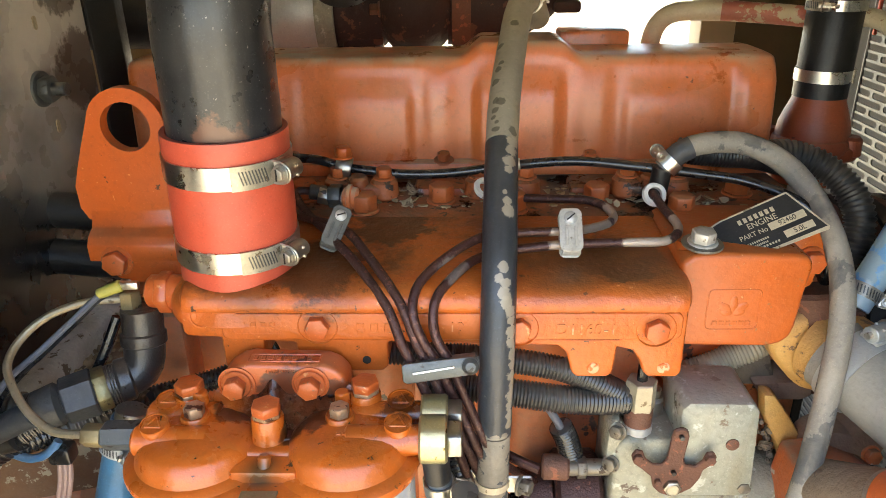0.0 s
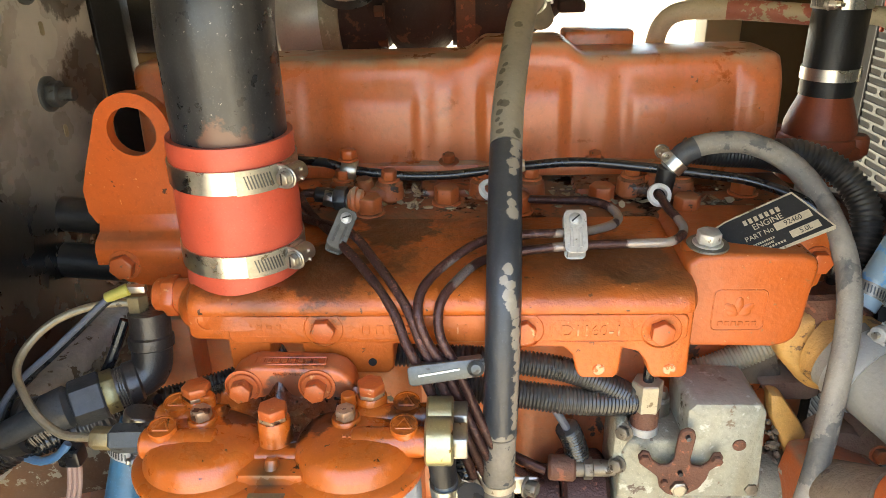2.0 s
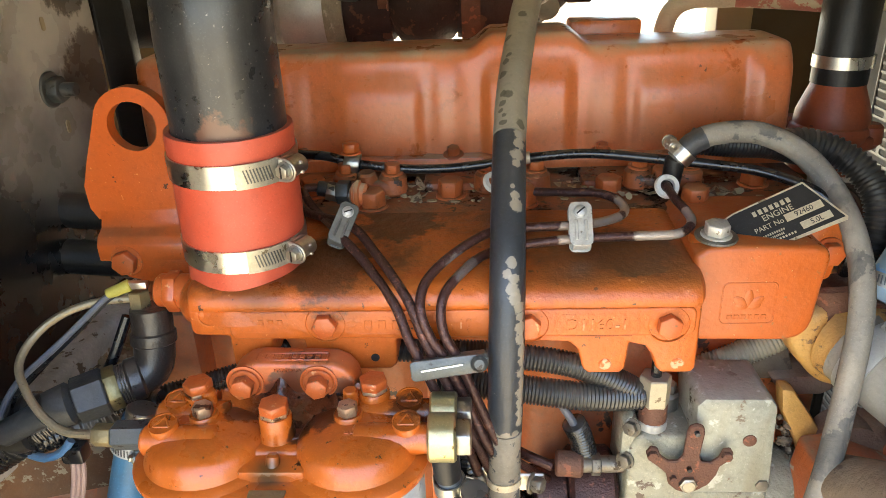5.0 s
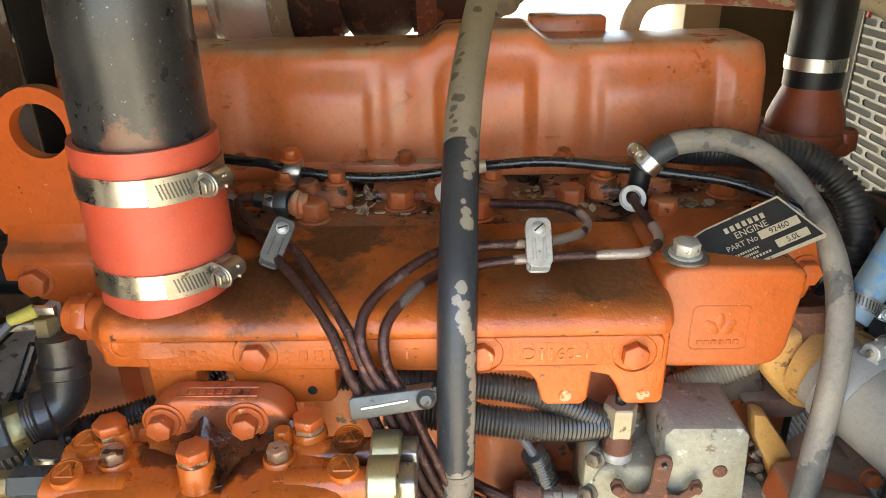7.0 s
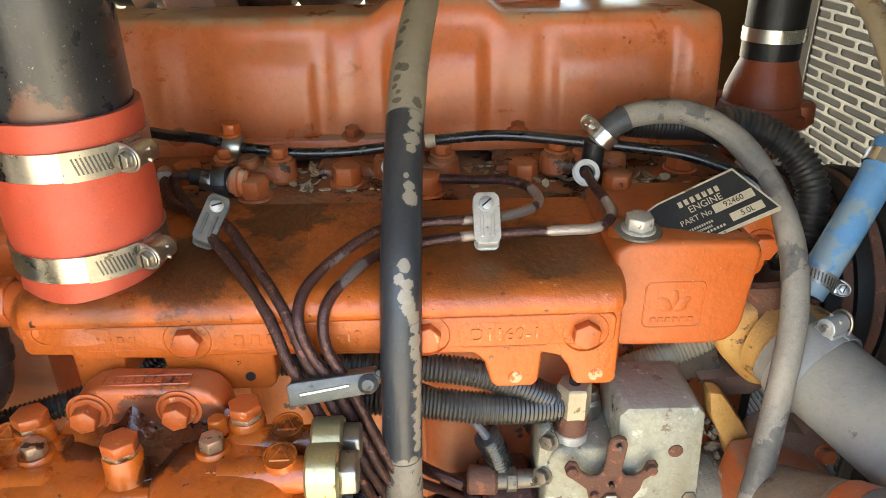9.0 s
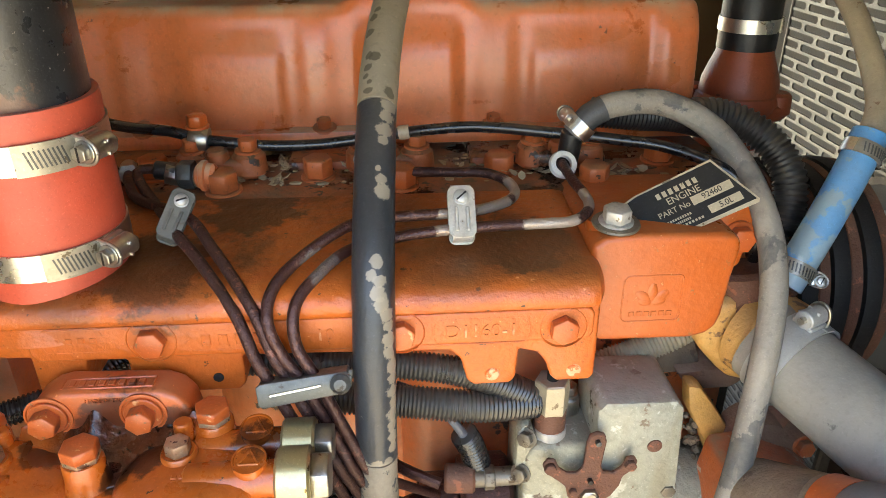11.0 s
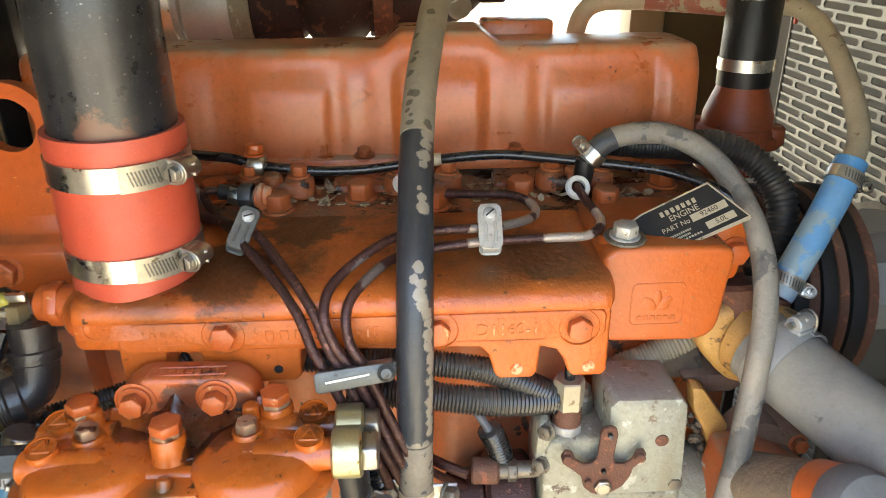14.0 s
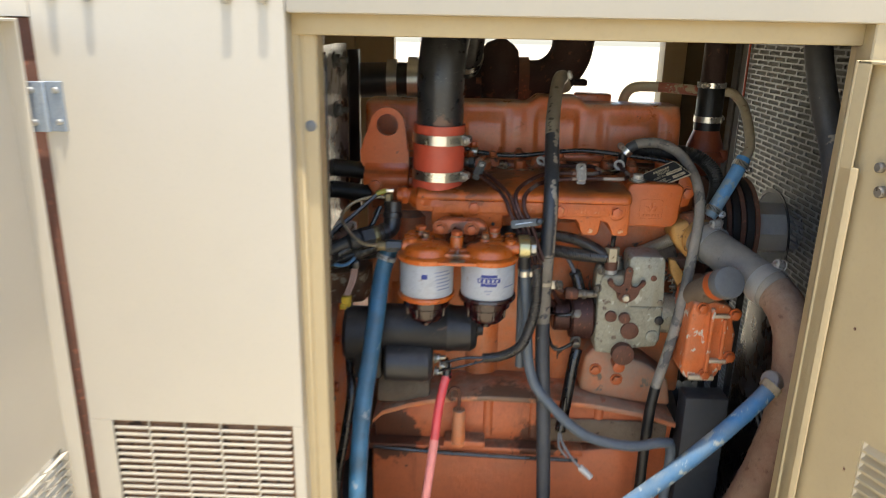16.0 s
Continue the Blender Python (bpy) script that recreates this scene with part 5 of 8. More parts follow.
for x in FX:
    bm = NB()
    lathe(bm, [(0.0485, 0.0), (0.050, 0.004), (0.050, 0.008), (0.0468, 0.0105), (0.0425, 0.0115), (0.0408, 0.0160), (0.0385, 0.0215), (0.0345, 0.0250), (0.028, 0.0272), (0.016, 0.0286), (0.0, 0.0290)], (x, 0.405, 1.200), (0, 0, 1), 44)
    lid = part("head_dome", bm, M["orange_filter"], ff, "rounded orange filter head")
    bm = NB()
    for k in range(3):
        box(bm, x - 0.006 + k * 0.0042, x - 0.003 + k * 0.0042, 0.397, 0.400, 1.2282, 1.2295, 0.0003, 1)
    part("cast_mark", bm, M["orange_filter"], lid)
    bm = NB()
    lathe(bm, [(0.0440, 0.004), (0.0452, 0.0), (0.0452, -0.052), (0.0445, -0.060), (0.042, -0.064)], (x, 0.405, 1.200), (0, 0, 1), 44)
    can = part("canister", bm, M["white"], ff, "white printed filter canister")
    bm = NB()
    lathe(bm, [(0.043, 0.004), (0.0478, 0.002), (0.0488, -0.002), (0.0470, -0.006), (0.040, -0.009)], (x, 0.405, 1.138), (0, 0, 1), 44)
    part("rim", bm, M["orange_filter"] if x < -0.1 else M["bowl"], ff, "lower filter rim")
    bm = NB()
    lathe(bm, [(0.0400, 0.0), (0.0395, -0.012), (0.034, -0.016), (0.031, -0.034), (0.026, -0.040), (0.010, -0.043), (0.008, -0.052), (0.0, -0.052)], (x, 0.405, 1.131), (0, 0, 1), 36)
    bowl = part("bowl", bm, M["bowl"], ff, "dark amber sediment bowl")
    for k in range(8):
        a = radians(k * 45 + 20)
        bm = NB()
        box(bm, x + 0.033 * math.cos(a) - 0.002, x + 0.033 * math.cos(a) + 0.002, 0.405 + 0.033 * math.sin(a) - 0.002, 0.405 + 0.033 * math.sin(a) + 0.002, 1.100, 1.118, 0.0008, 1)
        part("grip_rib", bm, M["bowl"], bowl)


def wrap(bm, x, a0, a1, z0, z1, n=10, r=0.0455):
    """A printed patch that lies on a canister."""
    rings = []
    for k in range(n + 1):
        a = radians(a0 + (a1 - a0) * k / n)
        rings.append([bm.verts.new((x + q * math.cos(a), 0.405 + q * math.sin(a), z)) for q, z in ((r, z0), (r, z1), (r - 0.001, z1), (r - 0.001, z0))])
    for a, b in zip(rings, rings[1:]):
        for i in range(4):
            bm.faces.new((a[i], b[i], b[(i + 1) % 4], a[(i + 1) % 4]))
    bmesh.ops.recalc_face_normals(bm, faces=bm.faces)


bm = NB()
for z0, z1, s in ((1.1815, 1.1865, 17), (1.1665, 1.1715, 17), (1.1725, 1.1805, 24)):
    wrap(bm, FX[1], 271 - s, 271 + s, z0, z1)
part("emblem", bm, M["blue_ink"], ff, "blue hexagon emblem print")
bm = NB()
for a in (252, 261, 270, 279, 288):
    wrap(bm, FX[1], a - 2, a + 2, 1.1740, 1.1790, 3, 0.0458)
part("emblem_strokes", bm, M["white"], ff)
for x, a0, a1, z in ((FX[1], 262, 278, 1.158), (FX[1], 266, 274, 1.153), (FX[1], 305, 335, 1.163), (FX[0], 290, 325, 1.186), (FX[0], 292, 330, 1.180), (FX[0], 292, 322, 1.174), (FX[0], 294, 330, 1.168), (FX[0], 294, 326, 1.162), (FX[0], 296, 328, 1.156)):
    bm = NB()
    wrap(bm, x, a0, a1, z, z + 0.0016, 6)
    part("print_bar", bm, M["ink_grey"], ff)
bm = NB()
wrap(bm, FX[0], 262, 274, 1.176, 1.184, 5)
part("emblem", bm, M["blue_ink"], ff, "small blue emblem print")
bm = NB()
box(bm, -0.133, -0.109, 0.3545, 0.3660, 1.2083, 1.2096, 0.0004, 1)
part("maker_tag", bm, M["brass_dull"], ff, "small tarnished brass tag")
# head bolts, bleed screws and ports
for x, y, z in ((-0.185, 0.434, 1.227), (-0.1235, 0.408, 1.2275), (-0.0600, 0.437, 1.2265)):
    bm = NB()
    lathe(bm, [(0.0140, -0.012), (0.0122, -0.007), (0.0114, -0.002), (0.0110, 0.008), (0.0102, 0.0095), (0, 0.0095)], (x, y, z), (0, 0, 1), 28)
    b = part("bolt_boss", bm, M["orange_filter"], ff)
    bm = NB()
    hexa(bm, (x, y, z + 0.0122), (0, 0, 1), 0.0103, 0.0072, 0.0, 0.0, turn=200 * x)
    hb = part("head_bolt", bm, M["bolt_orange"], ff, "worn orange hexagon bolt")
    bm = NB()
    hexa(bm, (x, y, z + 0.0085), (0, 0, 1), 0.01010, 0.0044, 0.0, 0.0, turn=200 * x)
    part("bare_edge", bm, M["screw_worn"], hb, "bare metal left by the spanner")
for x, y in ((-0.1765, 0.416), (-0.0755, 0.416)):
    bm = NB()
    lathe(bm, [(0.0105, -0.012), (0.0100, 0.0), (0.0092, 0.0012), (0.0080, 0.0002), (0, 0.0002)], (x, y, 1.231), (0, 0, 1), 28)
    bs = part("bleed_boss", bm, M["orange_filter"], ff)
    bm = NB()
    hexa(bm, (x, y, 1.2312), (0, 0, 1), 0.0072, 0.0078, 0.0, 0.0, turn=30)
    part("bleed_screw", bm, M["screw_worn"], bs, "bleed screw with bare metal edges")
    bm = NB()
    cyl(bm, (x, y + 0.014, 1.22), (x, y + 0.014, 1.241), 0.0060, 0.0052, bev=0.001)
    part("rib_stub", bm, M["orange_filter"], bs)
for x, y, s in ((-0.196, 0.428, -1), (-0.196, 0.400, -1), (-0.036, 0.428, 1), (-0.036, 0.402, 1)):
    bm = NB()
    cyl(bm, (x - s * 0.034, y, 1.2185), (x + s * 0.018, y, 1.222), 0.0125, 0.0105, bev=0.002)
    lathe(bm, [(0.0095, -0.006), (0.0095, 0.0), (0.0088, 0.001), (0, 0.001)], (x + s * 0.002, y, 1.2345), (0, -0.2, 1), 24)
    prt = part("port", bm, M["orange_filter"], ff)
    seat = Matrix.Translation((x + s * 0.002, y, 1.2345)) @ frame_to((0, -0.2, 1))
    bm = NB()
    lathe(bm, [(0.0095, 0.0), (0.0095, 0.0018), (0.0084, 0.0018), (0.0082, 0.0008)], seg=28)
    bm.transform(seat)
    part("rim", bm, M["orange_filter"], prt)
    bm = NB()
    q = [seat @ Vector((0.0062 * math.cos(radians(90 + 120 * k)), 0.0062 * math.sin(radians(90 + 120 * k)), 0.0013)) for k in range(3)]
    for a, b in ((q[0], q[1]), (q[1], q[2]), (q[2], q[0])):
        cyl(bm, a, b, 0.0008, seg=8)
    part("flow_arrow", bm, M["orange_filter"], prt)
# mounting bracket of the filter head
bm = NB()
prism(bm, [(-0.168, 1.228), (-0.166, 1.240), (-0.160, 1.250), (-0.150, 1.256), (-0.142, 1.258), (-0.088, 1.256), (-0.079, 1.252), (-0.073, 1.244), (-0.070, 1.226), (-0.105, 1.224), (-0.13, 1.224)], "y", 0.438, 0.462, 0.004, 3)
part("bracket", bm, M["orange"], ff, "orange mounting bracket with two bolts")
bm = NB()
rows = []
for i in range(49):
    x = -0.170 + 0.105 * i / 48
    line = []
    for k in range(15):
        v = k / 14
        peak = 0.0145 * math.exp(-((x + 0.1265) / 0.0065) ** 2) * (1 - v) ** 1.4
        side = 0.0050 * math.exp(-((x + 0.072) / 0.006) ** 2) * (1 - v)
        rough = 0.0011 * noise.noise((x * 190, v * 5.0, 3.1)) + 0.0006 * noise.noise((x * 520, v * 12.0, 1.7))
        line.append(bm.verts.new((x, 0.4400 - 0.030 * v + rough * 0.6, 1.2345 - 0.0155 * v ** 0.75 + peak + side + rough)))
    line += [bm.verts.new((x, 0.4100, 1.206)), bm.verts.new((x, 0.4400, 1.206))]
    rows.append(line)
for a, b in zip(rows, rows[1:]):
    for k in range(len(a)):
        bm.faces.new((a[k], b[k], b[(k + 1) % len(a)], a[(k + 1) % len(a)]))
bm.faces.new(rows[0][::-1])
bm.faces.new(rows[-1])
bmesh.ops.recalc_face_normals(bm, faces=bm.faces)
part("web", bm, M["fuel_stain"], ff, "web soaked in dark fuel residue")
bm = NB()
q = [(-0.1435, 0.4425), (-0.0925, 0.4425), (-0.0925, 0.4515), (-0.1435, 0.4515)]
for a, b in zip(q, q[1:] + q[:1]):
    cyl(bm, (a[0], a[1], 1.2574), (b[0], b[1], 1.2574), 0.0007, seg=6)
part("label_border", bm, M["orange"], ff)
for k in range(8):
    bm = NB()
    box(bm, -0.1405 + k * 0.0056, -0.1368 + k * 0.0056, 0.4442, 0.4498, 1.2562, 1.2582, 0.0004, 1)
    part("cast_bar", bm, M["orange"], ff)
lettering("cast_words", "MADE IN UK", 0.0036, Matrix.Translation((-0.1200, 0.4379, 1.2518)) @ face, M["orange"], ff, 0.0005)
for x in (-0.152, -0.099):
    bm = NB()
    lathe(bm, [(0.0135, 0.0), (0.0135, 0.0012), (0.0122, 0.0014), (0.0118, 0.0006), (0.004, 0.0006)], (x, 0.4382, 1.242), (0, -1, 0), 28)
    hexa(bm, (x, 0.4374, 1.242), (0, -1, 0), 0.0082, 0.0085, 0.0108, 0.0020, turn=15)
    part("bracket_bolt", bm, M["bolt_orange"], ff)
for y, r, z in ((0.428, 0.0150, 1.222), (0.402, 0.0165, 1.222)):
    bm = NB()
    cyl(bm, (-0.020, y, z), (-0.001, y, z), r, bev=0.0015, seg=32)
    bj = part("banjo", bm, M["brass"], ff, "yellow zinc banjo fitting")
    bm = NB()
    hexa(bm, (-0.001, y, z), (1, 0, 0), r * 0.82, 0.010, turn=20)
    part("banjo_bolt", bm, M["zinc"], bj)
bm = NB()
cyl(bm, (-0.010, 0.402, 1.21), (-0.008, 0.405, 1.186), 0.0095, bev=0.001)
part("outlet_tail", bm, M["rubber_plain"], ff)
for z0, z1, r in ((1.2120, 1.217, 0.011),):
    bm = NB()
    cyl(bm, (-0.243, 0.414, 1.2145), (-0.214, 0.414, 1.2155), 0.0105, bev=0.002, seg=6)
    part("inlet_nut", bm, M["zinc_dark"], ff, "corroded inlet nut")
# wet oil film that has pooled on the head
bm = NB()
prism(bm, [(-0.148, 0.422), (-0.138, 0.410), (-0.126, 0.404), (-0.118, 0.400), (-0.108, 0.404), (-0.094, 0.412), (-0.084, 0.418), (-0.070, 0.424), (-0.066, 0.436), (-0.140, 0.438)], "z", 1.2190, 1.2203, 0.0004, 1)
solo("oil_film", bm, surf("wet_oil", "241008", 0.34, col2="4E2410", scale=60, amount=0.8, spots="0E0806", spot_at=0.62, spot_scale=110, bump=0.5, grain=120, lumps=0.4), "dark wet fuel residue pooled on the filter head", "residue")

# ---- intake coupler and charge hose ----
hose = thing("charge_hose", "thick black rubber charge-air hose, scuffed and dusty", "hose", (-0.163, 0.512, 1.40))
run = spline([(-0.1605, 0.511, 1.35), (-0.1590, 0.5090, 1.41), (-0.1585, 0.508, 1.45), (-0.1580, 0.509, 1.49), (-0.153, 0.523, 1.545), (-0.135, 0.565, 1.595), (-0.115, 0.64, 1.62), (-0.115, 0.74, 1.60), (-0.12, 0.82, 1.545), (-0.125, 0.88, 1.49)])
cut = next(i for i, q in enumerate(run) if q.z > 1.535)
for nm, pts in (("riser", run[:cut + 1]), ("bend", run[cut:])):
    bm = NB()
    tube(bm, pts, 0.0400, 40, smooth=False, wobble=0.01)
    part(nm, bm, M["rubber"], hose)
band_clamp("clamp", hose, (-0.1235, 0.862, 1.507), (-0.06, 0.74, -0.67), 0.0405, 0.0165, (0.4, -0.4, 1))
cp = thing("silicone_coupler", "red silicone coupler held by two stainless clamps", "coupler", (-0.163, 0.512, 1.30))
bm = NB()
lathe(bm, [(0.0402, 0.009), (0.0442, 0.009), (0.0446, 0.0115), (0.0446, 0.014), (0.0438, 0.026), (0.0448, 0.046), (0.0450, 0.06), (0.0447, 0.074), (0.0438, 0.092), (0.0446, 0.106), (0.0448, 0.117), (0.0442, 0.121), (0.0404, 0.121), (0.0402, 0.06), (0.0402, 0.009)], (-0.1615, 0.5115, 1.290), (0.02, -0.03, 1), 48)
part("sleeve", bm, M["silicone"], cp)
for z in (1.326, 1.389):
    band_clamp("clamp", cp, (-0.1615 + (z - 1.29) * 0.02, 0.5115 - (z - 1.29) * 0.03, z - 0.002), (0.02, -0.03, 1), 0.0447, 0.0165, (1.0, -0.42, 0))

# ---- lifting bracket ----
lift = thing("lifting_bracket", "orange lifting eye plate bent at its foot", "bracket", (-0.26, 0.56, 1.27))
bm = NB()
n = 28
cx, cz, rr = -0.2555, 1.3985, 0.0310
lobe = [(-0.300, 1.321), (-0.3055, 1.331), (-0.3060, 1.350), (-0.2985, 1.372)] + [(cx + rr * math.cos(radians(a)), cz + rr * math.sin(radians(a))) for a in range(168, -1, -12)] + [(-0.221, 1.37), (-0.217, 1.345), (-0.217, 1.322)]
hole = [(cx + 0.0198 * math.cos(2 * math.pi * k / n), cz + 0.0198 * math.sin(2 * math.pi * k / n)) for k in range(n)]


def holed_plate(bm, outer, inner, y0, y1):
    """A plate with a hole, built as a ring of quads between two outlines."""
    c = Vector((sum(p[0] for p in inner) / len(inner), sum(p[1] for p in inner) / len(inner)))
    ang = lambda p: math.atan2(p[1] - c.y, p[0] - c.x)
    t = bmesh.new()
    vs = {}
    for y in (y0, y1):
        o = [t.verts.new((p[0], y, p[1])) for p in outer]
        i = [t.verts.new((p[0], y, p[1])) for p in inner]
        e = [t.edges.new((o[k], o[(k + 1) % len(o)])) for k in range(len(o))] + [t.edges.new((i[k], i[(k + 1) % len(i)])) for k in range(len(i))]
        bmesh.ops.triangle_fill(t, use_beauty=True, edges=e)
        vs[y] = (o, i)
    for k in (0, 1):
        a, b = vs[y0][k], vs[y1][k]
        for j in range(len(a)):
            t.faces.new((a[j], a[(j + 1) % len(a)], b[(j + 1) % len(a)], b[j]))
    bmesh.ops.recalc_face_normals(t, faces=t.faces)
    return add_mesh(bm, t)


holed_plate(bm, lobe, hole, 0.560, 0.572)
prism(bm, [(0.5605, 1.335), (0.5595, 1.322), (0.5560, 1.3150), (0.547, 1.3105), (0.5425, 1.304), (0.5425, 1.290), (0.5545, 1.290), (0.556, 1.299), (0.566, 1.305), (0.5705, 1.315), (0.5715, 1.335)], "x", -0.2985, -0.2165, 0.0015)
prism(bm, [(-0.2945, 1.302), (-0.2890, 1.286), (-0.2770, 1.274), (-0.262, 1.271), (-0.215, 1.270), (-0.217, 1.302)], "y", 0.5435, 0.5545, 0.002)
part("eye_plate", bm, M["orange"], lift)
bm = NB()
hexa(bm, (-0.2755, 0.544, 1.2905), (0, -1, 0), 0.0105, 0.008, 0.0135, 0.002, turn=15)
part("bolt", bm, M["bolt_orange"], lift)
bm = NB()
box(bm, -0.278, -0.20, 0.556, 0.60, 1.262, 1.305, 0.006)
part("pad", bm, M["orange"], lift)

# ---- tall hose that crosses in front ----
vh = thing("breather_hose", "long hose, black below and coated with tan dust above", "hose", (0.05, 0.40, 0.5))
up_path = [(0.090, 0.80, 1.452), (0.078, 0.765, 1.474), (0.064, 0.71, 1.470), (0.052, 0.64, 1.440), (0.044, 0.585, 1.412), (0.040, 0.545, 1.386)]
low_path = [(0.040, 0.545, 1.386), (0.0375, 0.505, 1.352), (0.0355, 0.468, 1.312), (0.034, 0.450, 1.262), (0.033, 0.4465, 1.22), (0.0327, 0.4462, 1.195)]
mid_path = [(0.0327, 0.4462, 1.195), (0.032, 0.448, 1.175), (0.032, 0.450, 1.158), (0.032, 0.452, 1.12), (0.033, 0.446, 1.07)]
end_path = [(0.033, 0.446, 1.07), (0.034, 0.440, 1.03), (0.040, 0.424, 0.93), (0.045, 0.410, 0.83), (0.050, 0.40, 0.72), (0.055, 0.40, 0.56), (0.055, 0.40, 0.30)]
for nm, pth, mt, lb in (("dusty_section", up_path, "rubber_tan", "tan dust-caked upper section"), ("black_section", low_path, "rubber_peel", "black section with peeling grey coat"), ("mottled_section", mid_path, "rubber_mottle", "grey mottled section"), ("lower_section", end_path, "rubber_low", "dusty lower section")):
    bm = NB()
    tube(bm, pth, 0.0127, 22, wobble=0.03)
    part(nm, bm, M[mt], vh, lb)
bm = NB()
lathe(bm, [(0.0127, -0.003), (0.0138, -0.003), (0.0138, 0.003), (0.0127, 0.003)], (0.032, 0.451, 1.143), (0, 0.05, 1), 24)
part("cable_tie", bm, M["plate_tan"], vh, "pale cable tie")
band_clamp("clamp", vh, (0.076, 0.760, 1.474), (0.35, 0.9, 0.0), 0.013, 0.010, (1, -0.2, 0.3))

# ---- grey bypass hose on the fan side ----
rh = thing("bypass_hose", "grey dusty rubber coolant hose looping down the engine", "hose", (0.24, 0.44, 0.5))
bm = NB()
tube(bm, [(0.182, 0.603, 1.348), (0.193, 0.603, 1.361), (0.211, 0.604, 1.369), (0.246, 0.600, 1.370), (0.278, 0.584, 1.355), (0.298, 0.556, 1.326), (0.3045, 0.525, 1.294), (0.3015, 0.50, 1.256), (0.293, 0.482, 1.208), (0.281, 0.465, 1.13), (0.266, 0.458, 1.035), (0.246, 0.452, 0.945)], 0.0092, 20, wobble=0.03)
part("tube", bm, M["rubber_dusty"], rh)
bm = NB()
tube(bm, [(0.2465, 0.452, 0.947), (0.240, 0.447, 0.90), (0.236, 0.442, 0.82), (0.235, 0.44, 0.72), (0.23, 0.44, 0.60), (0.22, 0.46, 0.42), (0.22, 0.46, 0.30)], 0.0098, 20, wobble=0.03)
part("lower_sleeve", bm, M["rubber_plain"], rh, "black lower sleeve")
band_clamp("clamp", rh, (0.186, 0.603, 1.353), (0.7, 0.0, 0.75), 0.0098, 0.010, (-1, -0.3, 0.6))
bm = NB()
tube(bm, [(0.184, 0.603, 1.3505), (0.193, 0.603, 1.3612), (0.203, 0.6035, 1.3665)], 0.0096, 20)
part("dark_end", bm, M["rubber_low"], rh)
bm = NB()
cyl(bm, (0.178, 0.604, 1.318), (0.181, 0.603, 1.350), 0.0082, bev=0.001)
part("nipple", bm, M["rubber_plain"], rh)

# ---- injector pipes ----
pipes = {
    "a": ([(-0.112, 0.604, 1.326), (-0.128, 0.604, 1.330), (-0.1355, 0.601, 1.3285), (-0.131, 0.592, 1.3225), (-0.118, 0.573, 1.317), (-0.095, 0.528, 1.321), (-0.086, 0.512, 1.319), (-0.070, 0.492, 1.312), (-0.045, 0.460, 1.293), (-0.034, 0.447, 1.270), (-0.026, 0.443, 1.254), (-0.010, 0.440, 1.215), (0.006, 0.438, 1.18), (0.022, 0.46, 1.12), (0.05, 0.52, 1.06), (0.10, 0.535, 1.045)], "rust_pipe"),
    "b": ([(-0.152, 0.628, 1.318), (-0.145, 0.606, 1.320), (-0.130, 0.578, 1.317), (-0.085, 0.532, 1.323), (-0.062, 0.498, 1.316), (-0.036, 0.462, 1.296), (-0.024, 0.449, 1.270), (-0.016, 0.445, 1.254), (0.000, 0.441, 1.215), (0.014, 0.440, 1.18), (0.030, 0.47, 1.12), (0.06, 0.53, 1.07), (0.10, 0.545, 1.05)], "rust_pipe"),
    "c": ([(0.025, 0.604, 1.325), (0.0525, 0.600, 1.324), (0.089, 0.588, 1.3265), (0.1122, 0.580, 1.3285), (0.126, 0.570, 1.327), (0.1315, 0.556, 1.3245), (0.1262, 0.540, 1.324), (0.1067, 0.525, 1.3245), (0.0814, 0.514, 1.327), (0.0497, 0.510, 1.3275), (0.024, 0.508, 1.325), (-0.003, 0.490, 1.316), (-0.022, 0.468, 1.305), (-0.0255, 0.453, 1.290), (-0.018, 0.447, 1.270), (-0.008, 0.444, 1.254), (0.008, 0.441, 1.215), (0.022, 0.440, 1.18), (0.038, 0.48, 1.12), (0.07, 0.53, 1.06), (0.10, 0.54, 1.04)], "pipe_worn"),
    "d": ([(0.1712, 0.588, 1.331), (0.174, 0.566, 1.3265), (0.1774, 0.549, 1.324), (0.1786, 0.535, 1.3215), (0.1733, 0.522, 1.320), (0.162, 0.513, 1.319), (0.1437, 0.510, 1.3195), (0.102, 0.507, 1.320), (0.057, 0.503, 1.318), (0.022, 0.499, 1.312), (0.002, 0.477, 1.306), (-0.010, 0.459, 1.296), (-0.010, 0.449, 1.276), (0.001, 0.444, 1.254), (0.016, 0.441, 1.215), (0.030, 0.442, 1.18), (0.044, 0.485, 1.13), (0.075, 0.525, 1.075), (0.10, 0.53, 1.06)], "pipe_worn"),
}
for key, (pts, mt) in pipes.items():
    root = thing("injector_pipe", "thin rusty steel injector pipe bent over the manifold", "pipe", pts[0], "injector pipes")
    bm = NB()
    tube(bm, pts, 0.0036, 12, step=0.004)
    part("tube", bm, M[mt], root)
    if key in "cd":
        continue
    bm = NB()
    v = (Vector(pts[0]) - Vector(pts[1])).normalized()
    hexa(bm, Vector(pts[0]) - v * 0.004, v, 0.0085, 0.012, 0.0, 0.0)
    cyl(bm, Vector(pts[0]) + v * 0.008, Vector(pts[0]) + v * 0.02, 0.0065, seg=14)
    part("union_nut", bm, M["zinc"], root)
bm = NB()
lathe(bm, [(0.006, -0.002), (0.0095, -0.002), (0.0105, 0.0), (0.0095, 0.003), (0.006, 0.003), (0.006, -0.002)], (0.1715, 0.586, 1.3305), (0.05, -0.75, 0.5), 24)
solo("washer", bm, M["white_plastic"], "white nylon leak-off ring on an injector", "ring", "leak-off rings")
bm = NB()
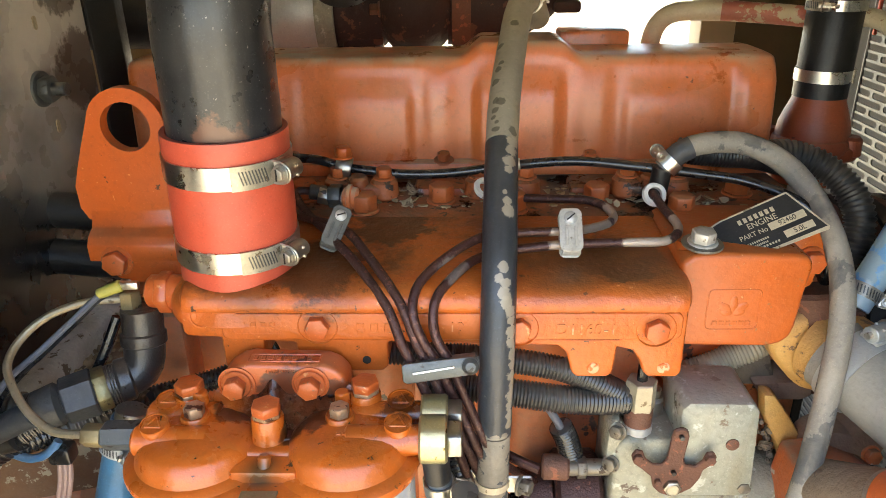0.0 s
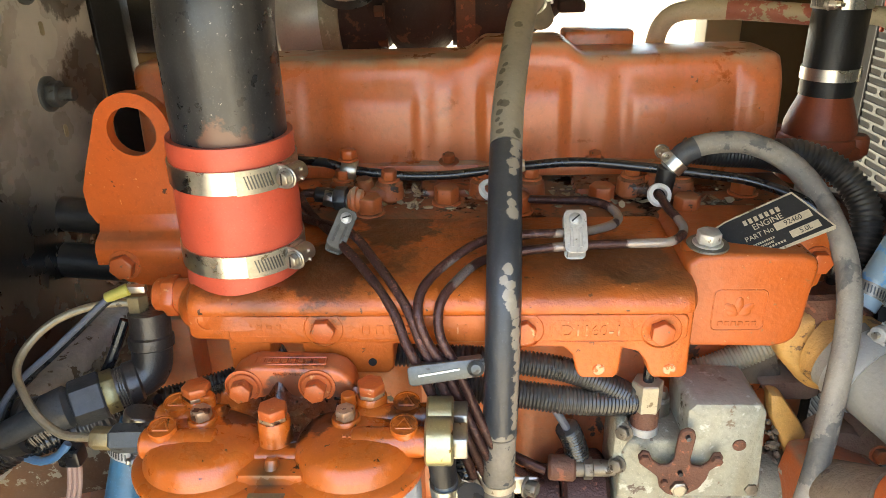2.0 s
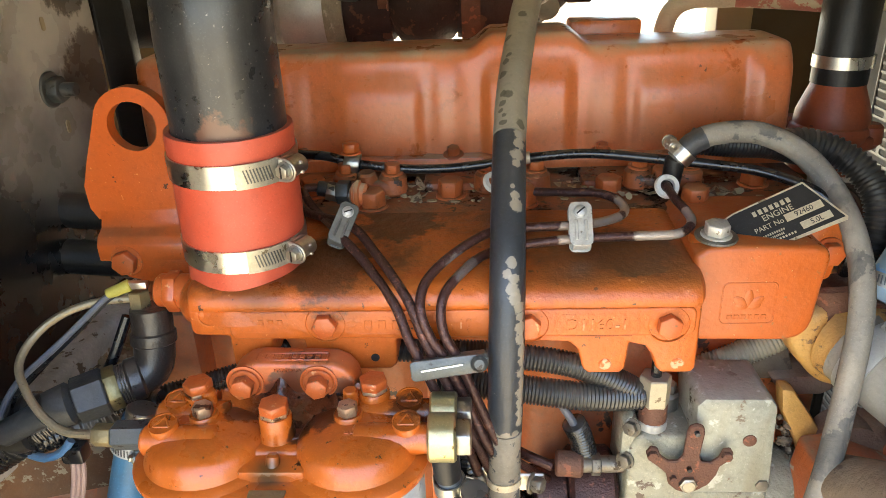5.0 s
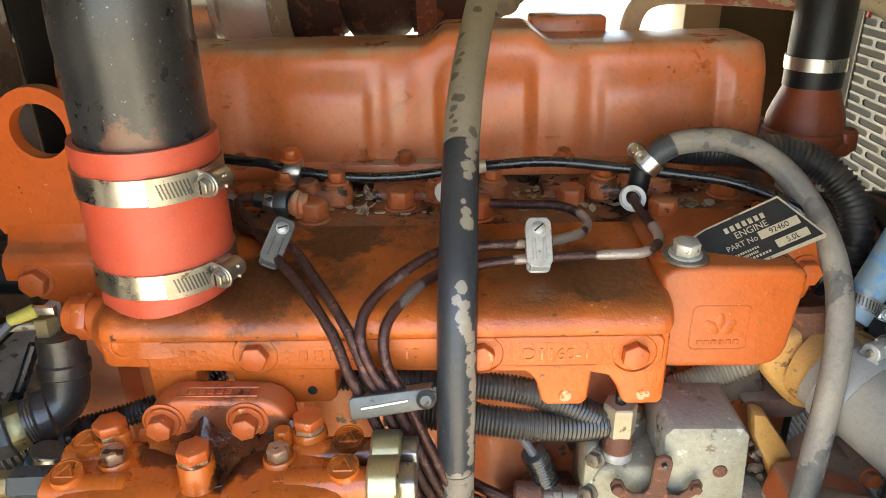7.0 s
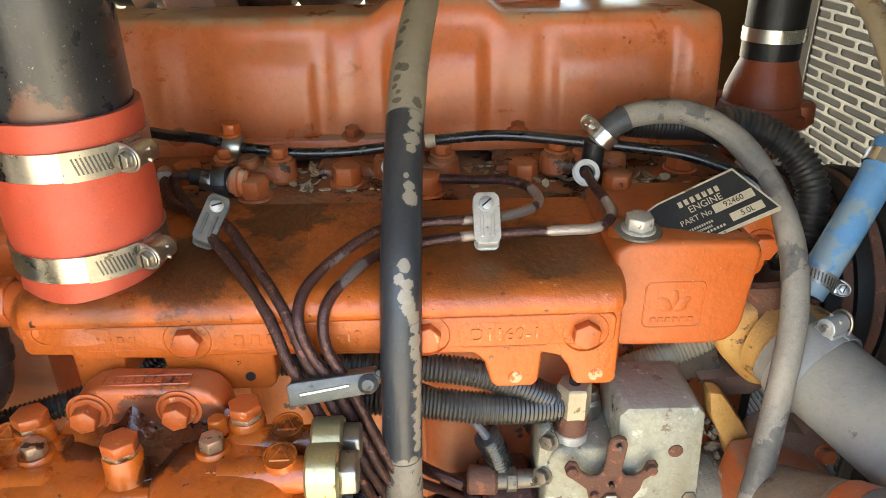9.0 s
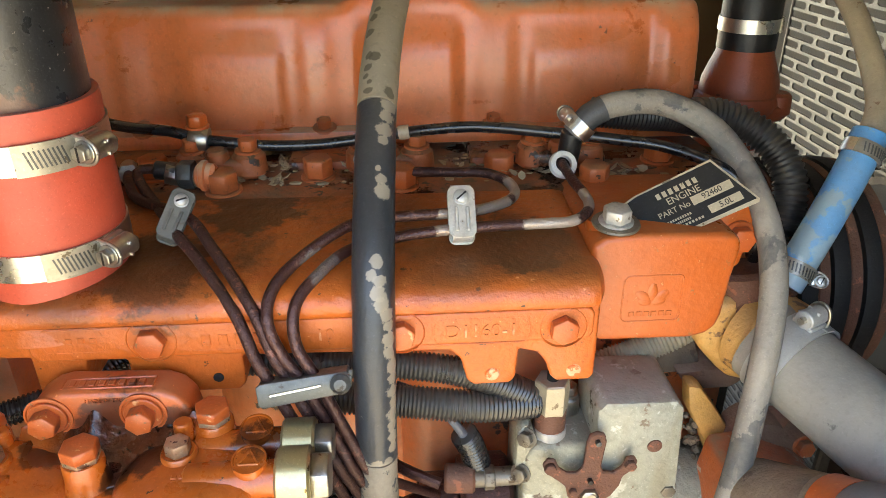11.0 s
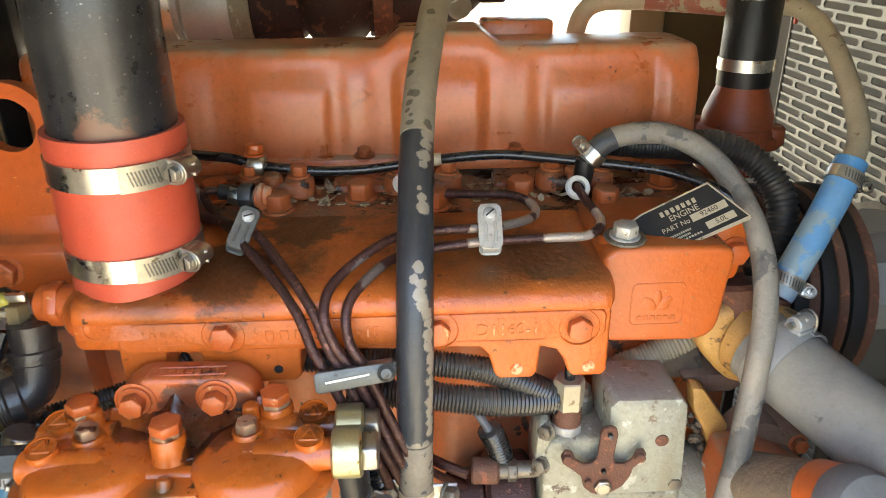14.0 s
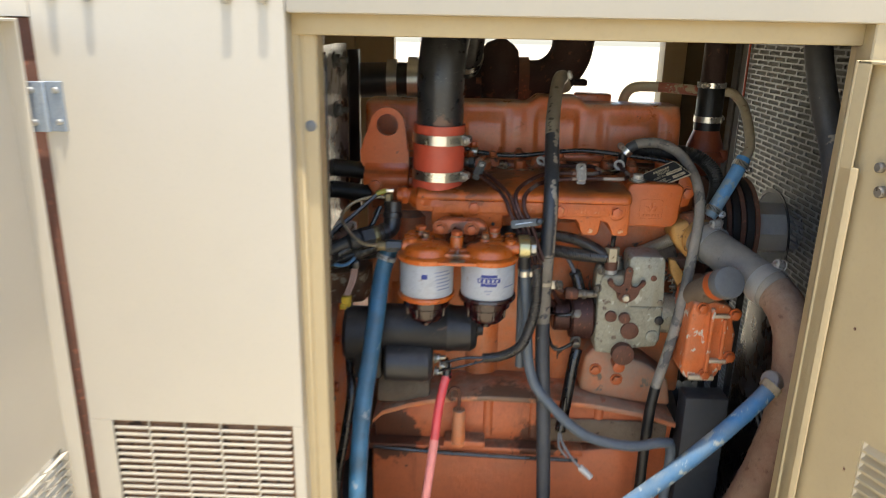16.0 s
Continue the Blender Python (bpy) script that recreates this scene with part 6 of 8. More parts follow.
lathe(bm, [(0.006, -0.002), (0.0095, -0.002), (0.0105, 0.0), (0.0095, 0.003), (0.006, 0.003), (0.006, -0.002)], (0.0295, 0.603, 1.331), (0.35, -0.6, 0.7), 24)
solo("washer", bm, M["white_plastic"], "white nylon leak-off ring on an injector", "ring", "leak-off rings")


def pipe_clip(m, w, l, mt, label):
    """A folded strap clip with two pressed ribs and a slotted screw."""
    root = thing("pipe_clip", label, "clip", m.translation, "pipe clips")
    bm = NB()
    prism(bm, rounded(-w / 2, w / 2, -l / 2, l / 2, w * 0.30), "z", 0, 0.0012, 0.0004, 1, m=m)
    for e, deep in ((-1, 0.0085), (1, 0.0060)):
        fold = [(e * (l / 2 - 0.0022), 0.0012), (e * (l / 2 - 0.0004), 0.0008), (e * (l / 2 + 0.0006), -0.0008), (e * (l / 2 + 0.0008), -deep), (e * (l / 2 - 0.0004), -deep), (e * (l / 2 - 0.0006), -0.0010), (e * (l / 2 - 0.0022), 0.0)]
        prism(bm, fold, "x", -w * 0.36, w * 0.36, m=m)
    prism(bm, rounded(-w * 0.48, w * 0.48, -l / 2 - 0.002, l / 2, w * 0.26), "z", -0.0096, -0.0084, 0.0004, 1, m=m)
    part("strap", bm, mt, root)
    for s in (-1, 1):
        bm = NB()
        box(bm, s * w * 0.2 - w * 0.07, s * w * 0.2 + w * 0.07, -l * 0.38, l * 0.08, 0.0012, 0.0026, 0.0006, 1, m=m)
        part("rib", bm, mt, root)
    bm = NB()
    lathe(bm, [(w * 0.30, 0), (w * 0.30, 0.0008), (w * 0.25, 0.0010), (w * 0.25, 0.0022), (w * 0.18, 0.0031), (0, 0.0034)], (0, l * 0.27, 0.0012), (0, 0, 1), 18)
    bm.transform(m)
    sc = part("screw", bm, M["zinc_dull"], root)
    bm = NB()
    box(bm, -w * 0.22, w * 0.22, -0.0005, 0.0005, 0.0036, 0.0048, m=m @ Matrix.Translation((0, l * 0.27, 0)) @ Matrix.Rotation(0.7, 4, "Z"))
    part("slot", bm, M["gear"], sc)
    return root


def facing(at, normal, top):
    z = Vector(normal).normalized()
    y = Vector(top)
    y = (y - z * y.dot(z)).normalized()
    m = Matrix((y.cross(z), y, z)).transposed().to_4x4()
    m.translation = at
    return m


pipe_clip(facing((0.0905, 0.507, 1.331), (0.0, -0.72, 0.62), (0, 0.5, 0.8)), 0.0172, 0.034, M["zinc_pale"], "pale zinc strap clip with slotted screw over pipes")
pipe_clip(facing((-0.087, 0.520, 1.330), (0.25, -0.75, 0.6), (0.35, 0.55, 0.75)), 0.0150, 0.033, M["zinc_mid"], "tarnished zinc strap clip with slotted screw over pipes")
# long clamp that gathers the four pipes
cl = thing("pipe_clamp", "long zinc bridge clamp gathering four pipes", "clamp", (-0.005, 0.437, 1.255))
m = facing((-0.006, 0.4365, 1.2555), (0, -1, 0.35), (-0.12, 0.3, 1))
bm = NB()
prism(bm, [(-0.027, -0.0065), (-0.024, -0.008), (0.020, -0.0065), (0.027, -0.003), (0.028, 0.003), (0.022, 0.0065), (-0.024, 0.0065), (-0.027, 0.005)], "z", 0, 0.003, 0.001, m=m)
box(bm, -0.026, 0.026, 0.003, 0.006, -0.013, 0.002, 0.001, 1, m=m)
prism(bm, [(-0.027, -0.0065), (0.027, -0.003), (0.028, 0.003), (-0.027, 0.005)], "z", -0.014, -0.0115, 0.001, m=m)
part("bridge", bm, M["zinc_mid"], cl)
bm = NB()
box(bm, -0.020, 0.010, -0.0008, 0.0008, 0.003, 0.0036, 0.0004, 1, m=m @ Matrix.Rotation(0.05, 4, "Z"))
part("crease", bm, M["steel"], cl)
bm = NB()
lathe(bm, [(0.006, 0), (0.006, 0.002), (0.0035, 0.0042), (0, 0.0045)], (0.021, 0.0, 0.003), (0, 0, 1), 18)
bm.transform(m)
part("screw", bm, M["zinc_dark"], cl)

# ---- fan drive, pulleys and belts ----
pul = thing("fan_pulley", "multi-groove orange pulley with black drive belts", "pulley", (0.40, 0.655, 1.20))
bm = NB()
prof = [(0.03, -0.012), (0.090, -0.012)]
for k in range(3):
    a = k * 0.026
    prof += [(0.098, a - 0.008), (0.098, a - 0.004), (0.084, a + 0.001), (0.084, a + 0.009), (0.098, a + 0.014)]
prof += [(0.098, 0.074), (0.03, 0.076)]
lathe(bm, prof, (0.362, 0.655, 1.20), (1, 0, 0), 56)
part("wheel", bm, M["rust"], pul, "rust-toned grooved wheel")
for k in range(3):
    bm = NB()
    a = k * 0.026 + 0.005
    lathe(bm, [(0.086, a - 0.0045), (0.0995, a - 0.0065), (0.1005, a), (0.0995, a + 0.0065), (0.086, a + 0.0045), (0.086, a - 0.0045)], (0.362, 0.655, 1.20), (1, 0, 0), 56)
    belt = part("belt", bm, M["belt"], pul, "black rubber drive belt")
    bm = NB()
    for s in (-1, 1):
        box(bm, 0.362 + a - 0.006, 0.362 + a + 0.006, 0.655 + s * 0.094 - 0.004, 0.655 + s * 0.094 + 0.004, 0.72, 1.20, 0.002, 1)
    part("belt_run", bm, M["belt"], pul)
hub = thing("fan_shaft", "bare aluminium fan shaft spacer running into the guard", "shaft", (0.46, 0.655, 1.20))
bm = NB()
lathe(bm, [(0.030, -0.02), (0.049, -0.02), (0.051, -0.017), (0.051, 0.085), (0.03, 0.088)], (0.452, 0.655, 1.20), (1, 0, 0), 8)
part("spacer", bm, M["zinc_dull"], hub)
low = thing("crank_pulley", "dark lower crank pulley behind the belts", "pulley", (0.40, 0.66, 0.72))
bm = NB()
lathe(bm, [(0.03, -0.012), (0.118, -0.012), (0.12, 0.0), (0.105, 0.01), (0.12, 0.02), (0.105, 0.03), (0.12, 0.04), (0.105, 0.05), (0.12, 0.062), (0.03, 0.066)], (0.352, 0.66, 0.72), (1, 0, 0), 44)
part("wheel", bm, M["gear"], low)
sh = thing("fan_shroud", "black slotted fan belt cover beside the engine", "cover", (0.45, 0.5, 0.5))
bm = NB()
prism(bm, [(0.40, 0.50), (0.40, 0.92), (0.43, 1.06), (0.50, 1.09), (0.60, 1.08), (0.66, 0.50)], "x", 0.452, 0.456, 0.001)
part("sheet", bm, M["black"], sh)
for k in range(6):
    bm = NB()
    box(bm, 0.450, 0.4525, 0.43, 0.47, 0.86 + k * 0.022, 0.868 + k * 0.022, 0.001, 1, m=Matrix.Translation((0, 0.45, 0.9)) @ Matrix.Rotation(0.5, 4, "X") @ Matrix.Translation((0, -0.45, -0.9)))
    part("slot", bm, M["guard"], sh)

# ---- thermostat outlet, steel pipe and blue hose ----
to = thing("coolant_outlet", "rust-orange outlet elbow with black hose and clamps", "pipe", (0.380, 0.762, 1.33))
bm = NB()
lathe(bm, [(0.037, -0.045), (0.0375, -0.014), (0.0395, -0.010), (0.0400, -0.004), (0.0385, 0.002), (0.0365, 0.0035), (0.0362, 0.007), (0.0352, 0.015), (0.0315, 0.026), (0.0262, 0.040), (0.0240, 0.048), (0.0235, 0.07)], (0.380, 0.762, 1.332), (0, 0, 1), 36)
part("elbow", bm, M["outlet_paint"], to)
bm = NB()
cyl(bm, (0.411, 0.742, 1.316), (0.411, 0.742, 1.338), 0.0125, 0.0115, bev=0.003, seg=20)
cyl(bm, (0.346, 0.785, 1.316), (0.346, 0.785, 1.338), 0.0125, 0.0115, bev=0.003, seg=20)
prism(bm, rounded(0.339, 0.422, 0.728, 0.80, 0.02), "z", 1.312, 1.328, 0.005, 3)
part("flange", bm, M["outlet_paint"], to)
bm = NB()
lathe(bm, [(0.0240, 0.0), (0.0264, 0.0), (0.0264, 0.086), (0.0245, 0.09), (0.0225, 0.09)], (0.380, 0.762, 1.376), (0, 0, 1), 32)
part("hose", bm, M["rubber_plain"], to)
band_clamp("clamp", to, (0.380, 0.762, 1.398), (0, 0, 1), 0.0266, 0.012, (1, 0.6, 0))
band_clamp("clamp", to, (0.380, 0.762, 1.466), (0, 0, 1), 0.0266, 0.010, (-0.6, -0.8, 0))
bm = NB()
cyl(bm, (0.380, 0.762, 1.45), (0.382, 0.765, 1.86), 0.0238, seg=28)
part("riser", bm, M["hot_iron"], to)
st = thing("steel_coolant_pipe", "tan and red painted steel pipe arching over the cover", "pipe", (0.223, 0.85, 1.40))
bm = NB()
tube(bm, [(0.222, 0.852, 1.385), (0.222, 0.850, 1.415), (0.228, 0.845, 1.440), (0.246, 0.838, 1.453), (0.29, 0.826, 1.455)], 0.0105, 18)
part("rear_bend", bm, M["pipe_tan"], st)
bm = NB()
tube(bm, [(0.29, 0.826, 1.455), (0.34, 0.802, 1.453), (0.385, 0.775, 1.450)], 0.0105, 18)
part("red_length", bm, surf("chipped_red_paint", "9A4A3C", 0.6, col2="A87A62", spots="A8987C", spot_at=0.55, spot_scale=40), st, "chipped red painted length")
bm = NB()
tube(bm, [(0.385, 0.775, 1.450), (0.408, 0.757, 1.4535), (0.419, 0.735, 1.449), (0.425, 0.700, 1.431), (0.421, 0.650, 1.400), (0.411, 0.603, 1.366), (0.389, 0.573, 1.343)], 0.0090, 18)
part("front_bend", bm, M["pipe_tan"], st)
bl = thing("blue_coolant_hose", "short blue silicone hose with clamps, dust-blotched", "hose", (0.36, 0.56, 1.29))
bm = NB()
tube(bm, [(0.394, 0.579, 1.350), (0.378, 0.567, 1.322), (0.352, 0.551, 1.280), (0.332, 0.541, 1.248)], 0.0128, 24)
part("tube", bm, M["blue"], bl)
ax = Vector((0.060, 0.040, 0.098)).normalized()
band_clamp("clamp", bl, (0.387, 0.574, 1.338), ax, 0.0130, 0.010, (1, -0.2, -0.6))
band_clamp("clamp", bl, (0.339, 0.545, 1.259), ax, 0.0130, 0.010, (1, -0.5, -0.4))
bm = NB()
cyl(bm, (0.334, 0.542, 1.249), (0.318, 0.550, 1.21), 0.0105, bev=0.001)
part("spigot", bm, M["rust"], bl)

# ---- lower radiator hose, steel elbow and feed hose ----
rd = thing("radiator_hose", "dusty grey radiator hose clamped to a rusty elbow", "hose", (0.36, 0.43, 1.0))
bm = NB()
tube(bm, [(0.318, 0.525, 1.212), (0.335, 0.49, 1.203), (0.360, 0.44, 1.190), (0.385, 0.392, 1.176), (0.396, 0.370, 1.168)], 0.0325, 30, wobble=0.02)
part("rubber", bm, M["tank"], rd)
d1 = Vector((0.025, -0.05, -0.012)).normalized()
band_clamp("clamp", rd, (0.327, 0.507, 1.207), d1, 0.0335, 0.023, (0.25, -0.5, 1), "dull galvanised worm-drive hose clamp", "zinc_dull")
band_clamp("clamp", rd, (0.387, 0.388, 1.174), d1, 0.0335, 0.023, (0.5, -0.2, 1), "dull galvanised worm-drive hose clamp", "zinc_dull")
bm = NB()
tube(bm, [(0.390, 0.382, 1.172), (0.402, 0.358, 1.160), (0.414, 0.335, 1.130), (0.421, 0.325, 1.08), (0.424, 0.322, 1.00), (0.416, 0.325, 0.92), (0.396, 0.335, 0.82), (0.37, 0.36, 0.70), (0.36, 0.40, 0.55)], 0.0315, 30, wobble=0.02)
part("steel_elbow", bm, M["rust_dusty"], rd, "rusty brown steel elbow pipe")
bm = NB()
hexa(bm, (0.435, 0.300, 1.150), (0.2, -0.8, 0.5), 0.010, 0.014, 0.014, 0.003)
part("fitting", bm, M["zinc"], rd)
bm = NB()
cyl(bm, (0.380, 0.305, 1.045), (0.395, 0.315, 1.035), 0.016, bev=0.002)
part("fitting", bm, M["zinc"], rd)
bm = NB()
tube(bm, [(0.384, 0.297, 1.040), (0.355, 0.285, 1.012), (0.30, 0.275, 0.955), (0.24, 0.270, 0.895), (0.186, 0.270, 0.842), (0.10, 0.27, 0.76), (0.0, 0.28, 0.66), (-0.08, 0.30, 0.55), (-0.12, 0.33, 0.42), (-0.13, 0.35, 0.30)], 0.0135, 20)
fh = thing("feed_hose", "long bright blue hose slanting across the opening", "hose", (0.2, 0.27, 0.5))
part("tube", bm, M["blue_pale"], fh)
bm = NB()
lathe(bm, [(0.014, -0.006), (0.0165, -0.006), (0.0165, 0.006), (0.014, 0.006)], (0.379, 0.295, 1.036), (0.6, 0.2, 0.6), 24)
part("ferrule", bm, M["dirt"], fh)

# ---- water pump housing ----
wp = thing("water_pump", "ochre and rust water pump housing behind the hoses", "pump", (0.30, 0.56, 1.05))
bm = NB()
prism(bm, [(0.266, 1.232), (0.300, 1.245), (0.335, 1.235), (0.345, 1.19), (0.330, 1.160), (0.300, 1.168), (0.272, 1.20)], "y", 0.535, 0.66, 0.010, 3)
lathe(bm, [(0.036, 0), (0.036, 0.03)], (0.318, 0.545, 1.21), (0.4, -0.8, -0.1), 28)
part("volute", bm, M["ochre"], wp)
bm = NB()
prism(bm, [(0.268, 1.168), (0.279, 1.166), (0.297, 1.141), (0.318, 1.107), (0.345, 1.062), (0.352, 1.035), (0.326, 1.035), (0.303, 1.079), (0.288, 1.114), (0.272, 1.145)], "y", 0.530, 0.548, 0.004, 2)
part("web", bm, M["ochre"], wp)
bm = NB()
prism(bm, [(0.240, 1.150), (0.251, 1.175), (0.267, 1.187), (0.286, 1.187), (0.297, 1.155), (0.290, 1.148)], "y", 0.572, 0.61, 0.003, 2)
part("ledge", bm, M["grime"], wp, "dust-caked grey ledge")
bm = NB()
prism(bm, [(0.272, 1.158), (0.322, 1.161), (0.328, 1.146), (0.318, 1.140), (0.284, 1.140)], "y", 0.560, 0.61, 0.003, 2)
part("lip", bm, M["rust_dusty"], wp, "red-brown dusty lip")
bm = NB()
cyl(bm, (0.318, 0.548, 1.21), (0.310, 0.56, 1.255), 0.026, bev=0.004)
part("boss", bm, M["rust"], wp)
bm = NB()
lathe(bm, [(0.029, -0.03), (0.028, -0.004), (0.024, 0.004), (0.012, 0.007), (0.0, 0.0075)], (0.329, 0.512, 1.116), (-0.1, -1, 0.25), 28)
part("cover", bm, M["rust_dusty"], wp, "dust-caked rounded pump cover")
bm = NB()
lathe(bm, [(0.020, -0.03), (0.019, -0.003), (0.015, 0.004), (0.0, 0.006)], (0.354, 0.515, 1.130), (0.1, -1, 0.3), 24)
lug = part("cover_lug", bm, M["rust_dusty"], wp)
bm = NB()
hexa(bm, (0.357, 0.509, 1.122), (0.1, -1, 0.2), 0.007, 0.006, 0.009, 0.002)
part("bolt", bm, M["orange_chip"], lug)
crumbs = NB()
for k in range(46):
    b = NB()
    q = random.random()
    bmesh.ops.create_icosphere(b, subdivisions=1, radius=random.uniform(0.002, 0.005), matrix=Matrix.Translation((0.268 + 0.044 * q + random.gauss(0, 0.004), 0.531 + random.uniform(-0.004, 0.012), 1.140 - 0.095 * q + random.gauss(0, 0.004))) @ Matrix.Diagonal((random.uniform(0.6, 1.5), 1, random.uniform(0.6, 1.2), 1)))
    add_mesh(crumbs, b)
gunk = part("gunk", crumbs, M["grime"], wp, "crumbly brown dirt packed beside the pump")
gunk["kind"] = "stuff"

# ---- injection pump ----
ip = thing("injection_pump", "weathered grey rotary injection pump with rusty lever", "pump", (0.195, 0.53, 0.98))
bm = NB()
prism(bm, [(0.140, 0.990), (0.137, 1.02), (0.138, 1.130), (0.142, 1.142), (0.150, 1.1445), (0.196, 1.1445), (0.198, 1.085), (0.258, 1.085), (0.258, 1.02), (0.252, 1.005), (0.21, 1.0), (0.205, 0.985)], "y", 0.499, 0.575, 0.005, 3)
prism(bm, [(0.134, 1.108), (0.131, 1.122), (0.132, 1.156), (0.137, 1.162), (0.143, 1.160), (0.146, 1.142), (0.148, 1.108)], "y", 0.502, 0.526, 0.004, 2)
part("body", bm, M["alloy"], ip)
bm = NB()
prism(bm, [(0.191, 1.086), (0.188, 1.176), (0.194, 1.183), (0.246, 1.182), (0.252, 1.175), (0.257, 1.086)], "y", 0.496, 0.556, 0.0032, 2)
part("governor_cover", bm, M["alloy_bright"], ip, "bright galvanised governor cover")
bm = NB()
lathe(bm, [(0.0062, -0.004), (0.0055, 0.001), (0.003, 0.002), (0, 0.002)], (0.2335, 0.496, 1.142), (0, -1, 0), 14)
part("cast_pip", bm, M["rust"], ip, "rusty casting pip")
for x, z in ((0.139, 1.152), (0.136, 1.118), (0.250, 1.095)):
    bm = NB()
    hexa(bm, (x, 0.501, z), (-0.6, -0.8, 0.2) if x < 0.2 else (0, -1, 0), 0.006, 0.005, 0.008, 0.0015)
    part("bolt", bm, M["zinc_worn"], ip)
for x, z, r in ((0.147, 1.146, 0.0068), (0.176, 1.146, 0.0078)):
    bm = NB()
    cyl(bm, (x, 0.540, z - 0.006), (x, 0.540, z + 0.014), r * 1.35, bev=0.002)
    hexa(bm, (x, 0.540, z + 0.014), (0, 0, 1), r, 0.007, r * 1.2, 0.0015)
    part("top_screw", bm, M["zinc"], ip)
for z0, z1, r, sg, mt, nm in ((1.142, 1.152, 0.0125, 24, "zinc_dull", "washer"), (1.150, 1.169, 0.0118, 20, "rust", "stem"), (1.167, 1.194, 0.0130, 6, "nut_pale", "union_nut")):
    bm = NB()
    cyl(bm, (0.158, 0.514, z0), (0.158, 0.514, z1), r, seg=sg, bev=0.0012)
    part(nm, bm, M[mt], ip)
bm = NB()
tube(bm, [(0.158, 0.514, 1.192), (0.159, 0.516, 1.21), (0.168, 0.535, 1.225), (0.188, 0.56, 1.235)], 0.0045, 10)
part("leak_off_pipe", bm, M["wire_black"], ip)
# throttle lever: a rusty three-armed plate on a shaft
LX, LZ = 0.003, -0.0055
bm = NB()
prism(bm, [(x + LX, z + LZ) for x, z in ((0.1765, 1.163), (0.178, 1.169), (0.1835, 1.1715), (0.189, 1.169), (0.1905, 1.163), (0.1885, 1.140), (0.1905, 1.134), (0.1985, 1.1325), (0.2045, 1.138), (0.207, 1.146), (0.2125, 1.147), (0.2155, 1.142), (0.2130, 1.135),
           (0.2055, 1.1285), (0.2040, 1.120), (0.1985, 1.110), (0.190, 1.104), (0.1815, 1.101), (0.173, 1.104), (0.166, 1.111), (0.1635, 1.122), (0.156, 1.129), (0.1475, 1.136), (0.1455, 1.143), (0.149, 1.149), (0.1545, 1.1475), (0.1575, 1.140), (0.164, 1.1345), (0.1715, 1.1345), (0.1755, 1.140))], "y", 0.4855, 0.4895, 0.001, 1)
lv = part("throttle_lever", bm, M["rust"], ip, "rusty three-armed throttle lever")
for x, z, r, mt in ((0.1835, 1.164, 0.0022, "zinc_dark"), (0.1505, 1.142, 0.0045, "rust"), (0.2095, 1.141, 0.0045, "rust"), (0.1815, 1.112, 0.0075, "zinc"), (0.181, 1.128, 0.0022, "gear"), (0.169, 1.118, 0.003, "rust")):
    bm = NB()
    hexa(bm, (x + LX, 0.4857, z + LZ), (0, -1, 0), r, 0.004, 0, 0)
    part("stud", bm, M[mt], lv)
bm = NB()
cyl(bm, (0.1845, 0.481, 1.1065), (0.1845, 0.505, 1.1065), 0.006, seg=16, bev=0.001)
part("lever_shaft", bm, M["zinc"], ip)
for x, z, r, h, mt in ((0.163, 1.068, 0.0105, 0.006, "rust"), (0.188, 1.066, 0.0105, 0.008, "rust"), (0.200, 1.040, 0.0165, 0.005, "rust"), (0.190, 0.996, 0.0205, 0.016, "rust"), (0.186, 0.968, 0.011, 0.010, "bolt_orange"), (0.243, 1.03, 0.012, 0.004, "alloy_bright"), (0.252, 1.062, 0.008, 0.005, "gear")):
    bm = NB()
    lathe(bm, [(r, -0.02), (r, h - 0.001), (r - 0.0015, h), (0, h)], (x, 0.499, z - 0.003), (0, -1, 0), 24)
    part("plug", bm, M[mt], ip)
# hydraulic head with pipe unions, on the flywheel side
bm = NB()
cyl(bm, (0.092, 0.535, 1.050), (0.134, 0.535, 1.050), 0.044, bev=0.004, seg=36)
cyl(bm, (0.060, 0.535, 1.050), (0.094, 0.535, 1.050), 0.030, bev=0.004, seg=30)
part("hydraulic_head", bm, M["rust_pipe"], ip, "dark rusty hydraulic head")
for x, y, z, d in ((0.100, 0.500, 1.066, (0, -1, 0.5)), (0.103, 0.502, 1.012, (0, -1, -0.3))):
    bm = NB()
    hexa(bm, (x, y, z), d, 0.0085, 0.012, 0.0105, 0.003)
    part("union", bm, M["zinc_worn"], ip)
bm = NB()
cyl(bm, (0.100, 0.515, 1.101), (0.139, 0.516, 1.101), 0.0075, bev=0.001, seg=16)
hexa(bm, (0.110, 0.515, 1.101), (1, 0, 0), 0.010, 0.008)
part("stop_solenoid", bm, M["zinc_worn"], ip)
bm = NB()
cyl(bm, (0.079, 0.517, 1.101), (0.103, 0.515, 1.101), 0.0115, bev=0.002, seg=14)
part("solenoid_boot", bm, M["rust"], ip)
bm = NB()
cyl(bm, (0.260, 0.54, 1.06), (0.30, 0.53, 1.06), 0.038, bev=0.006, seg=28)
part("drive_flange", bm, M["alloy"], ip)

# ---- gear case with filler cap ----
gc = thing("gear_case", "chipped orange gear case cover with oil filler", "cover", (0.325, 0.47, 0.98))
bm = NB()
prism(bm, [(0.296, 1.108), (0.292, 1.08), (0.288, 0.975), (0.30, 0.962), (0.34, 0.962), (0.352, 0.97), (0.358, 0.99), (0.372, 0.995), (0.374, 1.05), (0.366, 1.075), (0.372, 1.090), (0.355, 1.104), (0.33, 1.112)], "y", 0.455, 0.56, 0.006, 3)
part("casting", bm, M["orange_chip"], gc)
bm = NB()
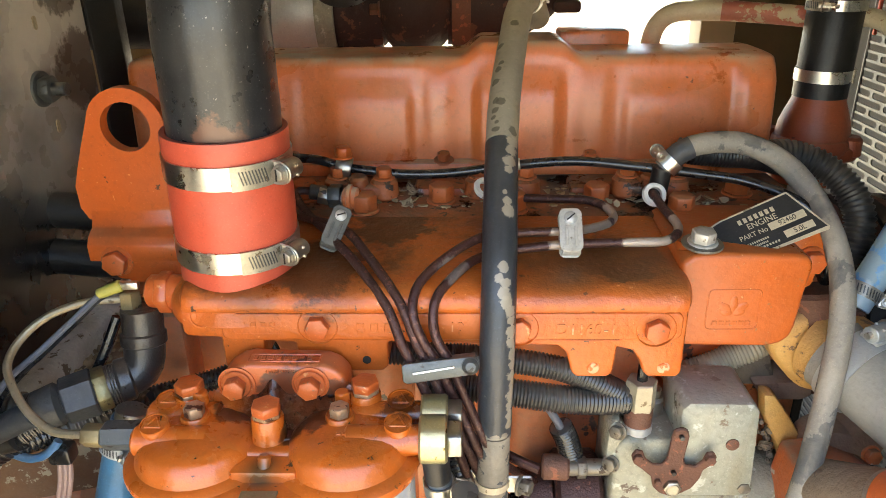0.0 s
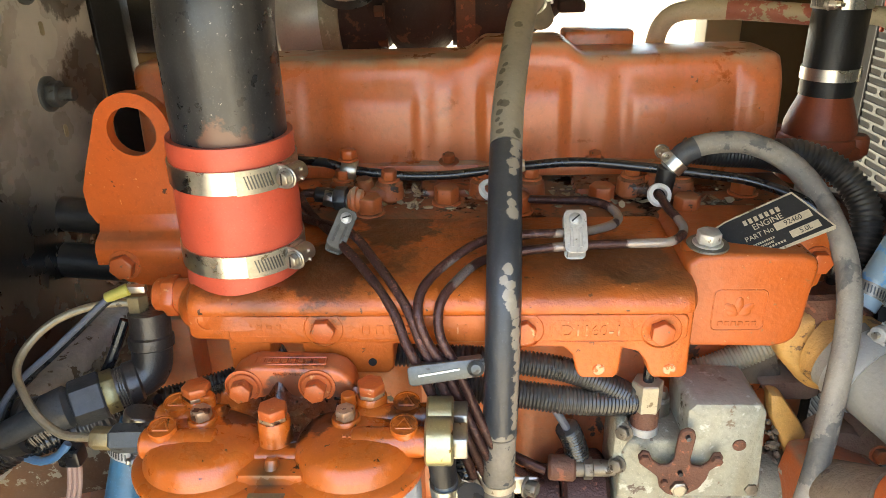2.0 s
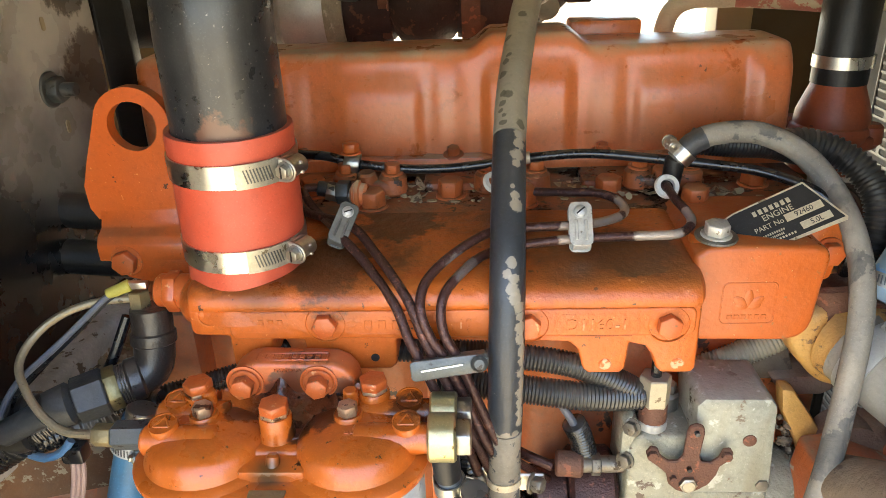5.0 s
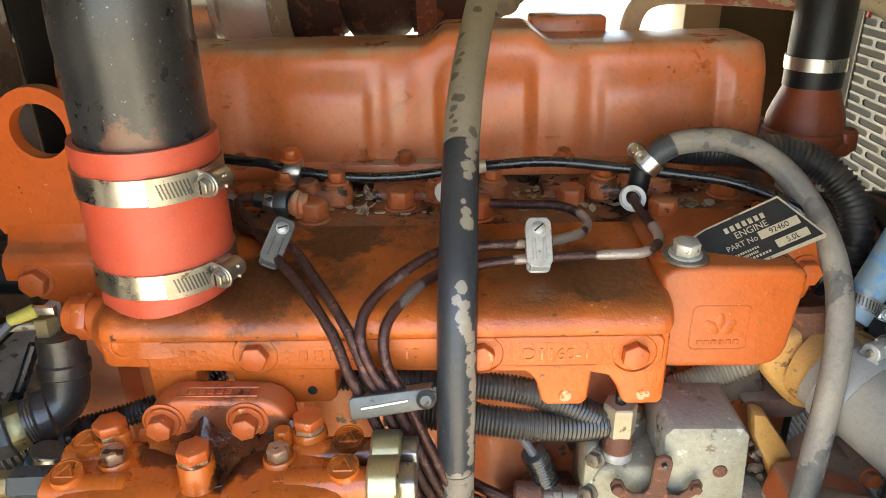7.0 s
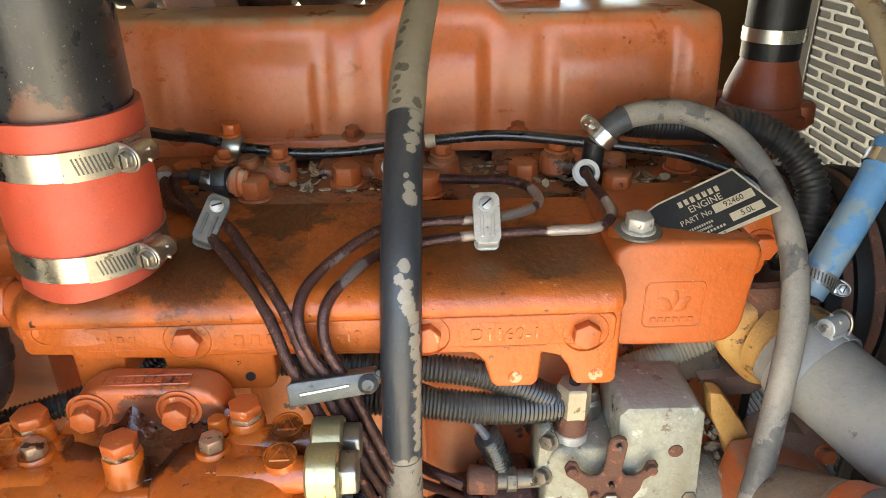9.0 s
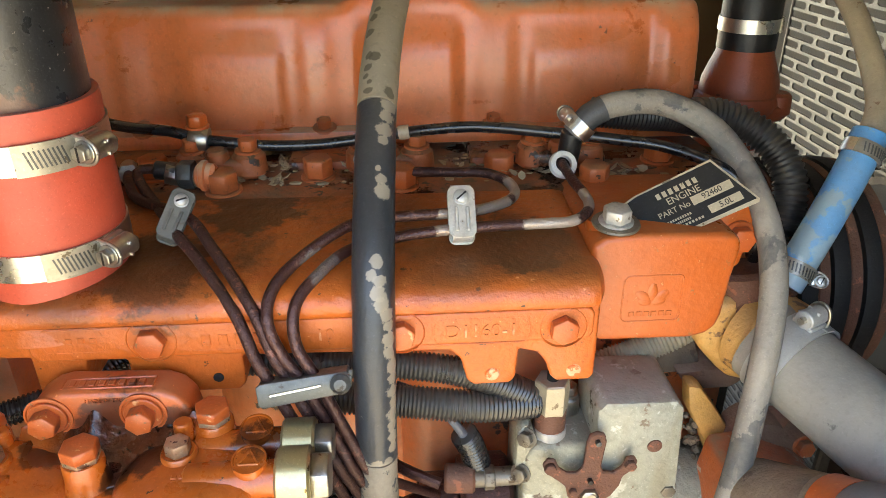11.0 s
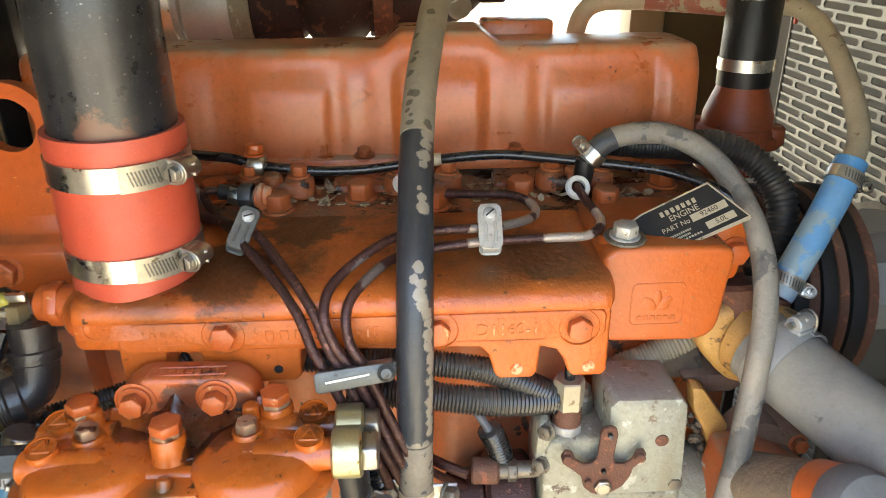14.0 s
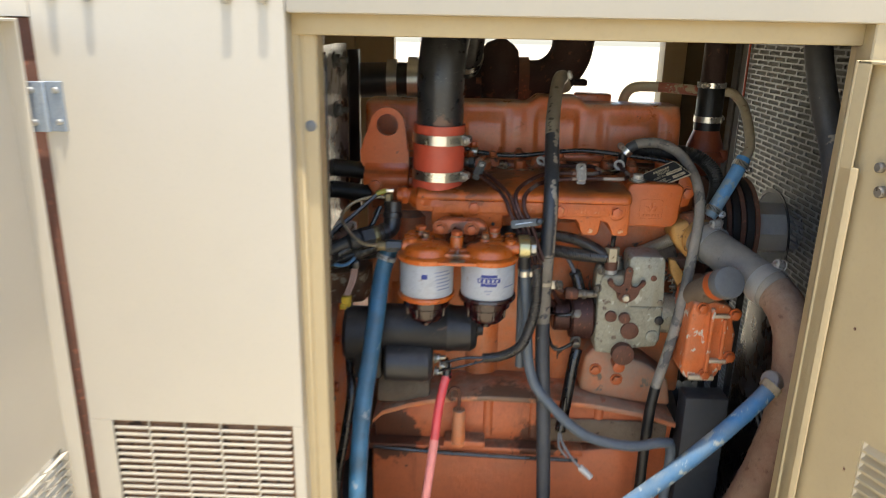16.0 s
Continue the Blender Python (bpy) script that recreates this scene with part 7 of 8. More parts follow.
box(bm, 0.325, 0.332, 0.446, 0.47, 0.975, 1.10, 0.002)
part("rib", bm, M["orange_chip"], gc)
bm = NB()
box(bm, 0.348, 0.355, 0.448, 0.47, 0.985, 1.08, 0.002)
part("rib", bm, M["orange_chip"], gc)
for x, z in ((0.328, 0.975), (0.366, 1.09), (0.310, 1.10), (0.366, 1.01)):
    bm = NB()
    hexa(bm, (x, 0.452, z), (0, -1, 0), 0.008, 0.007, 0.011, 0.002)
    part("bolt", bm, M["bolt_orange"], gc)
for q in ((0.300, 0.345, 0.447, 0.456, 0.964, 0.974), (0.330, 0.362, 0.446, 0.456, 0.998, 1.006), (0.325, 0.358, 0.446, 0.456, 1.083, 1.090)):
    bm = NB()
    box(bm, *q, 0.003)
    part("chip", bm, M["plate_tan"], gc, "bare chipped metal edge")
bm = NB()
cyl(bm, (0.308, 0.50, 1.105), (0.322, 0.440, 1.145), 0.0235, bev=0.004, seg=32)
part("filler_neck", bm, M["grime"], gc, "dust-caked filler neck")
bm = NB()
cyl(bm, (0.3215, 0.442, 1.144), (0.327, 0.418, 1.158), 0.0250, bev=0.004, seg=32)
part("neck_ring", bm, M["orange"], gc)
bm = NB()
v = Vector((0.10, -0.90, 0.42))
lathe(bm, [(0.0262, 0.0), (0.0270, 0.004), (0.0270, 0.018), (0.0250, 0.0225), (0.019, 0.024), (0.0, 0.0245)], (0.3265, 0.420, 1.157), v, 36)
part("filler_cap", bm, M["grey_cap"], gc, "grey rubber-skinned filler cap")
bm = NB()
box(bm, 0.318, 0.40, 0.49, 0.54, 0.55, 0.905, 0.004)
for ob in gc.children:
    ob.data.transform(Matrix.Translation((-0.010, -0.035, 0.019)))
solo("engine_mount", bm, M["mount_grey"], "dark grey steel engine mount plate below the gear case", "bracket")

# ---- starter motor and cables ----
sm = thing("starter_motor", "black starter motor with solenoid below the filters", "motor", (-0.20, 0.55, 0.90))
bm = NB()
lathe(bm, [(0.0, 0.0), (0.038, 0.0), (0.045, 0.006), (0.045, 0.15), (0.047, 0.153), (0.047, 0.16), (0.045, 0.165), (0.045, 0.20), (0.036, 0.212), (0.014, 0.214), (0.012, 0.225), (0, 0.225)], (-0.31, 0.545, 1.000), (1, 0, 0), 36)
part("yoke", bm, M["starter_paint"], sm)
bm = NB()
lathe(bm, [(0.0, 0.0), (0.034, 0.0), (0.037, 0.004), (0.037, 0.075), (0.035, 0.078), (0.035, 0.085), (0.030, 0.092), (0.0, 0.092)], (-0.275, 0.512, 0.938), (1, 0, 0), 32)
part("solenoid", bm, M["starter_paint"], sm)
bm = NB()
cyl(bm, (-0.36, 0.55, 0.98), (-0.30, 0.55, 0.98), 0.055, bev=0.008, seg=32)
box(bm, -0.34, -0.28, 0.50, 0.56, 0.90, 0.99, 0.012)
part("nose", bm, M["starter_paint"], sm)
for x, y, z, d in ((-0.178, 0.500, 0.955, (1, -0.2, 0.2)), (-0.178, 0.505, 0.925, (1, -0.2, -0.1)), (-0.168, 0.50, 0.94, (1, 0, 0))):
    bm = NB()
    hexa(bm, (x, y, z), d, 0.008, 0.009, 0.010, 0.002)
    cyl(bm, Vector((x, y, z)), Vector((x, y, z)) + Vector(d).normalized() * 0.022, 0.004, seg=12)
    part("terminal", bm, M["zinc"], sm)
bm = NB()
tube(bm, [(-0.168, 0.497, 0.945), (-0.12, 0.490, 0.962), (-0.07, 0.485, 0.968), (-0.03, 0.478, 0.985), (-0.005, 0.475, 1.02)], 0.003, 8)
tube(bm, [(-0.170, 0.495, 0.93), (-0.13, 0.485, 0.945), (-0.08, 0.486, 0.96)], 0.0022, 8)
wire = thing("starter_wiring", "black starter wires running into corrugated loom", "wiring", (-0.1, 0.485, 0.96))
part("wire", bm, M["wire_black"], wire)
bm = NB()
tube(bm, [(-0.085, 0.484, 0.966), (-0.05, 0.480, 0.974), (-0.015, 0.474, 1.0), (0.002, 0.47, 1.05), (0.008, 0.468, 1.10), (0.006, 0.465, 1.16)], 0.0085, 14, rib=0.0015, pitch=0.005)
part("loom", bm, M["loom"], wire)
rc = thing("battery_cable", "red battery cable with dark terminal boot", "cable", (-0.18, 0.45, 0.6))
bm = NB()
lead = spline([(-0.152, 0.500, 0.925), (-0.160, 0.485, 0.90), (-0.168, 0.465, 0.86), (-0.176, 0.44, 0.79), (-0.186, 0.42, 0.71), (-0.20, 0.40, 0.60), (-0.21, 0.38, 0.45), (-0.21, 0.38, 0.20)])
cut = next(i for i, q in enumerate(lead) if q.z < 0.815)
tube(bm, lead[:cut + 1], 0.0088, 16, smooth=False)
part("sheath", bm, M["red_cable"], rc)
# from the cut down, sunlight on the cable is painted as pink
bm = NB()
tube(bm, lead[cut:], 0.0088, 16, smooth=False)
part("sunlit_sheath", bm, M["red_sunlit"], rc, "pink lower length with sunlight put in its colour")
bm = NB()
tube(bm, [(-0.160, 0.502, 0.950), (-0.154, 0.501, 0.935), (-0.154, 0.496, 0.915)], 0.0095, 14)
part("boot", bm, M["wire_black"], rc)
SHRUNK = Matrix.Translation((0.005, -0.043, 0.140)) @ Matrix.Scale(0.911, 4)
for root in (sm, wire, rc):
    for ob in root.children:
        ob.data.transform(SHRUNK)
bh = thing("drain_hose", "thick faded blue hose hanging from the filter head", "hose", (-0.27, 0.39, 0.5))
bm = NB()
tube(bm, [(-0.238, 0.446, 1.205), (-0.246, 0.440, 1.182), (-0.2535, 0.426, 1.146), (-0.2600, 0.376, 1.072), (-0.2715, 0.327, 0.972), (-0.2760, 0.305, 0.905), (-0.2790, 0.288, 0.820), (-0.280, 0.278, 0.70), (-0.28, 0.275, 0.50), (-0.28, 0.28, 0.30)], 0.0150, 22, wobble=0.03)
part("tube", bm, M["blue_grey"], bh)
band_clamp("clamp", bh, (-0.2450, 0.4410, 1.185), (0.3, 0.25, 1), 0.0158, 0.008, (0.6, -0.8, 0.3), metal="zinc_dull")
bm = NB()
cyl(bm, (-0.244, 0.442, 1.188), (-0.236, 0.446, 1.214), 0.012, bev=0.001)
part("spigot", bm, M["zinc"], bh)
bm = NB()
tube(bm, [(-0.325, 0.50, 1.02), (-0.318, 0.47, 0.96), (-0.312, 0.44, 0.92), (-0.322, 0.42, 0.84), (-0.336, 0.41, 0.74), (-0.34, 0.40, 0.55), (-0.34, 0.40, 0.30)], 0.0085, 14)
solo("ground_cable", bm, M["wire_black"], "black cable drooping behind the blue hose", "cable")
# dipstick
ds = thing("dipstick", "rusty dipstick loop in an orange tube", "dipstick", (-0.118, 0.475, 0.80))
bm = NB()
tube(bm, [(-0.112, 0.476, 0.868), (-0.112, 0.476, 0.905), (-0.116, 0.475, 0.917), (-0.126, 0.474, 0.918), (-0.132, 0.474, 0.906), (-0.130, 0.474, 0.896), (-0.124, 0.474, 0.892)], 0.0034, 10)
part("handle", bm, M["rust"], ds)
bm = NB()
cyl(bm, (-0.112, 0.478, 0.795), (-0.112, 0.476, 0.872), 0.014, 0.012, bev=0.001)
lathe(bm, [(0.015, 0), (0.015, 0.006), (0.010, 0.008)], (-0.112, 0.478, 0.797), (0, 0, 1), 20)
part("tube", bm, M["orange_dirty"], ds)

# ---- fuel lines and hoses below the filters ----
fl = thing("fuel_hose", "grey fuel hose sagging from the filter to the pump side", "hose", (0.05, 0.41, 0.8))
bm = NB()
tube(bm, [(-0.008, 0.405, 1.190), (-0.005, 0.410, 1.16), (0.002, 0.418, 1.08), (0.008, 0.420, 1.01), (0.022, 0.414, 0.963), (0.045, 0.408, 0.935), (0.085, 0.402, 0.895), (0.13, 0.398, 0.868), (0.20, 0.398, 0.855), (0.255, 0.402, 0.862), (0.275, 0.41, 0.84), (0.275, 0.42, 0.70), (0.27, 0.43, 0.40)], 0.0092, 16)
part("tube", bm, M["hose_grey"], fl)
band_clamp("clamp", fl, (-0.0075, 0.406, 1.178), (0.05, 0.1, -1), 0.0096, 0.010, (1, -0.4, 0), "galvanised worm-drive hose clamp")
bm = NB()
tube(bm, [(-0.010, 0.432, 1.205), (-0.008, 0.436, 1.15), (-0.006, 0.44, 1.06), (-0.004, 0.444, 0.985)], 0.0085, 14)
solo("return_hose", bm, M["hose_grey"], "grey fuel return hose hanging beside another", "hose")
ch = thing("solenoid_loom", "black sleeved cable with white connector", "cable", (0.085, 0.47, 0.8))
bm = NB()
tube(bm, [(0.105, 0.490, 1.000), (0.100, 0.484, 0.98), (0.094, 0.476, 0.94), (0.086, 0.466, 0.88), (0.080, 0.458, 0.845)], 0.0105, 14, wobble=0.05)
part("sleeve", bm, M["wire_black"], ch)
bm = NB()
tube(bm, [(0.080, 0.458, 0.845), (0.085, 0.445, 0.825), (0.105, 0.43, 0.800), (0.122, 0.42, 0.786)], 0.0026, 8)
tube(bm, [(0.078, 0.458, 0.845), (0.078, 0.445, 0.82), (0.092, 0.43, 0.805)], 0.0022, 8)
part("wire", bm, M["wire_grey"], ch)
bm = NB()
cyl(bm, (0.116, 0.424, 0.791), (0.138, 0.415, 0.774), 0.006, bev=0.001, seg=8)
part("connector", bm, M["white_plastic"], ch)

# ---- corrugated conduits under the manifold ----
for nm, pts, r, mt in (("upper_conduit", [(-0.06, 0.518, 1.219), (0.02, 0.514, 1.216), (0.05, 0.512, 1.2135), (0.084, 0.511, 1.208), (0.112, 0.511, 1.198), (0.136, 0.513, 1.184), (0.150, 0.519, 1.171)], 0.0092, "loom_grey"), ("lower_conduit", [(-0.02, 0.512, 1.191), (0.03, 0.508, 1.188), (0.06, 0.506, 1.185), (0.09, 0.505, 1.181), (0.118, 0.507, 1.178), (0.146, 0.514, 1.174)], 0.0106, "loom_grey"),
                       ("bundle_loom", [(0.290, 0.652, 1.346), (0.311, 0.652, 1.345), (0.336, 0.645, 1.337), (0.355, 0.630, 1.321), (0.362, 0.612, 1.300), (0.357, 0.597, 1.268), (0.345, 0.585, 1.235)], 0.0118, "loom_dusty"), ("rail_loom", [(0.205, 0.645, 1.352), (0.242, 0.642, 1.349), (0.275, 0.644, 1.346), (0.315, 0.648, 1.335)], 0.0105, "loom_dusty"),
                       ("block_conduit", [(0.195, 0.57, 1.155), (0.215, 0.568, 1.166), (0.232, 0.566, 1.1745), (0.250, 0.566, 1.1835), (0.270, 0.567, 1.193), (0.295, 0.575, 1.206)], 0.0105, "loom_tan")):
    bm = NB()
    tube(bm, pts, r, 18, rib=0.0018 if nm == "bundle_loom" else 0.0014, pitch=0.0046 if nm == "bundle_loom" else 0.0030)
    solo(nm, bm, M[mt], "corrugated plastic cable conduit, grey with dust", "conduit", "cable conduits", angle=80)
bm = NB()
tube(bm, [(0.045, 0.520, 1.190), (0.058, 0.516, 1.186), (0.072, 0.514, 1.176), (0.081, 0.515, 1.166), (0.091, 0.518, 1.148), (0.098, 0.521, 1.132)], 0.0036, 10)
solo("sensor_wire", bm, M["wire_slate"], "grey wire bending into a short sleeve", "wire")
bm = NB()
tube(bm, [(0.094, 0.520, 1.142), (0.100, 0.522, 1.128), (0.106, 0.524, 1.108)], 0.0095, 16, rib=0.0012, pitch=0.0032)
solo("wire_sleeve", bm, M["loom"], "short black corrugated sleeve round a wire", "conduit", "cable conduits", angle=80)
bm = NB()
tube(bm, [(0.03, 0.53, 1.115), (0.05, 0.512, 1.116), (0.075, 0.502, 1.110)], 0.0045, 10)
solo("feed_wire", bm, M["rust_pipe"], "thin brown wire to the stop solenoid", "wire")
bm = NB()
tube(bm, [(0.062, 0.545, 1.075), (0.05, 0.51, 1.03), (0.065, 0.496, 0.995), (0.098, 0.500, 1.006)], 0.0035, 10)
solo("pump_pipe", bm, M["wire_black"], "short black pipe looping to the lower pump union", "pipe", "pump pipes")
bm = NB()
tube(bm, [(0.040, 0.53, 1.065), (0.066, 0.503, 1.062), (0.098, 0.50, 1.066)], 0.0035, 10)
solo("pump_pipe", bm, M["wire_black"], "short black pipe to the upper pump union", "pipe", "pump pipes")
bm = NB()
tube(bm, [(0.002, 0.455, 1.175), (0.006, 0.452, 1.14), (0.004, 0.458, 1.10)], 0.0095, 14, rib=0.0014, pitch=0.005)
solo("vertical_loom", bm, M["loom"], "black corrugated loom between the fuel hoses", "conduit", "cable conduits", angle=80)
for at, d in (((0.0100, 0.448, 1.147), (0.3, -1, 0.2)), ((0.053, 0.447, 1.142), (1, -0.6, 0.1))):
    b = thing("hose_clip", "small zinc clip with bolt beside the tall hose", "clip", at)
    bm = NB()
    hexa(bm, at, d, 0.0064, 0.008, 0.0085, 0.002)
    part("nut", bm, M["zinc_worn"], b)
    bm = NB()
    box(bm, at[0] - 0.012, at[0] + 0.010, at[1] + 0.001, at[1] + 0.004, at[2] - 0.009, at[2] + 0.007, 0.001, 1)
    part("strap", bm, M["zinc"], b)

# ---- cable along the cylinder head ----
hw = thing("head_cable", "glossy black cable clipped along the cylinder head", "cable", (0, 0.63, 1.32))
bm = NB()
tube(bm, [(-0.172, 0.642, 1.355), (-0.147, 0.640, 1.350), (-0.120, 0.638, 1.3475), (-0.098, 0.637, 1.341), (-0.081, 0.635, 1.339), (-0.046, 0.633, 1.3355), (-0.011, 0.631, 1.336), (0.016, 0.629, 1.339), (0.070, 0.624, 1.347), (0.114, 0.620, 1.350), (0.168, 0.610, 1.347), (0.212, 0.600, 1.344), (0.25, 0.585, 1.341), (0.285, 0.56, 1.330), (0.31, 0.555, 1.30), (0.315, 0.56, 1.26)], 0.0042, 12)
part("sheath", bm, M["wire_black"], hw)
bm = NB()
lathe(bm, [(0.0095, -0.007), (0.0105, -0.005), (0.0105, 0.005), (0.0095, 0.007)], (-0.098, 0.637, 1.341), (1, 0, -0.2), 20)
part("sleeve", bm, M["zinc"], hw)
bm = NB()
hexa(bm, (-0.098, 0.638, 1.3495), (0, 0, 1), 0.0078, 0.008, 0.009, 0.002)
part("clip_bolt", bm, M["bolt_orange"], hw)
bm = NB()
lathe(bm, [(0.0052, -0.004), (0.0056, 0.0), (0.0052, 0.004)], (0.0575, 0.625, 1.3458), (1, -0.1, 0.15), 16)
part("joint", bm, M["plate_tan"], hw)
inj = thing("end_injector", "injector union with steel nut by the coupler", "injector", (-0.10, 0.605, 1.315))
bm = NB()
cyl(bm, (-0.094, 0.602, 1.325), (-0.080, 0.60, 1.324), 0.0095, bev=0.002)
lathe(bm, [(0.0095, -0.0025), (0.0115, -0.0015), (0.0115, 0.0015), (0.0095, 0.0025)], (-0.088, 0.601, 1.3245), (1, -0.1, 0), 20)
part("stub", bm, M["orange_dull"], inj)
bm = NB()
hexa(bm, (-0.096, 0.603, 1.325), (-1, 0.1, 0), 0.0108, 0.011)
part("nut", bm, M["zinc_dark"], inj)
bm = NB()
cyl(bm, (-0.108, 0.604, 1.327), (-0.124, 0.604, 1.329), 0.0068, bev=0.001)
part("tail", bm, M["rubber_plain"], inj)

# ---- fittings on the flywheel end ----
lf = thing("pressure_fitting", "black elbow fitting with brass nut at the manifold end", "fitting", (-0.24, 0.48, 1.21))
bm = NB()
cyl(bm, (-0.201, 0.498, 1.284), (-0.232, 0.500, 1.285), 0.014, 0.013, bev=0.002, seg=18)
hexa(bm, (-0.214, 0.499, 1.2845), (-1, 0, 0), 0.0165, 0.010)
part("boss", bm, M["bolt_orange"], lf)
bm = NB()
tube(bm, [(-0.2390, 0.4945, 1.273), (-0.2390, 0.493, 1.262), (-0.2395, 0.490, 1.248), (-0.2400, 0.487, 1.234), (-0.2435, 0.483, 1.2245), (-0.252, 0.477, 1.2205), (-0.264, 0.470, 1.2185)], 0.0155, 22)
part("elbow", bm, M["fitting_iron"], lf)
bm = NB()
cyl(bm, (-0.2475, 0.4965, 1.272), (-0.2475, 0.498, 1.286), 0.0085, seg=6, bev=0.001)
part("top_nut", bm, M["brass_dull"], lf, "tarnished brass hexagon nut")
for c, d in (((-0.2395, 0.4905, 1.249), (0, 0.2, 1)), ((-0.2535, 0.4755, 1.2200), (-1, -0.6, -0.1))):
    bm = NB()
    lathe(bm, [(0.0150, -0.006), (0.0172, -0.004), (0.0174, 0.0), (0.0172, 0.004), (0.0150, 0.006)], c, d, 24)
    part("elbow_ring", bm, M["fitting_iron"], lf)
bm = NB()
hexa(bm, (-0.2640, 0.4695, 1.2180), (-1, -0.6, -0.1), 0.0176, 0.010, 0.0, 0.0)
part("nut", bm, M["nut_olive"], lf, "tarnished olive-plated hexagon nut")
for k in range(4):
    bm = NB()
    lathe(bm, [(0.0145, -0.0008), (0.0160, 0.0), (0.0145, 0.0008)], Vector((-0.2570, 0.4735, 1.2192)) + Vector((-0.0017, -0.0010, -0.0002)) * k, (-1, -0.6, -0.1), 24)
    part("thread", bm, M["zinc_worn"], lf, "bare pipe thread")
bm = NB()
cyl(bm, (-0.272, 0.4645, 1.2170), (-0.292, 0.4530, 1.2150), 0.0188, 0.0180, seg=6, bev=0.0015)
cyl(bm, (-0.2915, 0.4535, 1.2150), (-0.312, 0.4440, 1.2115), 0.0168, 0.0150, seg=20, bev=0.004)
cyl(bm, (-0.311, 0.4445, 1.2115), (-0.345, 0.4380, 1.1960), 0.0105, 0.0100, seg=16, bev=0.001)
part("boot", bm, M["boot"], lf, "black rubber connector boot")
bm = NB()
box(bm, -0.2560, -0.2380, 0.4935, 0.4990, 1.2885, 1.2945, 0.001)
part("spade", bm, M["steel"], lf, "bright spade terminal")
ln = thing("fuel_pipe", "thin brass-toned fuel pipe looping from the inlet", "pipe", (-0.25, 0.416, 1.21))
bm = NB()
tube(bm, [(-0.244, 0.414, 1.2150), (-0.262, 0.414, 1.2155), (-0.281, 0.416, 1.2170), (-0.300, 0.424, 1.2275), (-0.3145, 0.436, 1.2410), (-0.324, 0.450, 1.2500), (-0.321, 0.466, 1.2610), (-0.306, 0.480, 1.2725), (-0.281, 0.490, 1.2795), (-0.250, 0.497, 1.2795)], 0.0031, 10)
part("pipe", bm, surf("worn_brass_tube", "988C74", 0.42, 0.55, col2="7E7052", scale=20, spots="5A5040", spot_at=0.68, spot_scale=80, bump=0.15), ln)
bm = NB()
hexa(bm, (-0.2430, 0.414, 1.2145), (-1, 0.05, 0), 0.0085, 0.014)
part("nut", bm, M["brass_dull"], ln)
for pts, mt in (([(-0.262, 0.493, 1.288), (-0.270, 0.490, 1.2835), (-0.288, 0.484, 1.268), (-0.310, 0.476, 1.2495), (-0.341, 0.462, 1.224), (-0.358, 0.452, 1.195), (-0.368, 0.448, 1.165)], "wire_slate"), ([(-0.262, 0.4935, 1.286), (-0.272, 0.4905, 1.2795), (-0.290, 0.485, 1.2630), (-0.312, 0.477, 1.2440), (-0.341, 0.464, 1.219), (-0.354, 0.455, 1.193), (-0.362, 0.452, 1.165)], "wire_black")):
    bm = NB()
    tube(bm, pts, 0.0026, 8)
    solo("sender_wire", bm, M[mt], "thin wire looping from the sender terminal", "wire", "sender wires")
bm = NB()
cyl(bm, (-0.2515, 0.4965, 1.2915), (-0.2690, 0.4915, 1.2860), 0.0050, 0.0042, bev=0.001, seg=12)
solo("wire_terminal", bm, M["lime"], "yellow-green crimp terminal on the sender", "terminal")
for k, pts in enumerate(([(-0.45, 0.50, 1.17), (-0.38, 0.48, 1.185), (-0.33, 0.475, 1.195), (-0.29, 0.48, 1.20)], [(-0.44, 0.47, 1.13), (-0.37, 0.455, 1.165), (-0.31, 0.465, 1.18), (-0.27, 0.485, 1.19)], [(-0.42, 0.53, 1.15), (-0.36, 0.51, 1.16), (-0.30, 0.50, 1.17), (-0.25, 0.50, 1.18)])):
    bm = NB()
    tube(bm, pts, 0.010, 14, rib=0.0016, pitch=0.005)
    solo("harness_loom", bm, M["loom_grey" if k == 0 else "loom"], "corrugated wiring loom crossing above the flywheel housing", "conduit", "harness looms", angle=80)
bm = NB()
tube(bm, [(-0.262, 0.50, 1.262), (-0.275, 0.49, 1.232), (-0.29, 0.482, 1.205)], 0.0042, 10)
solo("loose_strap", bm, M["wire_black"], "black cable tie strap hanging by the fitting", "strap")
for pts, rad in (([(-0.46, 0.47, 1.180), (-0.40, 0.46, 1.178), (-0.36, 0.452, 1.180), (-0.33, 0.45, 1.188)], 0.0135), ([(-0.47, 0.44, 1.12), (-0.40, 0.44, 1.15), (-0.352, 0.452, 1.176), (-0.315, 0.47, 1.192)], 0.0145)):
    bm = NB()
    tube(bm, pts, rad, 16, rib=0.0014, pitch=0.0042) if rad > 0.014 else tube(bm, pts, rad, 16)
    solo("battery_lead", bm, M["loom"], "thick black lead running to the generator side", "cable", "battery leads")
bm = NB()
tube(bm, [(-0.345, 0.452, 1.168), (-0.325, 0.447, 1.166), (-0.31, 0.447, 1.172), (-0.302, 0.450, 1.181)], 0.0034, 10)
solo("blue_wire", bm, M["blue_pale"], "pale blue wire curling under the black boot", "wire")
tg = thing("tagged_connector", "loose pink wires ending in a yellow connector", "connector", (-0.32, 0.455, 1.09))
bm = NB()
for dx in (-0.004, 0.0, 0.004):
    tube(bm, [(-0.302 + dx, 0.452, 1.165), (-0.306 + dx, 0.450, 1.140), (-0.318 + dx, 0.452, 1.108)], 0.0022, 8)
part("wire", bm, M["wire_pink"], tg)
bm = NB()
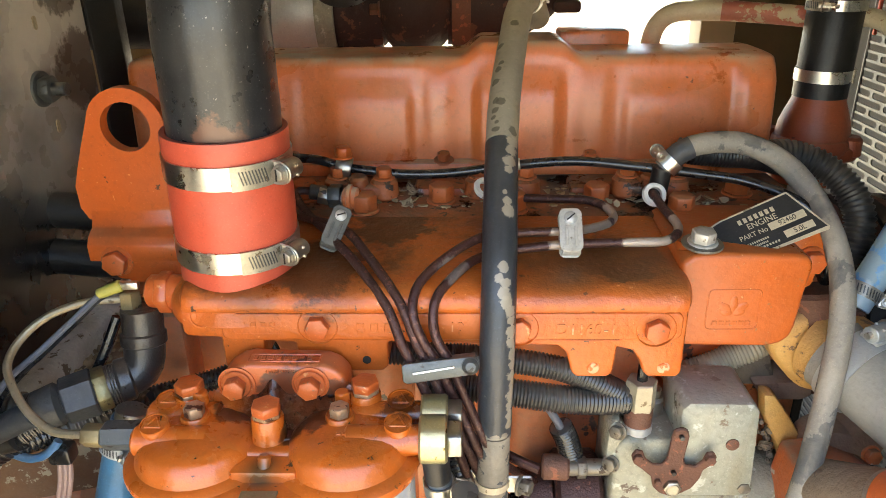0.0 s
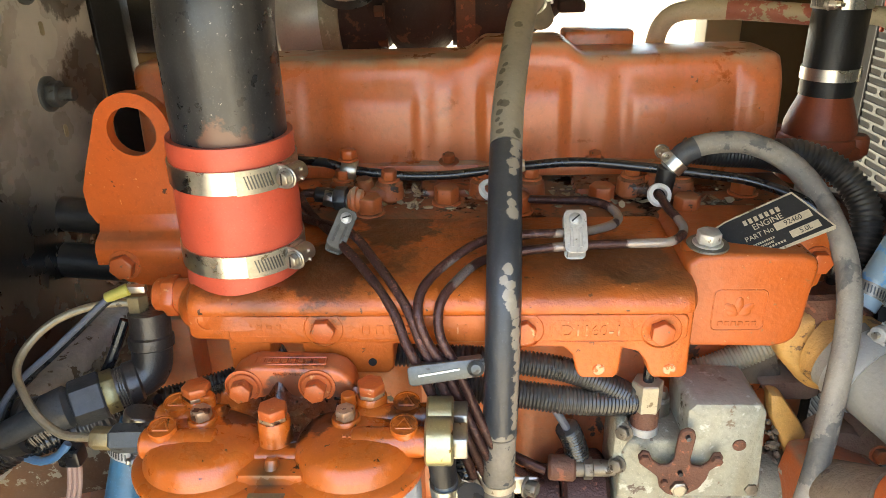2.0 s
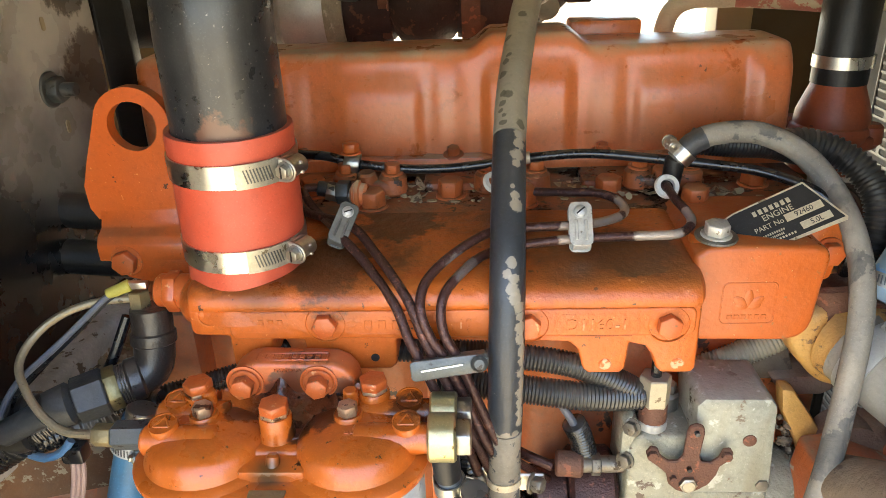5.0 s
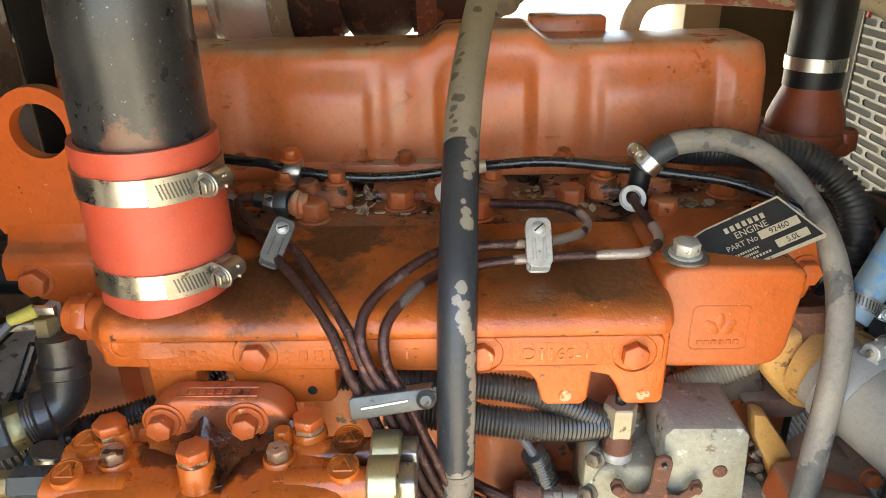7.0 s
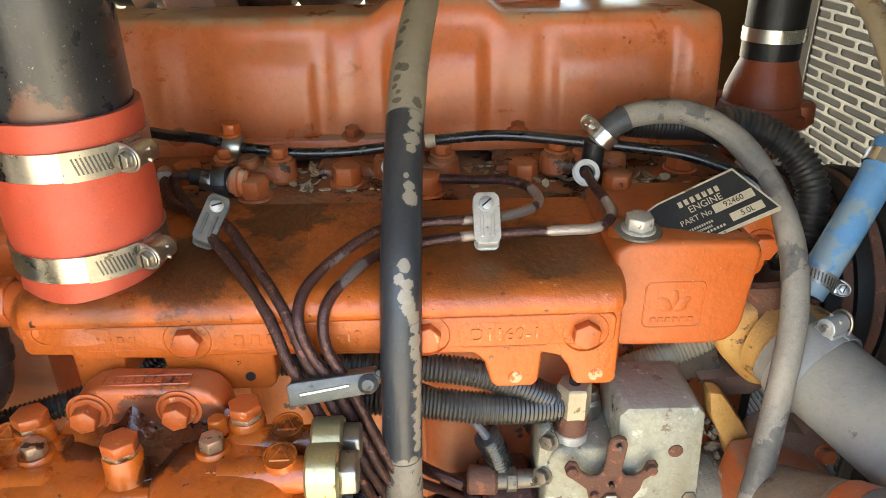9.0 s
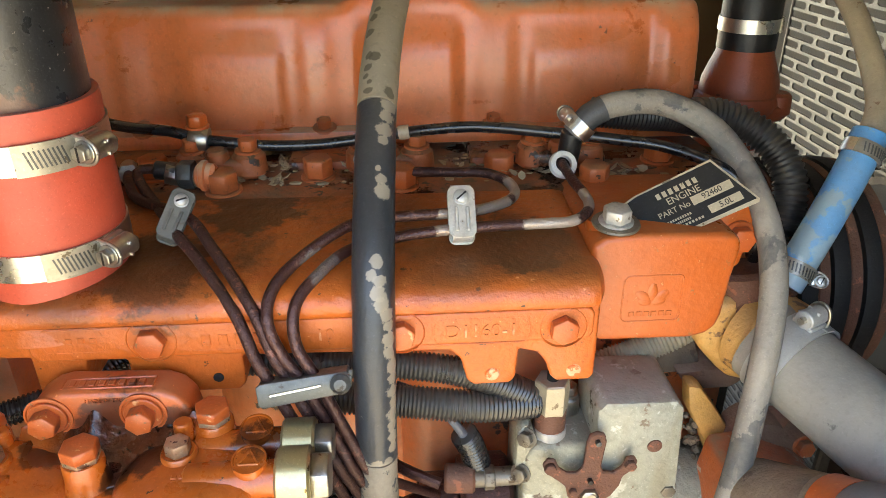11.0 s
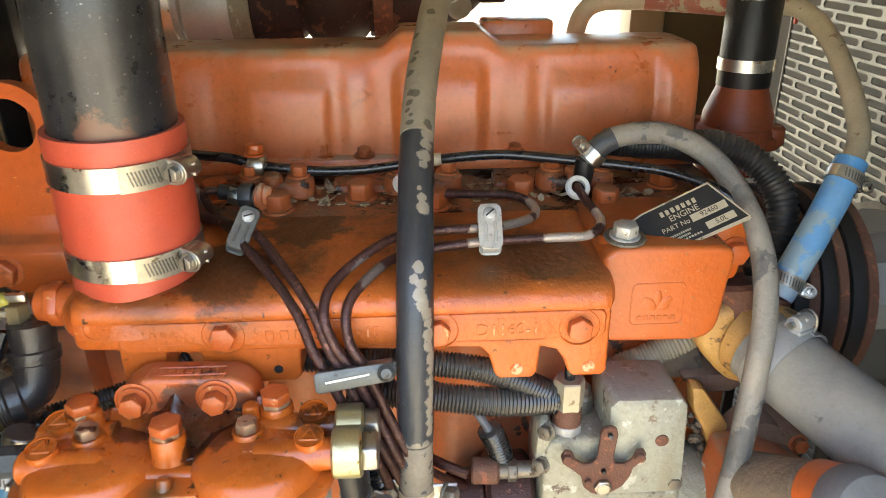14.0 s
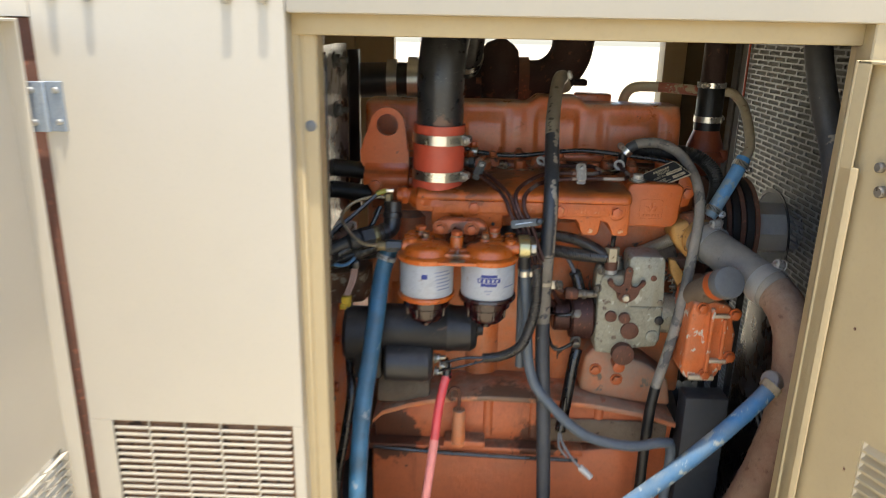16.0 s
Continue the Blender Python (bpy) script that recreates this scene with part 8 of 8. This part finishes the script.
box(bm, -0.327, -0.310, 0.444, 0.460, 1.088, 1.108, 0.003)
box(bm, -0.330, -0.318, 0.441, 0.449, 1.084, 1.094, 0.002)
part("housing", bm, M["yellow"], tg)
bm = NB()
box(bm, -0.312, -0.294, 0.445, 0.46, 1.160, 1.175, 0.003)
part("plug", bm, M["wire_black"], tg)
bm = NB()
lathe(bm, [(0.007, 0), (0.007, 0.03), (0.0085, 0.032), (0.0085, 0.04)], (-0.318, 0.468, 1.05), (0, -0.1, 1), 16)
solo("vent_stub", bm, M["zinc_worn"], "small zinc stub below the yellow connector", "stub")
for y, z in ((0.625, 1.298), (0.61, 1.258)):
    bm = NB()
    cyl(bm, (-0.372, y, z + 0.008), (-0.285, y, z), 0.0165, bev=0.002, seg=24)
    solo("cross_tube", bm, M["rubber_plain"], "short black tube between the baffle and the engine", "tube", "cross tubes")

bm = NB()
tube(bm, [(-0.31, 0.49, 1.172), (-0.286, 0.50, 1.174), (-0.255, 0.515, 1.176), (-0.222, 0.53, 1.178), (-0.19, 0.545, 1.182), (-0.16, 0.57, 1.19)], 0.0085, 16, rib=0.0013, pitch=0.0032)
solo("block_loom", bm, M["loom"], "black corrugated loom running under the manifold", "conduit", "cable conduits", angle=80)

# ---- turbocharger and exhaust at the back ----
tb = thing("turbocharger", "rust-dark turbocharger with charge and exhaust pipes", "turbocharger", (-0.05, 0.92, 1.40))
bm = NB()
lathe(bm, [(0.0, -0.042), (0.050, -0.042), (0.066, -0.030), (0.075, -0.006), (0.074, 0.012), (0.060, 0.032), (0.050, 0.040), (0.0, 0.040)], (-0.043, 0.93, 1.470), (1, 0, 0), 40)
part("turbine_housing", bm, M["hot_iron"], tb)
bm = NB()
cyl(bm, (-0.150, 0.93, 1.452), (-0.080, 0.93, 1.455), 0.046, seg=28, bev=0.006)
box(bm, -0.135, -0.09, 0.90, 0.96, 1.30, 1.46, 0.008)
part("bearing_housing", bm, M["hot_iron"], tb)
bm = NB()
lathe(bm, [(0.040, -0.060), (0.046, -0.055), (0.046, -0.030), (0.058, -0.022), (0.064, 0.0), (0.060, 0.020), (0.052, 0.032), (0.052, 0.040), (0.030, 0.042)], (-0.190, 0.93, 1.452), (1, 0, 0), 40)
tube(bm, [(-0.195, 0.93, 1.41), (-0.18, 0.92, 1.50), (-0.14, 0.90, 1.515), (-0.12, 0.86, 1.51)], 0.030, 22)
part("compressor_housing", bm, M["zinc_dull"], tb, "dusty alloy compressor housing")
for x, r, mt in ((-0.238, 0.0475, "steel"), (-0.285, 0.0415, "zinc"), (0.010, 0.052, "rust"), (-0.150, 0.055, "alloy")):
    bm = NB()
    lathe(bm, [(r - 0.004, -0.011), (r + 0.002, -0.011), (r + 0.002, 0.011), (r - 0.004, 0.011), (r - 0.004, -0.011)], (x, 0.93, 1.452), (1, 0, 0), 36)
    part("band", bm, M[mt], tb)
bm = NB()
tube(bm, [(-0.005, 0.93, 1.455), (0.04, 0.93, 1.454), (0.075, 0.93, 1.465), (0.105, 0.93, 1.495), (0.118, 0.93, 1.54), (0.12, 0.93, 1.64), (0.12, 0.93, 1.88)], 0.046, 28)
box(bm, 0.118, 0.150, 0.89, 0.93, 1.448, 1.462, 0.004)
part("exhaust_elbow", bm, M["hot_iron"], tb)
bm = NB()
tube(bm, [(-0.235, 0.93, 1.450), (-0.29, 0.93, 1.450), (-0.36, 0.925, 1.448), (-0.46, 0.90, 1.45)], 0.039, 26)
part("intake_duct", bm, M["rubber_plain"], tb)
bm = NB()
box(bm, -0.28, 0.28, 0.86, 0.93, 1.22, 1.31, 0.01)
part("exhaust_manifold", bm, M["hot_iron"], tb)
for k in range(7):
    bm = NB()
    hexa(bm, (-0.084, 0.93 + 0.055 * math.sin(k * 0.9), 1.468 + 0.055 * math.cos(k * 0.9)), (-1, 0, 0), 0.007, 0.010, 0.009, 0.002)
    part("bolt", bm, M["rust"], tb)
